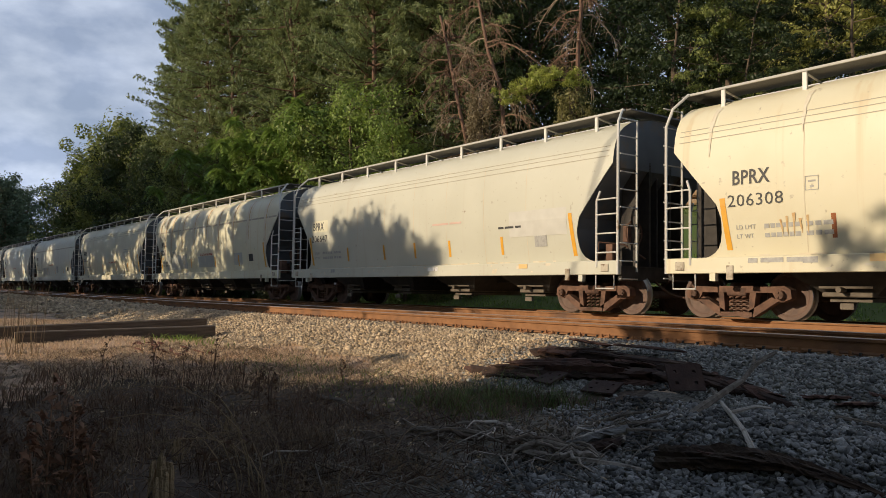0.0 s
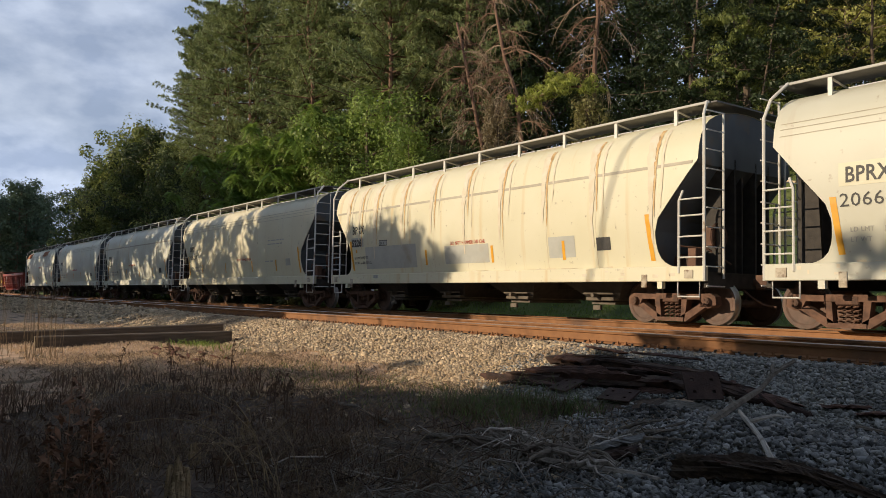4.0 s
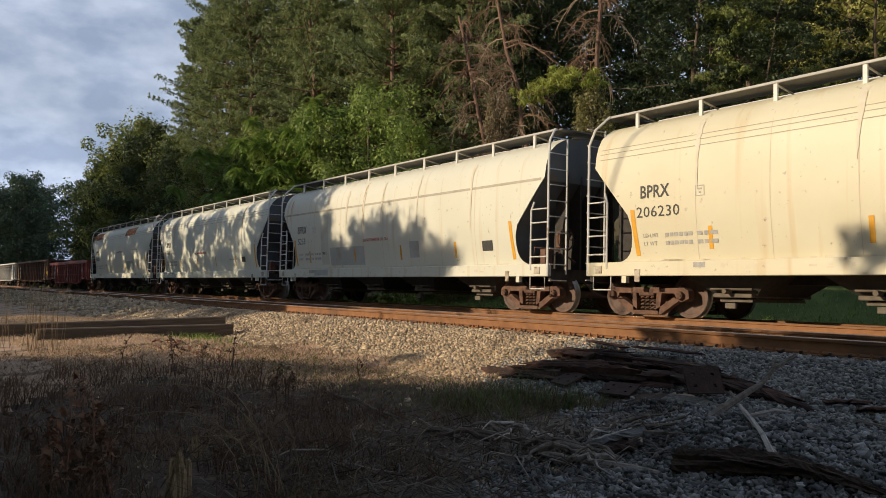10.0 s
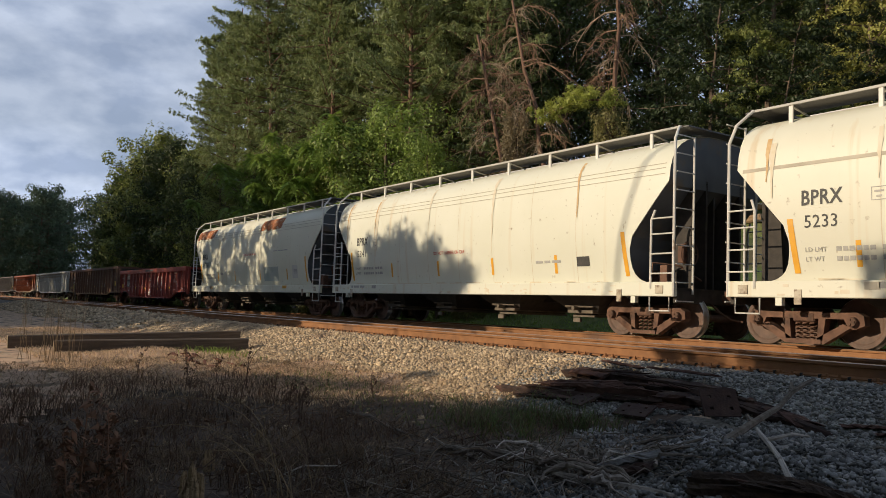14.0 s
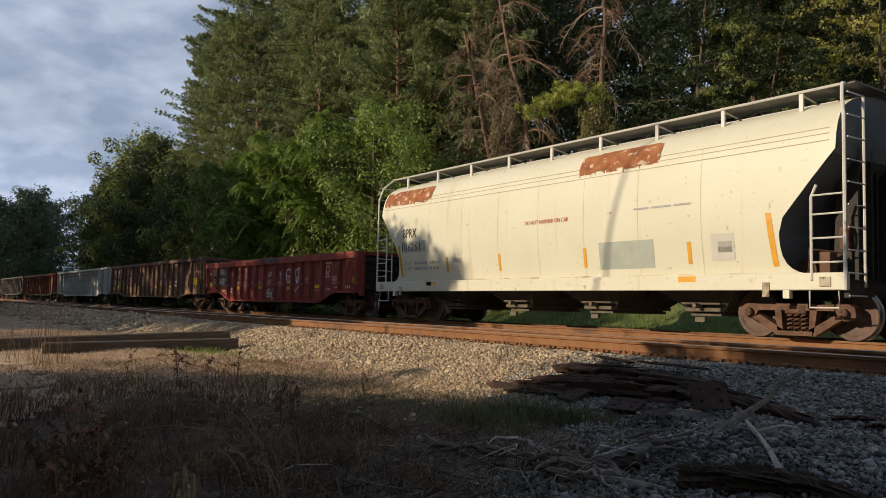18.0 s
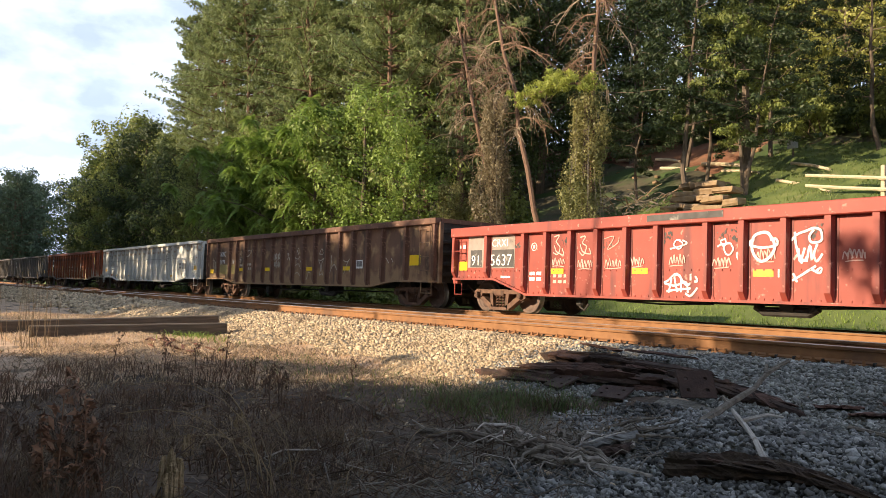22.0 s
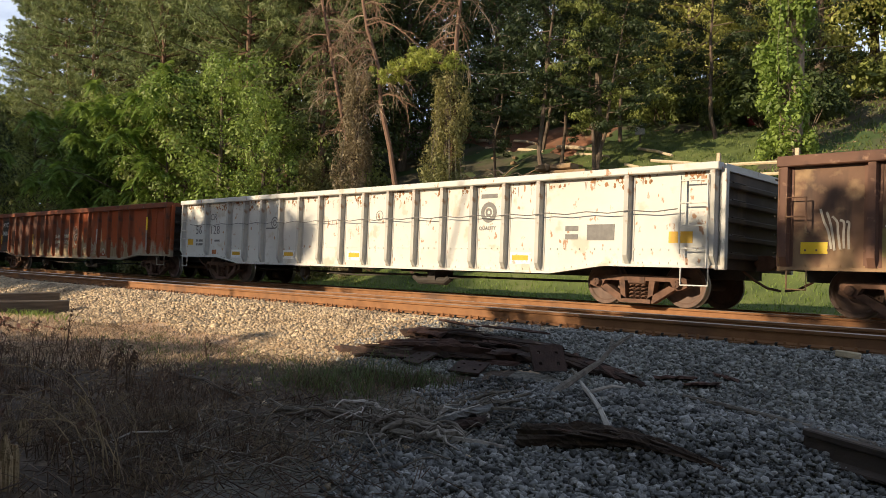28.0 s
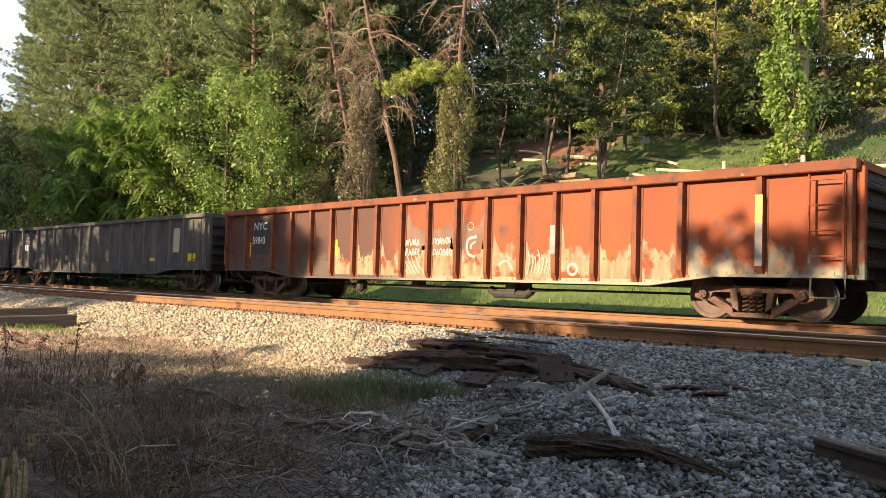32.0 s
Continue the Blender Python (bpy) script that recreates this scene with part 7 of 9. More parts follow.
def bright_bough():
    ob = thing("pine_bough", "bright green pine bough on a bare trunk", "branch", pose(-24.6, 23.4, 9.55))
    rs = np.random.RandomState(9)
    bx = rs.uniform(-2.3, 2.3, 70)
    pts = np.stack([bx, rs.uniform(-0.7, 0.7, 70), rs.normal(0, 0.2, 70) - 0.12 * np.abs(bx) ** 1.4], 1)
    v, f = leaves(pts, 0.42, 60, 0.28, rs, 0.12, up=0.5, flat=0.6, shell=0.2)
    arrays("needles", v, f, "needle_light", ob)
    sh = Shape()
    sh.tube([(2.2, 0.3, -0.4), (0.5, 0.1, -0.1), (-2.0, 0, -0.3)], 0.06, 6, 0.02)
    for p in pts[::3]:
        sh.tube([(p[0] * 0.8, 0.1, -0.1), tuple(p)], 0.015, 4, 0.006)
    part("limb", sh, "pine_bark", ob)
    big = thing("tall_tree", "thick sunlit trunk of a tall tree", "tree", pose(-12.0, 31.9, float(ground_z(-12, 31.9)) - 0.2))
    tk = Shape()
    tk.tube([(0, 0, 0), (0.05, 0, 4), (0.1, 0, 9), (0.0, 0, 20)], 0.42, 12, 0.25)
    part("trunk", tk, "pale_bark", big)
    for sx, z, e in ((0.3, 9.5, (2.4, 0.4, 11.5)), (-0.2, 10.5, (-2.2, -0.2, 12.6))):
        lb = Shape()
        lb.tube([(sx * 0.3, 0, z), tuple((a + b) / 2 for a, b in zip((sx, 0, z), e)), e], 0.14, 7, 0.05)
        part("limb", lb, "pale_bark", big)


bright_bough()


# ---- clearing on the slope ----
def clearing():
    rnd = random.Random(3)
    fence = thing("split_rail_fence", "pale split-rail timber fence on the slope", "fence", pose(0, 0, 0))
    posts = [(-16.6, 29.5), (-13.6, 29.0), (-10.5, 28.5), (-7.4, 28.0), (-4.3, 27.5)]
    for x, y in posts[1:]:
        z = float(ground_z(x, y))
        p = Shape().box(-0.07, 0.07, -0.07, 0.07, -0.3, 1.12, b=0.012)
        part("post", p, "cut_wood", fence).location = (x, y, z)
    for (xa, ya), (xb, yb) in zip(posts[:-1], posts[1:]):
        for h in (0.24, 0.64):
            za, zb = float(ground_z(xa, ya)) + h, float(ground_z(xb, yb)) + h
            r = Shape()
            m = ((xa + xb) / 2, (ya + yb) / 2 - 0.09, (za + zb) / 2 + rnd.uniform(-0.03, 0.03))
            r.tube([(xa - 0.1, ya - 0.09, za), m, (xb + 0.1, yb - 0.09, zb)], 0.065, 6)
            part("rail_bar", r, "cut_wood", fence)
    # felled logs lying along the terrace
    for xa, ya, xb, yb, r in ((-27.4, 37.6, -23.4, 35.3, 0.12), (-38.5, 43.0, -35.0, 41.5, 0.13), (-33.0, 40.5, -30.0, 39.0, 0.10), (-24.6, 35.4, -21.9, 34.4, 0.09), (-30.6, 38.0, -27.9, 36.9, 0.1), (-35.0, 40.0, -31.4, 38.2, 0.09), (-20.6, 35.0, -17.9, 33.4, 0.08), (-19.5, 32.0, -16.4, 30.6, 0.07)):
        ob = thing("felled_log", "pale peeled log lying on the terrace", "log", group="felled logs")
        za, zb = float(ground_z(xa, ya)) + r * 0.8, float(ground_z(xb, yb)) + r * 0.8
        sh = Shape()
        sh.tube([(xa, ya, za), ((xa + xb) / 2 + 0.1, (ya + yb) / 2, (za + zb) / 2 + 0.03), (xb, yb, zb)], r, 8, r * 0.8)
        part("stem", sh, "cut_wood", ob)
    # stacked sandstone blocks and loose stones
    def block(x, y, z, w, d, h, turn):
        ob = thing("rock", "pale sandstone block on the slope", "rock", pose(x, y, float(ground_z(x, y)) + z, *turn), group="sandstone blocks")
        sh = Shape().box(-w, w, -d, d, -h, h, b=h * 0.45)
        sh.v = [(p[0] + rnd.uniform(-0.1, 0.1) * w, p[1] + rnd.uniform(-0.12, 0.12) * d, p[2] + rnd.uniform(-0.16, 0.16) * h) for p in sh.v]
        part("stone", sh, "sandstone", ob)

    for j in range(5):
        x = -22.9 + rnd.uniform(-0.2, 0.3) + 0.12 * j
        while x < -19.7 - 0.3 * j:
            w = rnd.uniform(0.32, 0.8)
            block(x + w, 28.75 + 0.16 * j + rnd.uniform(-0.08, 0.08), 0.08 + 0.20 * j, w, 0.34, rnd.uniform(0.11, 0.145), (rnd.uniform(-4, 4), rnd.uniform(-4, 4), rnd.uniform(-12, 8)))
            x += 2 * w + rnd.uniform(0.0, 0.1)
    for k in range(22):
        q = rnd.uniform(0.10, 0.22)
        block(rnd.uniform(-40, -15), rnd.uniform(33, 44), 0.1, q, q * 0.7, q * 0.45, (rnd.uniform(-10, 10), rnd.uniform(-10, 10), rnd.uniform(0, 180)))
    # brush heap of grubbed roots
    ob = thing("brush_heap", "heap of grubbed roots and brushwood", "brush heap", pose(-25.0, 29.3, float(ground_z(-25.0, 29.3))))
    for k in range(110):
        x, y, z = rnd.uniform(-2.6, 2.0), rnd.uniform(-0.7, 0.7), rnd.uniform(0.0, 1.0)
        a, e = rnd.uniform(0, 6.28), rnd.uniform(-0.4, 0.6)
        l = rnd.uniform(0.4, 1.1)
        sh = Shape()
        sh.tube([(x, y, z), (x + l * 0.5 * math.cos(a), y + l * 0.5 * math.sin(a), z + l * 0.5 * e + 0.1), (x + l * math.cos(a), y + l * math.sin(a), z + l * e)], rnd.uniform(0.02, 0.05), 5, 0.01)
        part("root", sh, "dead_wood" if k % 3 else "litter_wood", ob)
    sg = thing("notice_board", "small grey board on a short stake", "sign", pose(-21.4, 36.5, float(ground_z(-21.4, 36.5))))
    part("stake", Shape().box(-0.03, 0.03, -0.03, 0.03, -0.2, 0.6), "timber", sg)
    part("board", Shape().box(-0.28, 0.28, -0.055, -0.035, 0.35, 0.85, b=0.008), "grey_paint", sg)
    tent = thing("red_shelter", "small dark red shelter beyond the lawn", "shelter", pose(-17.0, 39.4, float(ground_z(-17.0, 39.4))) @ Matrix.Scale(0.7, 4))
    sh = Shape()
    sh.add([(-1, -0.6, 0), (1, -0.6, 0), (1, 0.6, 0), (-1, 0.6, 0), (0, -0.6, 0.9), (0, 0.6, 0.9)], [(0, 1, 4), (2, 3, 5), (1, 2, 5, 4), (3, 0, 4, 5), (0, 3, 2, 1)])
    part("cover", sh, "red_cloth", tent)


M["sandstone"] = material("sandstone", (0.21, 0.135, 0.07), (0.33, 0.22, 0.12), 3, 0.9, bump=0.5, bump_scale=15, c3=(0.28, 0.2, 0.13), c3_scale=2)
M["litter_wood"] = material("brown_brushwood", (0.19, 0.12, 0.07), (0.28, 0.19, 0.12), 6, 0.9)
M["red_cloth"] = material("red_cloth", (0.30, 0.02, 0.035), (0.38, 0.04, 0.05), 4, 0.7)
clearing()


# ---- trees behind the viewer, whose shade falls on the line ----
def shade_trees():
    rs = random.Random(5)
    g = "trees behind the viewer"
    for x, y, s in ((-34.0, -8, 1.02), (-37.5, -9, 1.12), (-41, -8, 1.05), (-45, -9, 1.15), (-49, -8, 1.1), (-53, -9, 1.45), (-57, -8, 1.7), (-60, -9, 1.75), (-63, -9, 1.8), (-66, -8, 1.85), (-69, -9, 1.95), (-73, -8, 1.9), (-77, -9, 2.0), (-81, -8, 1.95), (-85, -9, 2.0), (-89, -8, 1.95), (-93, -9, 1.95), (-98, -9, 1.9), (-103, -9, 1.8)):
        tree("shade", rs.randrange(4), x, y, s, "leaf_mid", "bark", "roadside broadleaf tree in leaf", rot=rs.uniform(0, 360), group=g)
    hedge = [(x, 3.2) for x in np.arange(-92, -35.5, 2.7)] + [(x, 3.15) for x in np.arange(-8.6, 8, 1.6)] + [(-18.4, 1.3), (-17.2, 1.5), (-16.4, 1.65), (-15.4, 1.8), (-14.4, 2.05), (-13.5, 2.25)] + [(x, 0.95) for x in np.arange(-31, -18.5, 1.8)] + [(x, 2.9) for x in np.arange(-8.2, 16, 1.9)]
    for x, s in ((-36.5, 1.2), (-35.6, 1.1), (-34.6, 1.05), (-33.4, 1.08), (-32.2, 1.0), (-35.0, 1.28), (-34.0, 1.16), (-31.4, 1.0), (-30.2, 0.97), (-29.0, 0.97), (-28.5, 1.05), (-27.8, 1.05), (-26.9, 0.96), (-33.6, 0.92), (-32.6, 0.93), (-31.1, 0.94), (-29.5, 0.96)):
        tree("cap", rs.randrange(2), x, -8.2, s, "leaf_mid", "bark", "young tree with a high crown", rot=rs.uniform(0, 360), group=g)
    for x, s in hedge:
        tree("hedge", rs.randrange(3), float(x), -8 + rs.uniform(-0.3, 0.3), s * rs.uniform(0.96, 1.04), "leaf_mid", "bark", "dense tall hedge shrub in leaf", "shrub", "shrub", rs.uniform(0, 360), group="hedge behind the viewer")
    for x, s, zs in ((-12.85, 0.8, 2.5), (-12.15, 0.95, 2.9), (-11.6, 1.0, 3.0), (-11.0, 1.1, 3.1), (-10.2, 1.15, 3.0), (-9.4, 1.2, 3.0), (-10.6, 1.1, 3.0), (-11.3, 1.2, 2.9), (-9.9, 1.25, 3.0), (-9.0, 1.3, 3.1), (-8.2, 1.3, 3.1), (-7.4, 1.3, 3.1), (-10.5, 1.25, 3.0), (-8.6, 1.3, 3.1)):
        tree("hedge", rs.randrange(3), x, -8 + rs.uniform(-0.3, 0.3), s, "leaf_mid", "bark", "tall narrow hedge shrub in leaf", "shrub", "shrub", rs.uniform(0, 360), zs, group="hedge behind the viewer")
    tree("sapling", 1, -27.6, -8.4, 1.22, "leaf_mid", "bark", "slender young tree in leaf", rot=10, group=g)
    tree("sapling", 2, -11.9, -8.2, 1.24, "leaf_mid", "bark", "slender young tree in leaf", rot=60, group=g)
    tree("sapling", 0, -9.5, -8.6, 1.28, "leaf_mid", "bark", "slender young tree in leaf", rot=160, group=g)
    for x in (-8, -3, 3, 9):
        tree("shade", 1, x, -9.5, 1.15, "leaf_mid", "bark", "roadside broadleaf tree in leaf", rot=x * 30, group=g)
    ob = thing("leaning_sapling", "bare leaning dead sapling behind the hedge", "tree", pose(-22.3, -8.0, float(ground_z(-22.3, -8.0))), group=g)
    sh = Shape()
    sh.tube([(0, 0, -0.2), (1.2, 0, 4.5), (2.9, 0, 10.5), (3.7, 0, 13.0), (4.1, 0, 14.6)], 0.055, 7, 0.025)
    part("trunk", sh, "dead_wood", ob)
    # tall trees with high crowns, added out of view to cut skylight
    for k, (x, y) in enumerate(((-6, -14.0), (1, -15), (8, -13))):
        tree("canopy", k % 2, x, y, 1.0, "leaf_mid", "bark", "unseen tall tree added with a high crown", rot=k * 70, group=g)


shade_trees()


# ---- ballast and foreground ----
def stones(name, xs, ys, size, mat, seed, label, lift=0.25, fine=False):
    rs = np.random.RandomState(seed)
    n = len(xs)
    if fine:
        t = (1 + 5 ** 0.5) / 2
        base = np.array([(-1, t, 0), (1, t, 0), (-1, -t, 0), (1, -t, 0), (0, -1, t), (0, 1, t), (0, -1, -t), (0, 1, -t), (t, 0, -1), (t, 0, 1), (-t, 0, -1), (-t, 0, 1)]) / 1.9
        faces = np.array([(0, 11, 5), (0, 5, 1), (0, 1, 7), (0, 7, 10), (0, 10, 11), (1, 5, 9), (5, 11, 4), (11, 10, 2), (10, 7, 6), (7, 1, 8), (3, 9, 4), (3, 4, 2), (3, 2, 6), (3, 6, 8), (3, 8, 9), (4, 9, 5), (2, 4, 11), (6, 2, 10), (8, 6, 7), (9, 8, 1)])
    else:
        base = np.array([(x, y, z) for x in (-1, 1) for y in (-1, 1) for z in (-1, 1)]) * 0.62
        faces = np.array([(0, 1, 3, 2), (4, 6, 7, 5), (0, 4, 5, 1), (2, 3, 7, 6), (0, 2, 6, 4), (1, 5, 7, 3)])
    k = len(base)
    p = base[None] * rs.uniform(0.45, 1.35, (n, k, 1)) + rs.normal(0, 0.16, (n, k, 3))
    p *= rs.uniform(0.6, 1.2, (n, 1, 3)) * (np.broadcast_to(size, (n,)) * rs.choice([0.5, 0.7, 0.85, 1.0, 1.25], n))[:, None, None]
    q = rs.normal(0, 1, (n, 4))
    q /= np.linalg.norm(q, axis=1)[:, None]
    w, x, y, z = q.T
    R = np.stack([1 - 2 * (y * y + z * z), 2 * (x * y - z * w), 2 * (x * z + y * w), 2 * (x * y + z * w), 1 - 2 * (x * x + z * z), 2 * (y * z - x * w), 2 * (x * z - y * w), 2 * (y * z + x * w), 1 - 2 * (x * x + y * y)], 1).reshape(n, 3, 3)
    p = np.einsum("nij,nkj->nki", R, p)
    p[:, :, 2] *= 0.8
    c = np.stack([xs, ys, ground_z(xs, ys) + lift * np.broadcast_to(size, (n,)) * rs.uniform(0.2, 1.6, n)], 1)
    v = (p + c[:, None]).reshape(-1, 3)
    f = (faces[None] + (np.arange(n) * k)[:, None, None]).reshape(-1, faces.shape[1])
    return tagged(arrays(name, v, f, mat), label, "gravel", kind="stuff")


def scatter(x0, x1, y0, y1, step, seed):
    rs = np.random.RandomState(seed)
    X, Y = np.meshgrid(np.arange(x0, x1, step), np.arange(y0, y1, step))
    return X.ravel() + rs.uniform(-0.6, 0.6, X.size) * step, Y.ravel() + rs.uniform(-0.6, 0.6, X.size) * step


def toe(x):
    return 6.35 + 0.3 * np.sin(x * 0.9) + 0.2 * np.sin(x * 2.3 + 1)


def lay_ballast():
    x, y = scatter(-11.5, 0.6, 5.6, 8.62, 0.033, 1)
    k = y > toe(x)
    x, y = x[k], y[k]
    # shaded copy to the right, sunlit copy to the left
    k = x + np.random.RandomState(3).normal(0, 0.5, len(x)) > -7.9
    stones("ballast", x[~k], y[~k], 0.030, "ballast", 2, "sunlit tan crushed stone ballast along the track")
    stones("ballast", x[k], y[k], 0.029, "ballast_shaded", 2, "grey crushed stone ballast along the track")
    x, y = scatter(-27, -11.5, 5.6, 8.62, 0.048, 3)
    k = y > toe(x)
    stones("ballast", x[k], y[k], 0.040, "ballast", 4, "grey crushed stone ballast along the track")
    x, y = scatter(-70, -27, 5.6, 8.62, 0.14, 5)
    k = y > toe(x)
    stones("ballast", x[k], y[k], 0.10, "ballast", 6, "grey crushed stone ballast along the track")
    x, y = scatter(-30, 3, 8.9, 16.4, 0.13, 9)
    k = (abs(y - 8.75) > 0.1) & (abs(y - 10.25) > 0.1) & (abs(y - 13.57) > 0.1)
    stones("ballast", x[k], y[k], 0.07, "ballast", 10, "grey crushed stone ballast between the tracks", lift=0.05)
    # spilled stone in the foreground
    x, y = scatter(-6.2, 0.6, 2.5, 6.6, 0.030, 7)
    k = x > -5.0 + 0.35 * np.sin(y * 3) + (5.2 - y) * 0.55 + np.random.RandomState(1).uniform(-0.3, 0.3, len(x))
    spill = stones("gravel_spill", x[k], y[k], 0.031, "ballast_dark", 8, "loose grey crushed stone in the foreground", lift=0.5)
    rs = random.Random(77)
    kinds = []
    for _ in range(9):
        bm = bmesh.new()
        bmesh.ops.create_icosphere(bm, subdivisions=1, radius=1.0)
        for v in bm.verts:
            v.co = Vector((v.co.x * rs.uniform(0.75, 1.15), v.co.y * rs.uniform(0.6, 0.95), v.co.z * rs.uniform(0.45, 0.8)))
        me = bpy.data.meshes.new("stone")
        bm.to_mesh(me)
        bm.free()
        kinds.append(me)
    for i in range(300):
        sx, sy = rs.uniform(-4.7, -1.0), rs.uniform(3.3, 6.2)
        if sx < -4.3 + (5.2 - sy) * 0.5:
            sx += 1.2
        st = part("stone", kinds[i % 9], "stone_grey", spill)
        r = rs.choice([0.02, 0.024, 0.028, 0.036])
        st.matrix_basis = pose(sx, sy, float(ground_z(sx, sy)) + 0.022 + 0.3 * r, rs.uniform(-40, 40), rs.uniform(-40, 40), rs.uniform(0, 360)) @ Matrix.Scale(r, 4)
    x, y = scatter(-15, -3, 1.0, 6.5, 0.5, 12)
    stones("loose_stones", x, y, 0.035, "ballast", 13, "scattered small stones on bare soil")


lay_ballast()


def blades(name, x, y, height, width, lean, mat, seed, label, category="grass", z=None):
    """Thin bent blades standing at the places given."""
    rs = np.random.RandomState(seed)
    n = len(x)
    h = height * rs.uniform(0.5, 1.25, n)
    a = rs.uniform(0, 2 * math.pi, n)
    d = np.stack([np.cos(a), np.sin(a)], 1) * (lean * h * rs.uniform(0.3, 1.5, n))[:, None]
    s = rs.uniform(0, 2 * math.pi, n)
    w = np.stack([np.cos(s), np.sin(s), np.zeros(n)], 1) * (width * rs.uniform(0.6, 1.3, n))[:, None] / 2
    b = np.stack([x, y, (ground_z(x, y) if z is None else z) - 0.01], 1)
    m = b + np.concatenate([d * 0.3, (h * 0.62)[:, None]], 1)
    t = b + np.concatenate([d, (h * np.sqrt(np.maximum(0.05, 1 - (lean * 0.6) ** 2)))[:, None]], 1)
    v = np.stack([b - w, b + w, m + w * 0.8, m - w * 0.8, t + w * 0.15, t - w * 0.15], 1).reshape(-1, 3)
    k = np.arange(n)[:, None] * 6
    f = np.concatenate([k + np.array([[0, 1, 2, 3]]), k + np.array([[3, 2, 4, 5]])], 0)
    return tagged(arrays(name, v, f, mat), label, category, kind="stuff")


def vegetation():
    rs = np.random.RandomState(20)
    # grass strip and bank beyond the train
    n = 26000
    x, y = rs.uniform(-40, 3, n), rs.uniform(17.6, 25.5, n)
    blades("grass", x, y, 0.13, 0.022, 0.6, "grass", 21, "bright green grass on the verge")
    n = 9000
    x, y = rs.uniform(-24, -13.5, n), rs.uniform(27, 39.5, n)
    blades("lawn_grass", x, y, 0.10, 0.03, 0.5, "grass_shade", 22, "short green grass on the slope")
    n = 9000
    x, y = rs.uniform(-13.5, 2, n), rs.uniform(26, 46, n)
    blades("leaf_litter", x, y, 0.10, 0.06, 1.6, "litter", 33, "brown leaf litter under the trees", "litter")
    n = 7000
    x, y = rs.uniform(-14.5, 2, n), rs.uniform(26, 46, n)
    blades("slope_weeds", x, y, 0.22, 0.05, 0.7, "grass_shade", 34, "low green weeds on the slope", "weeds")
    # weedy clumps close behind the line
    n = 5000
    cx = rs.uniform(-34, 0, 60)
    i = rs.randint(0, 60, n)
    x, y = cx[i] + rs.normal(0, 0.5, n), 17.6 + rs.uniform(0, 0.9, n)
    blades("verge_weeds", x, y, 0.5, 0.05, 0.5, "grass", 23, "leafy green weeds beside the track")
    # dry litter over the foreground soil
    n = 11000
    x, y = rs.uniform(-15, -3.6, n), rs.uniform(0.4, 6.5, n)
    k = (x < -4.4 - (5.2 - y) * -0.2) & (y < toe(x) + 0.2)
    blades("dry_litter", x[k], y[k], 0.10, 0.012, 2.2, "straw", 24, "dry leaf and grass litter on the soil", "litter")
    n = 34000
    x, y = rs.uniform(-28, -7.5, n), rs.uniform(2.2, 6.7, n)
    k = (x < -9.6 + 0.9 * np.sin(y * 1.7)) | (y > 5.5)
    x, y = x[k], y[k]
    blades("dry_grass", x, y, 0.075, 0.015, 0.9, "dry_grass", 25, "flattened dry tan grass by the ballast")
    n = 4200
    i = rs.randint(0, 40, n)
    cx, cy = rs.uniform(-7.6, -4.5, 40), rs.uniform(1.0, 3.4, 40)
    x, y = cx[i] + rs.normal(0, 0.16, n), cy[i] + rs.normal(0, 0.14, n)
    blades("dry_straw", x, y, 0.20, 0.006, 1.3, "straw", 35, "clumps of fine dry straw among weeds", "grass")
    n = 9000
    x, y = rs.uniform(-12, -4.7, n), 0.8 + 3.7 * rs.uniform(0, 1, n) ** 1.5
    k = np.sin(x * 2.1 + 1.0) * np.sin(y * 2.9) + 0.5 * np.sin(x * 5.3 + y * 3.1) > -0.15
    x, y = x[k], y[k]
    blades("dead_stalks", x, y, 0.20, 0.008, 0.6, "dead_weed", 26, "standing dark dead weed stalks", "weeds")
    # green tuft
    i = rs.randint(0, 26, 1500)
    cx, cy = rs.uniform(-7.1, -5.8, 26), rs.uniform(5.0, 6.1, 26)
    x, y = cx[i] + rs.normal(0, 0.16, 1500), cy[i] + rs.normal(0, 0.14, 1500)
    blades("green_grass_tuft", x[:850], y[:850], 0.22, 0.007, 1.0, "tuft_green", 27, "dull green grass tuft beside the debris")
    blades("green_grass_tuft", x[850:1000], y[850:1000], 0.42, 0.006, 0.9, "tuft_green", 37, "tall thin green grass blades beside the debris")
    blades("dry_grass_tuft", x[1000:], y[1000:], 0.26, 0.006, 1.2, "dead_weed", 38, "brown dry blades in the grass tuft")
    n = 900
    x, y = rs.uniform(-12, -6, n), rs.uniform(4.6, 6.2, n)
    blades("sparse_grass", x, y, 0.10, 0.010, 0.8, "grass_shade", 28, "sparse low green grass on soil")
    n = 300
    x, y = -16.5 + rs.normal(0, 0.9, n), 5.6 + rs.normal(0, 0.3, n)
    blades("sparse_grass", x, y, 0.16, 0.02, 0.8, "grass", 29, "sparse low green grass on soil")


# grass copy with shade put into a darker green
M["grass_shade"] = leaf_material("shaded_low_grass", (0.115, 0.165, 0.036), (0.19, 0.235, 0.062))
M["tuft_green"] = leaf_material("tuft_green", (0.075, 0.115, 0.03), (0.15, 0.19, 0.055))
vegetation()


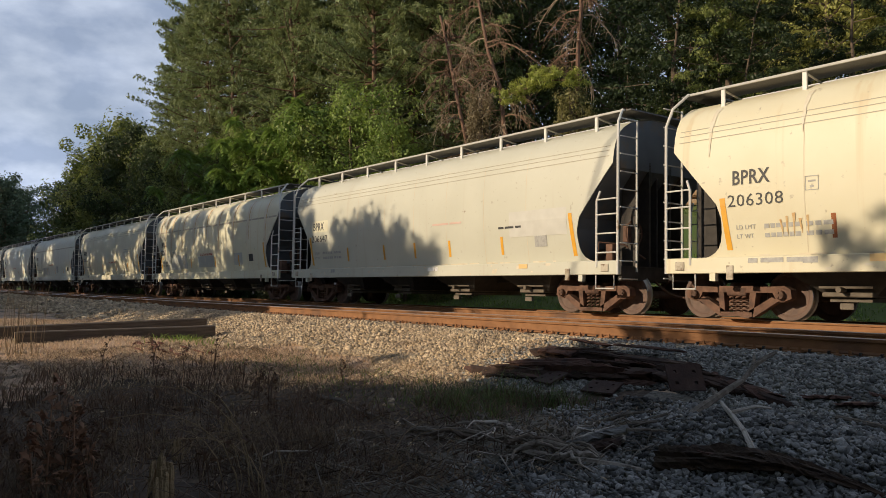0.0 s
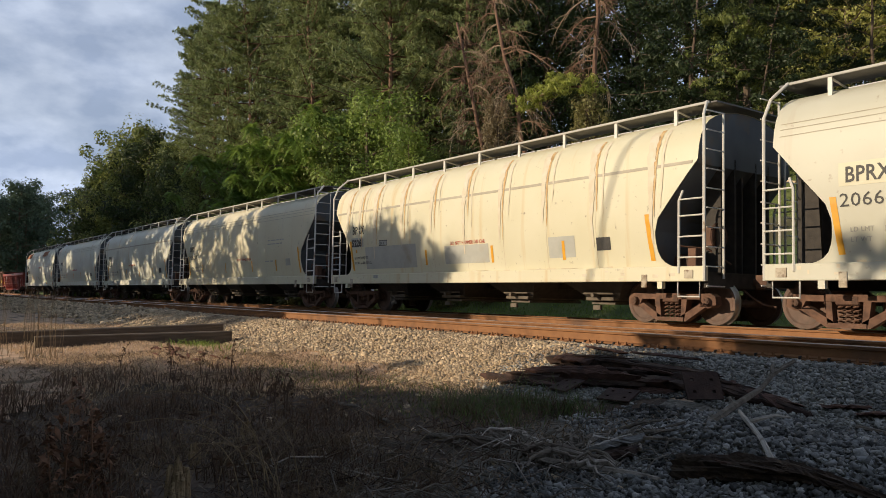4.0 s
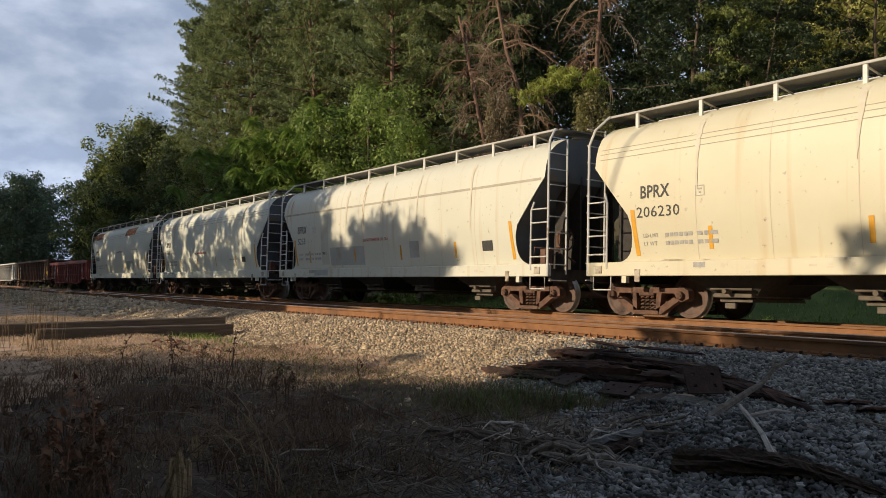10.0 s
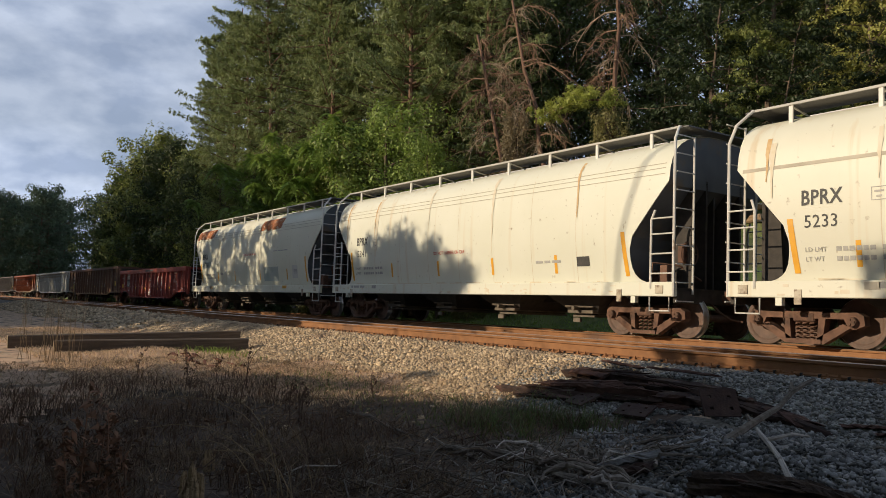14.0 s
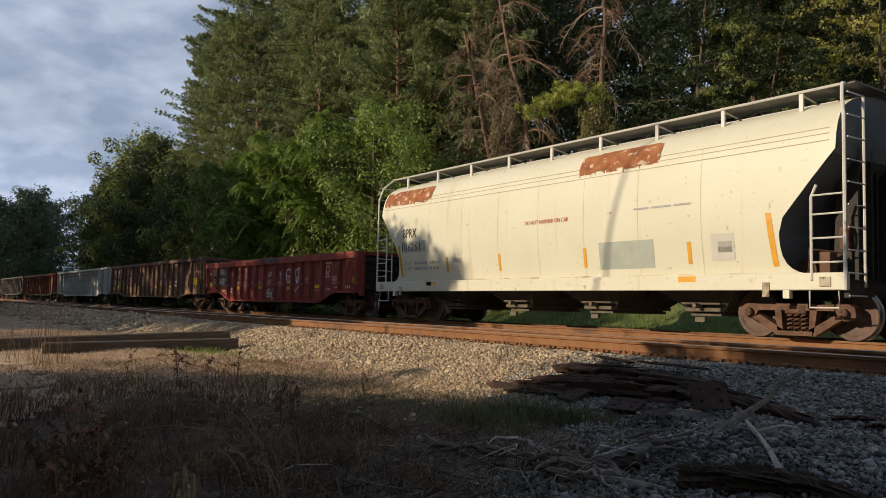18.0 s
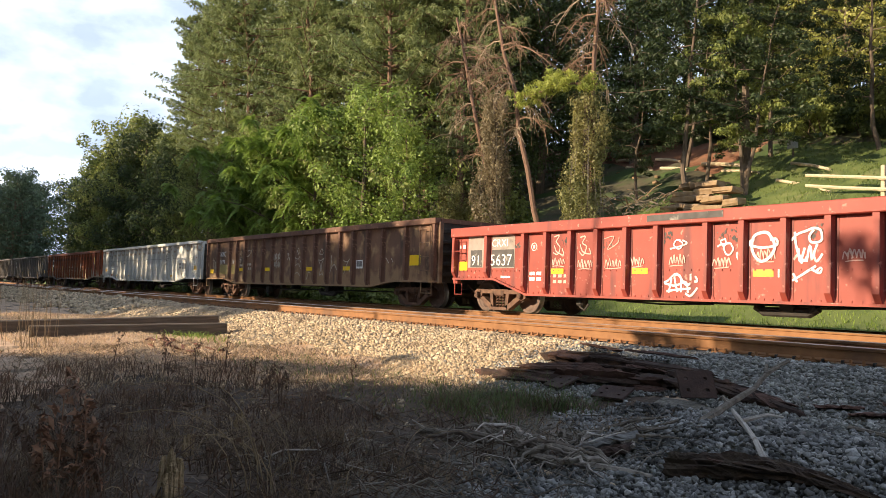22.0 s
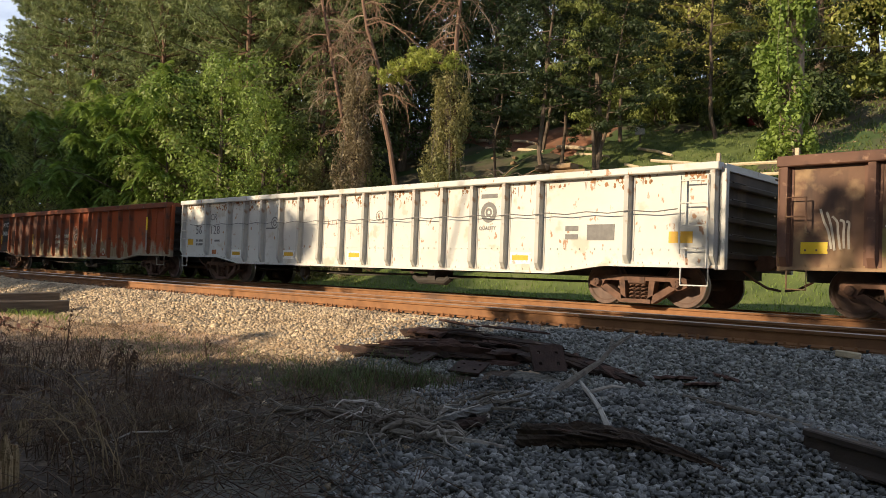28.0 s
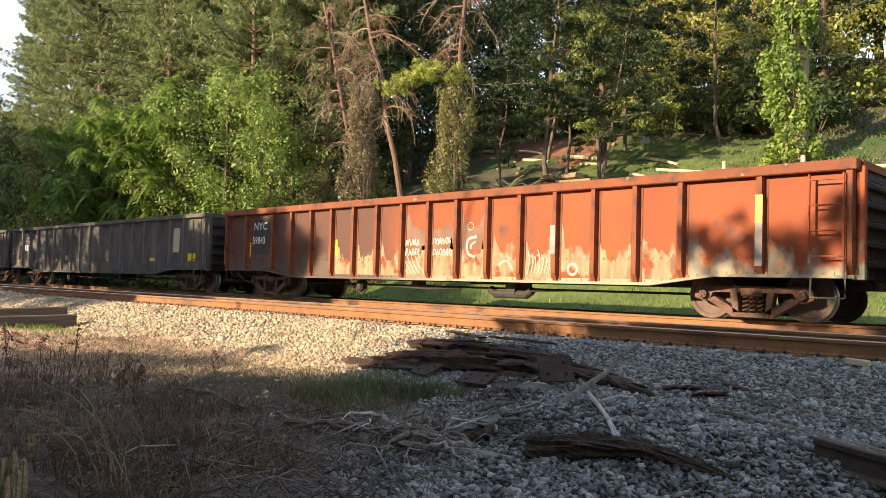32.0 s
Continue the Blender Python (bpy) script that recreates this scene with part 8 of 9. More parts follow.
def debris():
    rnd = random.Random(8)

    def plank(parent, a, b, w, t, roll, mat, name="splinter", jag=0.26, n=12):
        """A split length of timber with ragged ends and a warped, uneven face."""
        d = b - a
        side = d.cross(Vector((0, 0, 1))).normalized()
        up = side.cross(d).normalized()
        side, up = side * math.cos(roll) + up * math.sin(roll), up * math.cos(roll) - side * math.sin(roll)
        sec = [(-1, -1), (-1, 0.5), (-0.55, 0.95), (-0.1, 0.7), (0.35, 1.0), (1, 0.4), (1, -1)]
        sec = [(p * w * rnd.uniform(0.85, 1.1), q * t * rnd.uniform(0.75, 1.15)) for p, q in sec]
        ends = [(rnd.uniform(0, jag), 1 - rnd.uniform(0, jag)) for _ in sec]
        k = len(sec)
        sh = Shape()
        vs = []
        for i in range(n):
            u = i / (n - 1)
            bow = up * (0.25 * t * math.sin(3.1 * u)) + side * rnd.uniform(-0.06, 0.06) * w
            for (p, q), (e0, e1) in zip(sec, ends):
                vs.append(tuple(a + d * (e0 + (e1 - e0) * u + rnd.uniform(-0.3, 0.3) / n) + bow + side * (p * rnd.uniform(0.7, 1.12)) + up * (q * rnd.uniform(0.5, 1.2))))
        fs = [(i * k + c, i * k + (c + 1) % k, (i + 1) * k + (c + 1) % k, (i + 1) * k + c) for i in range(n - 1) for c in range(k)]
        sh.add(vs, fs + [tuple(range(k)), tuple((n - 1) * k + c for c in range(k))])
        part(name, sh, mat, parent)

    def broken_tie(x0, y0, x1, y1, z0, z1, wide, high, count, label):
        """A rotten tie: a core with split slabs and splinters lying over it."""
        ob = thing("rotten_tie", label, "timber", group="rotten timbers")
        a, b = Vector((x0, y0, float(ground_z(x0, y0)) + z0)), Vector((x1, y1, float(ground_z(x1, y1)) + z1))
        side = (b - a).cross(Vector((0, 0, 1))).normalized()
        plank(ob, a, b, wide * 0.62, high * 0.45, 0.1, "rot_wood", "core", 0.06, 18)
        for k in range(count):
            u0 = rnd.uniform(-0.04, 0.55)
            u1 = min(1.06, u0 + rnd.uniform(0.25, 0.6))
            across = rnd.uniform(-1, 1)
            off = side * across * wide + Vector((0, 0, (rnd.uniform(0.0, 0.9) - 0.6 * abs(across)) * high))
            thin = k % 3
            plank(ob, a.lerp(b, u0) + off, a.lerp(b, u1) + off + Vector((0, rnd.uniform(-0.05, 0.05), rnd.uniform(-0.09, 0.05))), rnd.uniform(0.010, 0.026) if thin else rnd.uniform(0.04, 0.085),
                  rnd.uniform(0.010, 0.02) if thin else rnd.uniform(0.018, 0.04), rnd.uniform(-0.9, 1.2), "rot_wood" if k % 3 else "rot_brown")
        return ob

    broken_tie(-7.8, 7.40, -5.2, 7.34, 0.07, 0.09, 0.17, 0.15, 24, "rotten dark railway tie split into slabs")
    broken_tie(-7.5, 7.0, -5.1, 7.12, 0.02, 0.04, 0.24, 0.16, 26, "rotten dark railway tie split into slabs")
    broken_tie(-8.2, 6.62, -5.8, 6.98, 0.04, 0.07, 0.16, 0.12, 18, "rotten dark railway tie split into slabs")
    broken_tie(-5.8, 7.30, -3.85, 6.84, 0.10, 0.0, 0.10, 0.10, 18, "rotten dark railway tie split into slabs")
    for x0, y0, x1, y1, z, w, lab in ((-6.9, 7.75, -5.6, 7.7, 0.12, 0.06, "thin rotten board beside the ballast"), (-7.7, 7.95, -6.8, 7.8, 0.08, 0.05, "thin brown board on the ballast"), (-3.95, 7.0, -3.45, 7.14, 0.03, 0.07, "rotten brown slab half sunk in ballast"), (-3.55, 6.92, -3.2, 7.05, 0.035, 0.09, "rotten brown slab half sunk in ballast"), (-3.42, 7.32, -3.1, 7.2, 0.02, 0.05, "rotten brown slab half sunk in ballast")):
        ob = thing("rotten_board", lab, "timber", group="rotten timbers")
        plank(ob, Vector((x0, y0, float(ground_z(x0, y0)) + z)), Vector((x1, y1, float(ground_z(x1, y1)) + z)), w, 0.018, 0.2, "rot_brown", "board")
    # tie plates
    for x, y, z, rx, rz in ((-4.95, 6.75, 0.20, 62, 64), (-6.7, 6.62, 0.08, 24, -15), (-5.9, 6.6, 0.06, 20, 12)):
        ob = thing("tie_plate", "rusty steel tie plate with spike holes", "tie plate", pose(x, y, float(ground_z(x, y)) + z, rx, 0, rz), group="loose tie plates")
        sh = Shape()
        cells = [-0.19, -0.12, -0.085, 0.085, 0.12, 0.19]
        rows = [-0.14, -0.075, -0.045, 0.045, 0.075, 0.14]
        keep = {(i, j) for i in range(5) for j in range(5) if not (i in (1, 3) and j in (1, 3))}
        vid = lambda i, j, k: (i * 6 + j) * 2 + k
        vs = [(cells[i], rows[j], (-0.01, 0.01)[k]) for i in range(6) for j in range(6) for k in range(2)]
        fs = []
        for i, j in keep:
            fs += [(vid(i, j, k), vid(i + 1, j, k), vid(i + 1, j + 1, k), vid(i, j + 1, k)) for k in range(2)]
            for (a, b), (da, db) in (((i, j), (0, -1)), ((i, j + 1), (0, 1))):
                if (i, j + db) not in keep:
                    fs.append((vid(i, b, 0), vid(i + 1, b, 0), vid(i + 1, b, 1), vid(i, b, 1)))
            for a, da in ((i, -1), (i + 1, 1)):
                if (i + da, j) not in keep:
                    fs.append((vid(a, j, 0), vid(a, j + 1, 0), vid(a, j + 1, 1), vid(a, j, 1)))
        sh.add(vs, fs)
        part("plate", sh, "plate_rust", ob)
    # big bleached limb leaning out of the heap
    ob = thing("bleached_branch", "grey bleached branch leaning from the heap", "branch")
    sh = Shape()
    g = lambda x, y, z: (x, y, float(ground_z(x, y)) + z)
    sh.tube([g(-3.79, 5.21, -0.02), g(-3.88, 5.4, 0.02), g(-3.93, 5.7, 0.11), g(-3.96, 6.0, 0.25), g(-3.93, 6.15, 0.35), g(-3.92, 6.3, 0.47), g(-3.89, 6.42, 0.52), g(-3.86, 6.55, 0.55)], 0.036, 8, 0.013)
    sh.v = [tuple(c + rnd.uniform(-0.007, 0.007) for c in p) for p in sh.v]
    part("limb", sh, "dead_wood", ob)
    for q in ((g(-3.94, 5.8, 0.15), g(-4.02, 5.84, 0.22), g(-4.1, 5.9, 0.20)), (g(-3.92, 6.3, 0.47), g(-3.98, 6.4, 0.53), g(-4.0, 6.46, 0.50))):
        sh = Shape()
        sh.tube(list(q), 0.022, 6, 0.008)
        part("twig", sh, "dead_wood", ob)
    ob = thing("bleached_stick", "pale weathered stick lying on gravel", "stick")
    sh = Shape()
    sh.tube([g(-3.70, 5.50, 0.11), g(-3.62, 5.43, 0.09), g(-3.46, 5.3, 0.06), g(-3.24, 5.08, 0.07), g(-3.0, 4.84, 0.04)], 0.014, 8, 0.022)
    sh.v = [tuple(c + rnd.uniform(-0.005, 0.005) for c in p) for p in sh.v]
    part("limb", sh, "pale_wood", ob)
    sh = Shape()
    sh.tube([g(-3.5, 5.34, 0.08), g(-3.36, 5.42, 0.13), g(-3.28, 5.5, 0.12)], 0.018, 6, 0.007)
    part("twig", sh, "pale_wood", ob)
    # rotten log with a split grain and a hollow broken end
    ob = thing("rotten_log", "rotten brown log lying on loose gravel", "log")
    axis = [Vector(g(-3.52, 4.54, 0.07)), Vector(g(-3.1, 4.66, 0.08)), Vector(g(-2.75, 4.72, 0.07)), Vector(g(-2.4, 4.71, 0.04)), Vector(g(-2.05, 4.68, 0.0))]
    n, m = 48, 26
    sets = [[rnd.uniform(0.62, 1.18) for _ in range(m)] for _ in range(9)]
    girth = [0.094, 0.088, 0.092, 0.08, 0.064, 0.058, 0.044, 0.034, 0.02]
    vs = []
    for i in range(n):
        u = i / (n - 1) * (len(axis) - 1)
        j = min(int(u), len(axis) - 2)
        p = axis[j].lerp(axis[j + 1], u - j)
        v = i / (n - 1) * 7.999
        q, f = int(v), v - int(v)
        for k in range(m):
            w = 2 * math.pi * k / m
            rr = (girth[q] * (1 - f) + girth[q + 1] * f) * (sets[q][k] * (1 - f) + sets[q + 1][k] * f) * rnd.uniform(0.9, 1.1)
            end = Vector((-0.045 * rnd.random(), 0, 0)) if i == 0 else Vector((rnd.uniform(-0.01, 0.01), 0, 0))
            vs.append(tuple(p + end + Vector((-0.25 * math.cos(w) * rr, math.cos(w) * rr, math.sin(w) * rr))))
    sh = Shape()
    sh.add(vs, [(i * m + k, i * m + (k + 1) % m, (i + 1) * m + (k + 1) % m, (i + 1) * m + k) for i in range(n - 1) for k in range(m)])
    c0 = len(sh.v)
    sh.v.append(tuple(axis[0] + Vector((0.05, 0, 0))))
    sh.f += [(k, (k + 1) % m, c0) for k in range(m)]
    part("trunk", sh, "log_wood", ob)
    for k in range(9):
        c = axis[0].lerp(axis[2], rnd.uniform(0.2, 1.0)) + Vector((0, rnd.uniform(-0.07, 0.0), rnd.uniform(0.045, 0.075)))
        plank(ob, c, c + Vector((rnd.uniform(0.15, 0.4), rnd.uniform(0.02, 0.06), rnd.uniform(-0.03, 0.01))), rnd.uniform(0.008, 0.018), 0.008, rnd.uniform(-0.4, 0.4), "log_wood" if k % 3 else "rot_brown", "splinter", 0.3)
    for pts, r0, r1, mat, lab in (((g(-3.38, 6.64, 0.03), g(-2.9, 6.5, 0.04), g(-2.41, 6.34, 0.03), g(-1.63, 5.93, 0.03)), 0.018, 0.03, "dead_wood", "long thin weathered stick on gravel"),
                                  ((g(-4.5, 5.03, 0.02), g(-4.35, 5.08, 0.05), g(-4.18, 5.15, 0.03), g(-4.02, 5.26, 0.05)), 0.016, 0.008, "dead_wood", "crooked grey stick lying on gravel"),
                                  ((g(-4.3, 4.32, 0.02), g(-4.1, 4.34, 0.04), g(-3.8, 4.42, 0.03), g(-3.6, 4.44, 0.02)), 0.035, 0.02, "grey_limb", "pale broken stick lying on gravel")):
        ob = thing("long_stick", lab, "stick", group="sticks on the gravel")
        sh = Shape()
        sh.tube(list(pts), r0, 7, r1)
        sh.v = [tuple(c + rnd.uniform(-0.003, 0.003) for c in p) for p in sh.v]
        part("limb", sh, mat, ob)
    ob = thing("rail_offcut", "short rusty offcut of steel rail", "rail offcut", pose(-1.12, 5.16, float(ground_z(-1.5, 5.2)) + 0.17, 0, 5, -10))
    part("rail", rail_shape(-0.75, 0.75, 0.0), "rail_dark", ob)
    ob = thing("wood_block", "pale sawn block of wood on ballast", "wood block", pose(-2.5, 8.18, float(ground_z(-2.5, 8.18)) + 0.04, 0, 5, 12))
    part("block", Shape().box(-0.11, 0.11, -0.05, 0.05, -0.03, 0.03, b=0.008), "cut_wood", ob)
    # grubbed root stock
    ob = thing("root_stock", "tangled grey root stock beside the gravel", "roots", pose(-4.75, 4.45, float(ground_z(-4.75, 4.45))))
    for k in range(44):
        x, y = rnd.uniform(-0.95, 0.75), rnd.uniform(-0.35, 0.38)
        a, l = rnd.choice([0.25, 3.3, 1.4, 4.4]) + rnd.uniform(-0.5, 0.5), rnd.uniform(0.16, 0.55)
        z = float(ground_z(-4.75 + x, 4.45 + y) - ground_z(-4.75, 4.45)) + rnd.uniform(0.01, 0.09)
        r = rnd.choice([0.012, 0.018, 0.026, 0.034])
        n = 8
        sh = Shape()
        bend, wob = rnd.uniform(-1.2, 1.2), rnd.uniform(0.02, 0.05)
        pts = [Vector((x + l * u * math.cos(a + bend * u) + rnd.uniform(-wob, wob), y + l * u * math.sin(a + bend * u) + rnd.uniform(-wob, wob), z + 0.12 * l * math.sin(3.1 * u) + rnd.uniform(-0.015, 0.02))) for u in [i / (n - 1) for i in range(n)]]
        sh.tube(pts, r, 7, r * 0.25)
        sh.v = [tuple(c + rnd.uniform(-0.18, 0.18) * r for c in p) for p in sh.v]
        part("root", sh, ("grey_limb", "dead_wood", "root_wood", "dead_wood", "root_wood")[k % 5] if r > 0.02 else ("grey_limb", "pale_wood", "dead_wood")[k % 3], ob)
    for x0, y0, x1, y1, r, lab in ((-5.9, 4.1, -4.6, 4.5, 0.03, "grey fallen branch on the soil"), (-8.4, 4.45, -6.5, 4.2, 0.022, "thin grey fallen branch on soil"), (-5.6, 3.4, -4.5, 3.7, 0.02, "thin grey fallen branch on soil"),
                                  (-6.3, 3.1, -5.0, 3.5, 0.016, "thin grey fallen branch on soil"), (-4.5, 4.75, -4.0, 5.1, 0.025, "grey fallen branch on the gravel"), (-4.9, 5.15, -4.3, 5.5, 0.022, "grey fallen branch on the gravel"), (-7.3, 5.9, -6.6, 6.2, 0.03, "pale fallen branch by the tuft"),
                                  (-5.6, 2.6, -4.7, 3.3, 0.012, "thin grey fallen branch on soil"), (-5.9, 2.9, -5.2, 2.3, 0.012, "thin grey fallen branch on soil")):
        ob = thing("fallen_branch", lab, "branch", group="fallen branches")
        a, b = Vector(g(x0, y0, r)), Vector(g(x1, y1, r + 0.02))
        sh = Shape()
        sh.tube([a, a.lerp(b, 0.35) + Vector((0.04, 0.05, 0.03)), a.lerp(b, 0.7) + Vector((-0.03, -0.04, 0.02)), b], r, 6, r * 0.5)
        part("limb", sh, "dead_wood", ob)
        for k in range(3):
            c = a.lerp(b, rnd.uniform(0.2, 0.9))
            sh = Shape()
            sh.tube([c, c + Vector((rnd.uniform(-0.25, 0.25), rnd.uniform(-0.25, 0.25), rnd.uniform(0.0, 0.08)))], r * 0.5, 5, r * 0.2)
            part("twig", sh, "dead_wood", ob)
    # charred slab among the roots
    ob = thing("wood_slab", "flat grey slab of split wood", "wood slab", group="rotten timbers")
    for a, b, w, t, roll, mat in (((-4.42, 4.45, 0.05), (-4.02, 4.86, 0.10), 0.06, 0.035, 0.5, "slab_wood"), ((-4.30, 4.38, 0.04), (-3.95, 4.72, 0.08), 0.05, 0.03, -0.4, "rot_wood"), ((-4.36, 4.5, 0.09), (-4.1, 4.82, 0.13), 0.03, 0.012, 0.8, "pale_wood")):
        plank(ob, Vector(g(*a)), Vector(g(*b)), w, t, roll, mat, "slab")
    # heavy timbers by the ballast
    for x0, y0, x1, y1, h, lab in ((-17.5, 2.75, -17.0, 6.55, 0.25, "heavy weathered timber with a sawn end"), (-19.0, 2.1, -18.6, 6.95, 0.26, "heavy weathered timber with a sawn end")):
        d = Vector((x1 - x0, y1 - y0, 0))
        L = d.length
        ob = thing("timber", lab, "timber", pose(x0, y0, float(ground_z(x0, y0)), 0, math.degrees(-math.atan2(float(ground_z(x1, y1) - ground_z(x0, y0)), L)), math.degrees(math.atan2(d.y, d.x))), group="timbers by the ballast")
        part("beam", Shape().box(0, L, -0.14, 0.14, -0.05, h, b=0.02), "timber", ob)
        part("sawn_end", Shape().box(-0.006, 0.001, -0.138, 0.138, -0.04, h - 0.004), "cut_wood", ob)
    # red-brown bark scraps before the timbers
    for k in range(22):
        x, y = rnd.uniform(-15.5, -12.6), rnd.uniform(4.0, 5.0)
        ob = thing("bark_scrap", "red-brown scrap of rotten bark", "bark scrap", pose(x, y, float(ground_z(x, y)) + 0.04, rnd.uniform(-15, 15), rnd.uniform(-15, 15), rnd.uniform(-25, 25) - 10), group="bark scraps")
        plank(ob, Vector((-rnd.uniform(0.05, 0.3), 0, 0)), Vector((0.15, 0, 0)), rnd.uniform(0.02, 0.05), 0.014, 0.0, "bark_red", "scrap", 0.35, 6)
    # weathered stumps near the viewer
    for x, y, r, h, lab in ((-5.12, 1.66, 0.085, 0.29, "pale broken stump among dead weeds"), (-6.4, 2.2, 0.05, 0.17, "short pale broken stake in weeds"), (-7.1, 2.9, 0.045, 0.15, "short pale broken stake in weeds")):
        ob = thing("stump", lab, "stump", pose(x, y, float(ground_z(x, y))))
        for k in range(20):
            an, rr = rnd.uniform(0, 6.28), r * rnd.uniform(0.2, 0.95)
            bx, by, top = rr * math.cos(an), rr * math.sin(an), h * rnd.uniform(0.5, 1.08)
            sh = Shape()
            sh.tube([(bx * 1.15, by * 1.15, -0.1), (bx, by, top * 0.5), (bx * 0.95 + rnd.uniform(-0.01, 0.01), by, top * 0.9), (bx * 0.9, by * 0.9, top)], r * 0.28, 6, r * 0.1)
            part("splinter", sh, "stump_wood", ob)



M["rot_brown"] = material("rotten_brown_wood", (0.065, 0.031, 0.022), (0.12, 0.06, 0.043), 6, 0.95, bump=1.0, bump_scale=18, stretch=(0.6, 4, 4), c3=(0.05, 0.03, 0.024), c3_scale=5)
M["grey_limb"] = material("grey_bleached_wood", (0.24, 0.20, 0.165), (0.40, 0.345, 0.29), 7, 0.9, bump=0.8, bump_scale=30, stretch=(3, 3, 1), c3=(0.12, 0.095, 0.075), c3_scale=9)
M["root_wood"] = material("root_wood", (0.085, 0.062, 0.046), (0.17, 0.13, 0.10), 7, 0.9, bump=0.6)
M["plate_rust"] = material("plate_rust", (0.034, 0.017, 0.012), (0.065, 0.032, 0.022), 9, 0.85, bump=0.4, c3=(0.07, 0.04, 0.03), c3_scale=4)
M["pale_wood"] = material("pale_wood", (0.42, 0.37, 0.32), (0.56, 0.50, 0.44), 8, 0.85, bump=0.5, c3=(0.25, 0.2, 0.16), c3_scale=12)
M["log_wood"] = material("log_wood", (0.022, 0.013, 0.009), (0.085, 0.05, 0.031), 9, 0.95, bump=1.0, bump_scale=22, stretch=(0.5, 4, 4), c3=(0.06, 0.04, 0.025), c3_scale=5)
M["slab_wood"] = material("slab_wood", (0.14, 0.132, 0.125), (0.24, 0.225, 0.21), 8, 0.8, bump=0.6, c3=(0.1, 0.09, 0.08), c3_scale=5)
M["rail_dark"] = material("rail_offcut_rust", (0.05, 0.035, 0.028), (0.095, 0.065, 0.048), 6, 0.7, bump=0.3)
M["bark_red"] = material("bark_red", (0.11, 0.042, 0.026), (0.19, 0.078, 0.05), 7, 0.95, bump=0.8)
M["stump_wood"] = material("stump_wood", (0.20, 0.135, 0.07), (0.36, 0.255, 0.14), 5, 0.9, bump=1.0, stretch=(4, 4, 0.5), c3=(0.16, 0.11, 0.06), c3_scale=4)
debris()


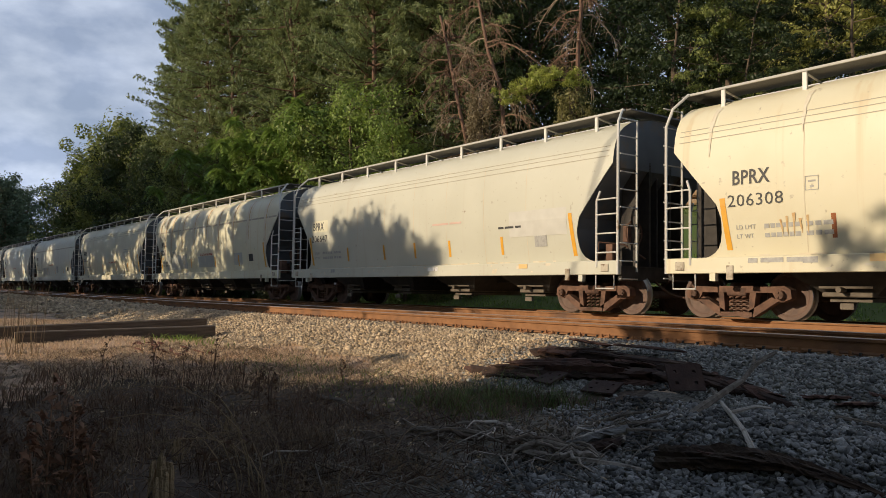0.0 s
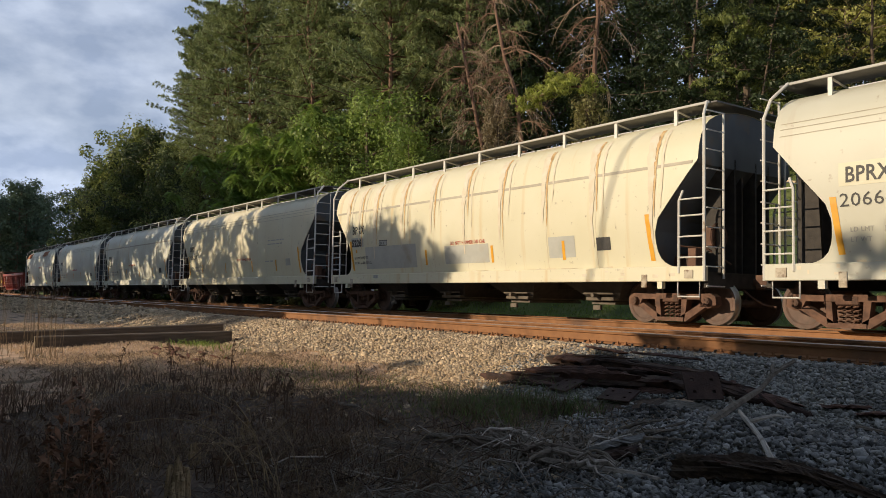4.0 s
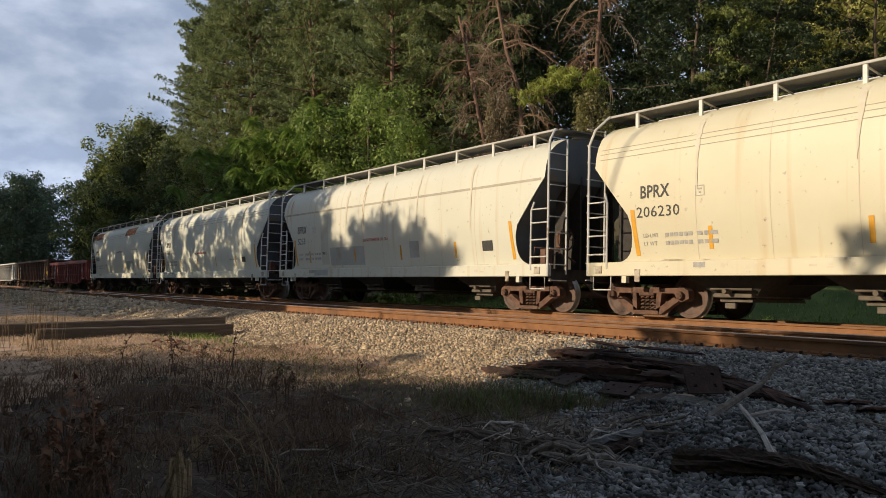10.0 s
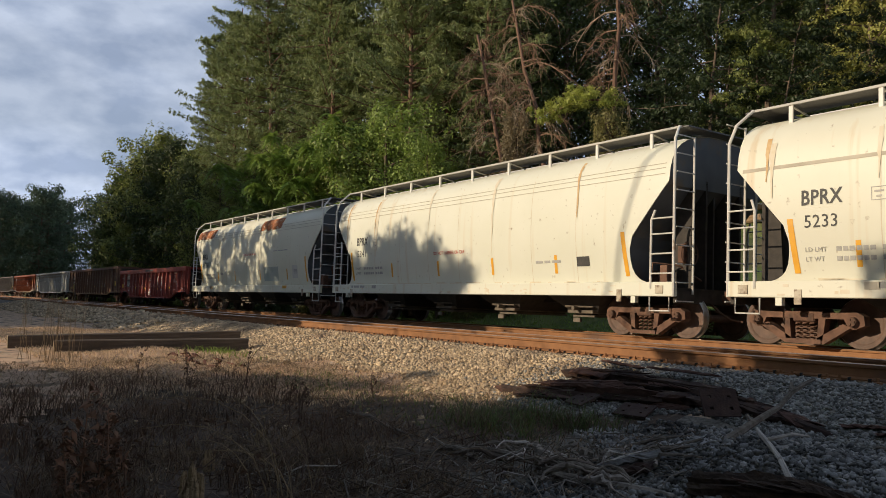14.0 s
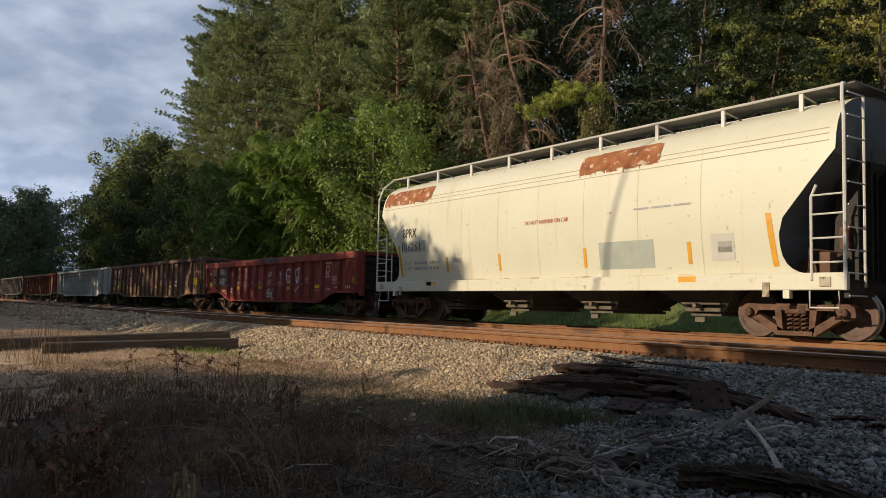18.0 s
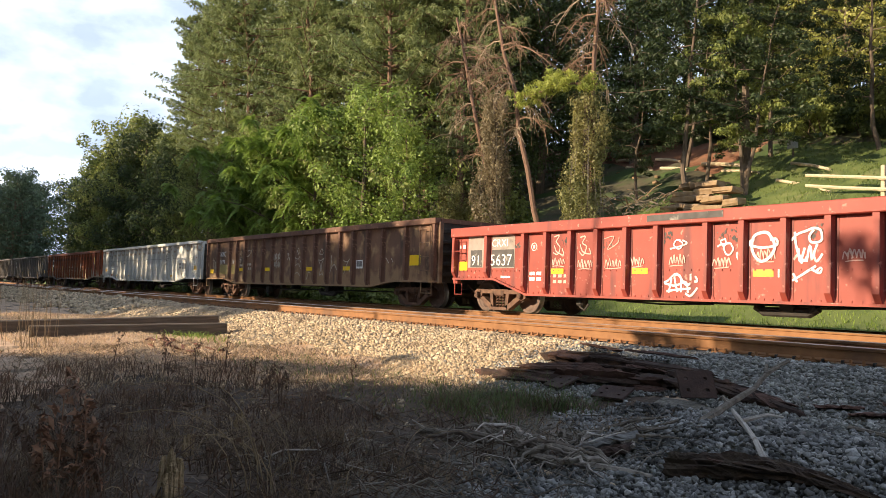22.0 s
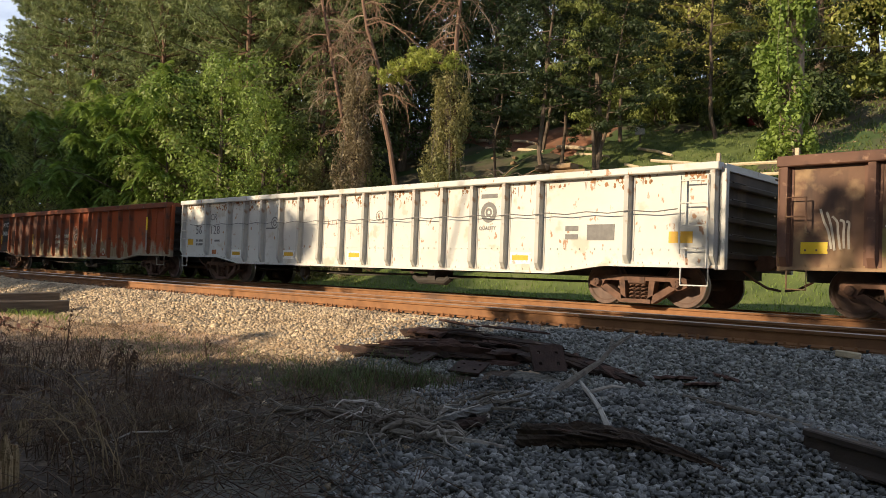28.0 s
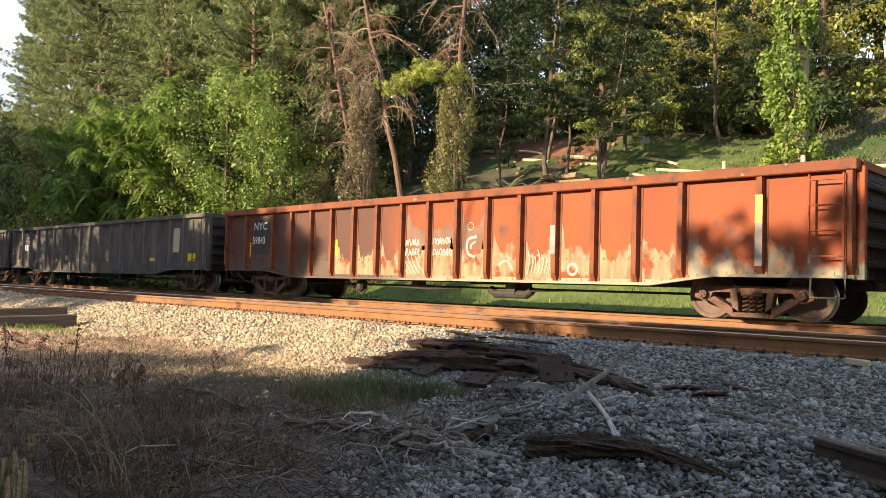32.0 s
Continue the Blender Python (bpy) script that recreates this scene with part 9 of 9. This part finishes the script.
def weeds():
    rnd = random.Random(31)

    def stalk(x, y, h, lean, az, leafy, mat, label, name="dead_weed", r=0.008):
        ob = thing(name, label, "weed", pose(x, y, float(ground_z(x, y)) - 0.02), group="weeds")
        d = Vector((math.cos(az), math.sin(az), 0)) * lean * h
        sh = Shape()
        side = Vector((-math.sin(az), math.cos(az), 0)) * h * rnd.uniform(-0.12, 0.12)
        pts = [d * u ** 2.2 + side * math.sin(2.6 * u) + Vector((0, 0, h * (1.25 * u - (0.25 + 0.35 * lean) * u ** 3))) + Vector((rnd.uniform(-1, 1), rnd.uniform(-1, 1), 0)) * 0.012 * h for u in (0, 0.2, 0.4, 0.58, 0.74, 0.88, 1.0)]
        sh.tube(pts, r, 5, r * 0.35)
        part("stem", sh, mat, ob)
        if leafy:
            rs = np.random.RandomState(rnd.randrange(1000))
            pp = np.array([pts[2].lerp(pts[6], u) + Vector((rnd.uniform(-0.05, 0.05), rnd.uniform(-0.05, 0.05), 0)) for u in np.linspace(0, 1, leafy)])
            v, f = leaves(pp, 0.04, 6, 0.055, rs, 0.35, up=-0.3)
            arrays("withered_leaves", v, f, "dead_weed", ob)

    for x, y, h in ((-10.7, 4.15, 0.62), (-8.4, 3.9, 0.42), (-8.0, 3.6, 0.36), (-9.4, 4.0, 0.4), (-11.0, 3.4, 0.5), (-12.0, 3.0, 0.5), (-9.0, 5.2, 0.35), (-10.2, 3.2, 0.45), (-7.6, 3.0, 0.4), (-12.6, 3.9, 0.4), (-11.5, 4.0, 0.4)):
        stalk(x, y, h, rnd.uniform(0.05, 0.25), rnd.uniform(0, 6.28), 5, "dead_weed", "dark dead weed with withered seed heads")
    for k in range(12):
        x, y = -5.9 + rnd.gauss(0, 0.4), 1.3 + rnd.gauss(0, 0.16)
        stalk(x, y, rnd.uniform(0.3, 0.6), rnd.uniform(0.05, 0.4), rnd.uniform(0, 6.28), rnd.choice([0, 4, 7, 9]), "dead_weed", "brown dead weed with curled leaves", r=0.005)
    # tall docks with curled brown leaves
    for x, y, h in ((-5.74, 1.12, 0.80), (-5.66, 1.2, 0.66), (-5.5, 1.24, 0.62), (-5.82, 1.06, 0.5), (-5.58, 1.3, 0.45)):
        ob = thing("dock_weed", "tall withered dock with curled brown leaves", "weed", pose(x, y, float(ground_z(x, y)) - 0.02), group="weeds")
        sh = Shape()
        sway = Vector((rnd.uniform(-0.06, 0.06), rnd.uniform(-0.06, 0.06), 0))
        sh.tube([(0, 0, 0), sway * 0.4 + Vector((0, 0, h * 0.5)), sway + Vector((0, 0, h))], 0.007, 6, 0.003)
        part("stem", sh, "dock_brown", ob)
        rs = np.random.RandomState(rnd.randrange(1000))
        pp = np.array([sway * u + Vector((rnd.uniform(-0.05, 0.05), rnd.uniform(-0.05, 0.05), h * u)) for u in np.linspace(0.12, 1.0, 13)])
        v, f = leaves(pp, 0.035, 7, 0.085, rs, 0.36, up=-0.4, flat=1.3)
        arrays("withered_leaves", v, f, "dock_brown", ob)
    # long arching culms
    for x, y, h, ln, az in ((-4.75, 2.1, 1.02, 0.95, 3.9), (-4.72, 2.12, 0.90, 0.55, 3.7), (-4.78, 2.05, 0.82, 1.05, 4.0), (-4.7, 2.16, 0.62, 1.2, 4.1), (-4.9, 2.0, 0.60, 0.9, 3.6), (-5.1, 0.88, 0.30, 1.3, 0.6), (-5.2, 0.92, 0.24, 1.4, 0.8)):
        stalk(x, y, h, ln, az, 3, "dry_stem", "pale dry arching grass stalk", "dry_grass_stalk", 0.0055)
    stalk(-9.35, 3.55, 0.86, 0.28, 0.6, 0, "dead_weed", "tall thin dark bare stem", r=0.007)
    for x, y, h in ((-8.89, 3.99, 0.34), (-7.94, 3.7, 0.42), (-8.8, 3.9, 0.26)):
        stalk(x, y, h, 0.05, 1.0, 8, "dead_weed", "dark dead weed with a thick seed head", r=0.009)
    arcs = [(-4.5 + rnd.uniform(-0.25, 0.15), 2.1 + rnd.uniform(-0.12, 0.2), rnd.uniform(0.45, 1.0), rnd.uniform(2.3, 3.5), rnd.uniform(0.7, 1.25)) for _ in range(4)]
    arcs += [(rnd.uniform(-7.2, -4.6), rnd.uniform(1.4, 3.4), rnd.uniform(0.3, 0.6), rnd.uniform(0, 6.28), rnd.uniform(0.5, 1.3)) for _ in range(18)]
    for x, y, h, az, ln in arcs:
        stalk(x, y, h, ln, az, 0, "dry_stem", "pale dry arching grass stalk", "dry_grass_stalk", 0.003)
    for k in range(30):
        u = rnd.random()
        x, y = -15.5 + 1.2 * u + rnd.uniform(-0.5, 0.3), 1.95 + 0.75 * u + rnd.uniform(-0.2, 0.2)
        stalk(x, y, rnd.uniform(0.8, 1.45), rnd.uniform(0.02, 0.12), rnd.uniform(0, 6.28), 0, "dry_stem", "tall dry grass stalk by the timbers", "dry_grass_stalk", 0.0045)
    for k in range(44):
        x = rnd.uniform(-8.0, -4.4)
        y = 0.22 * -x + rnd.uniform(-0.2, 1.6)
        stalk(x, y, rnd.uniform(0.15, 0.5), rnd.uniform(0.2, 0.9), rnd.uniform(0, 6.28), 0, "dry_stem" if k % 5 == 0 else "dead_weed", "thin dry weed stalk in the shade", "dry_grass_stalk", 0.005)


def twigs(name, n, x0, x1, y0, y1, length, thick, rise, mat, seed, label):
    """Thin crooked twigs strewn over the ground, three-sided."""
    rs = np.random.RandomState(seed)
    x, y = rs.uniform(x0, x1, n), rs.uniform(y0, y1, n)
    a = rs.uniform(0, 2 * math.pi, n)
    ln = length * rs.uniform(0.3, 1.5, n)
    d = np.stack([np.cos(a), np.sin(a), np.zeros(n)], 1) * ln[:, None]
    p0 = np.stack([x, y, ground_z(x, y) + rs.uniform(0.0, 0.05, n)], 1)
    p2 = p0 + d
    p2[:, 2] = ground_z(p2[:, 0], p2[:, 1]) + 0.02 + rise * ln * rs.uniform(0, 1, n) ** 2
    p1 = (p0 + p2) / 2 + rs.normal(0, 0.1, (n, 3)) * ln[:, None] + np.array([0, 0, 0.05])
    side = np.stack([-np.sin(a), np.cos(a), np.zeros(n)], 1)
    r = (thick * rs.uniform(0.5, 1.6, n))[:, None]
    ring = lambda p, k: [p + side * r * k, p - side * r * k * 0.5 + np.array([0, 0, 0.87]) * r * k, p - side * r * k * 0.5 - np.array([0, 0, 0.87]) * r * k]
    v = np.stack(ring(p0, 1.0) + ring(p1, 0.8) + ring(p2, 0.25), 1).reshape(-1, 3)
    f = np.array([(i * 3 + k, i * 3 + (k + 1) % 3, i * 3 + 3 + (k + 1) % 3, i * 3 + 3 + k) for i in range(2) for k in range(3)])
    f = (f[None] + (np.arange(n) * 9)[:, None, None]).reshape(-1, 4)
    tagged(arrays(name, v, f, mat), label, "twigs", kind="stuff")


twigs("dead_twigs", 380, -8.5, -4.2, 1.4, 4.6, 0.4, 0.004, 0.5, "dead_weed", 51, "tangle of dark dead twigs on the soil")
twigs("dead_twigs", 420, -5.4, -3.0, 1.9, 3.6, 0.28, 0.004, 0.3, "dead_weed", 55, "tangle of dark dead twigs before the gravel")
twigs("dead_twigs", 60, -6.1, -4.1, 2.5, 4.5, 0.5, 0.007, 0.2, "grey_limb", 54, "bleached grey sticks strewn beside the gravel")
twigs("dead_twigs", 330, -5.9, -3.7, 2.4, 5.2, 0.35, 0.005, 0.35, "dead_wood", 52, "grey dead twigs beside the gravel")
twigs("dead_twigs", 420, -14.0, -6.0, 2.0, 6.2, 0.3, 0.005, 0.25, "litter_wood", 53, "brown dead twigs scattered on dry soil")
M["dock_brown"] = material("dock_brown", (0.19, 0.09, 0.052), (0.36, 0.20, 0.12), 18, 0.8, vary=-0.4)
M["dry_stem"] = material("dry_stem", (0.20, 0.135, 0.07), (0.34, 0.245, 0.14), 9, 0.8)
weeds()


# ---- motion ----
def motions():
    ts = [0.5 * k for k in range(65)]
    for car, c in CARS:
        walk(car, [(t, pose(c + run(t), TRAIN_C, 0)) for t in ts])
    step = 0.1
    wt = [round(step * k, 3) for k in range(int(32 / step) + 1)]
    turn = [math.degrees(run(t) / WHEEL_R) for t in wt]
    for w, x in WHEELSETS:
        walk(w, [(t, pose(x, 0, WHEEL_R, 0, a, 0)) for t, a in zip(wt, turn)])


motions()
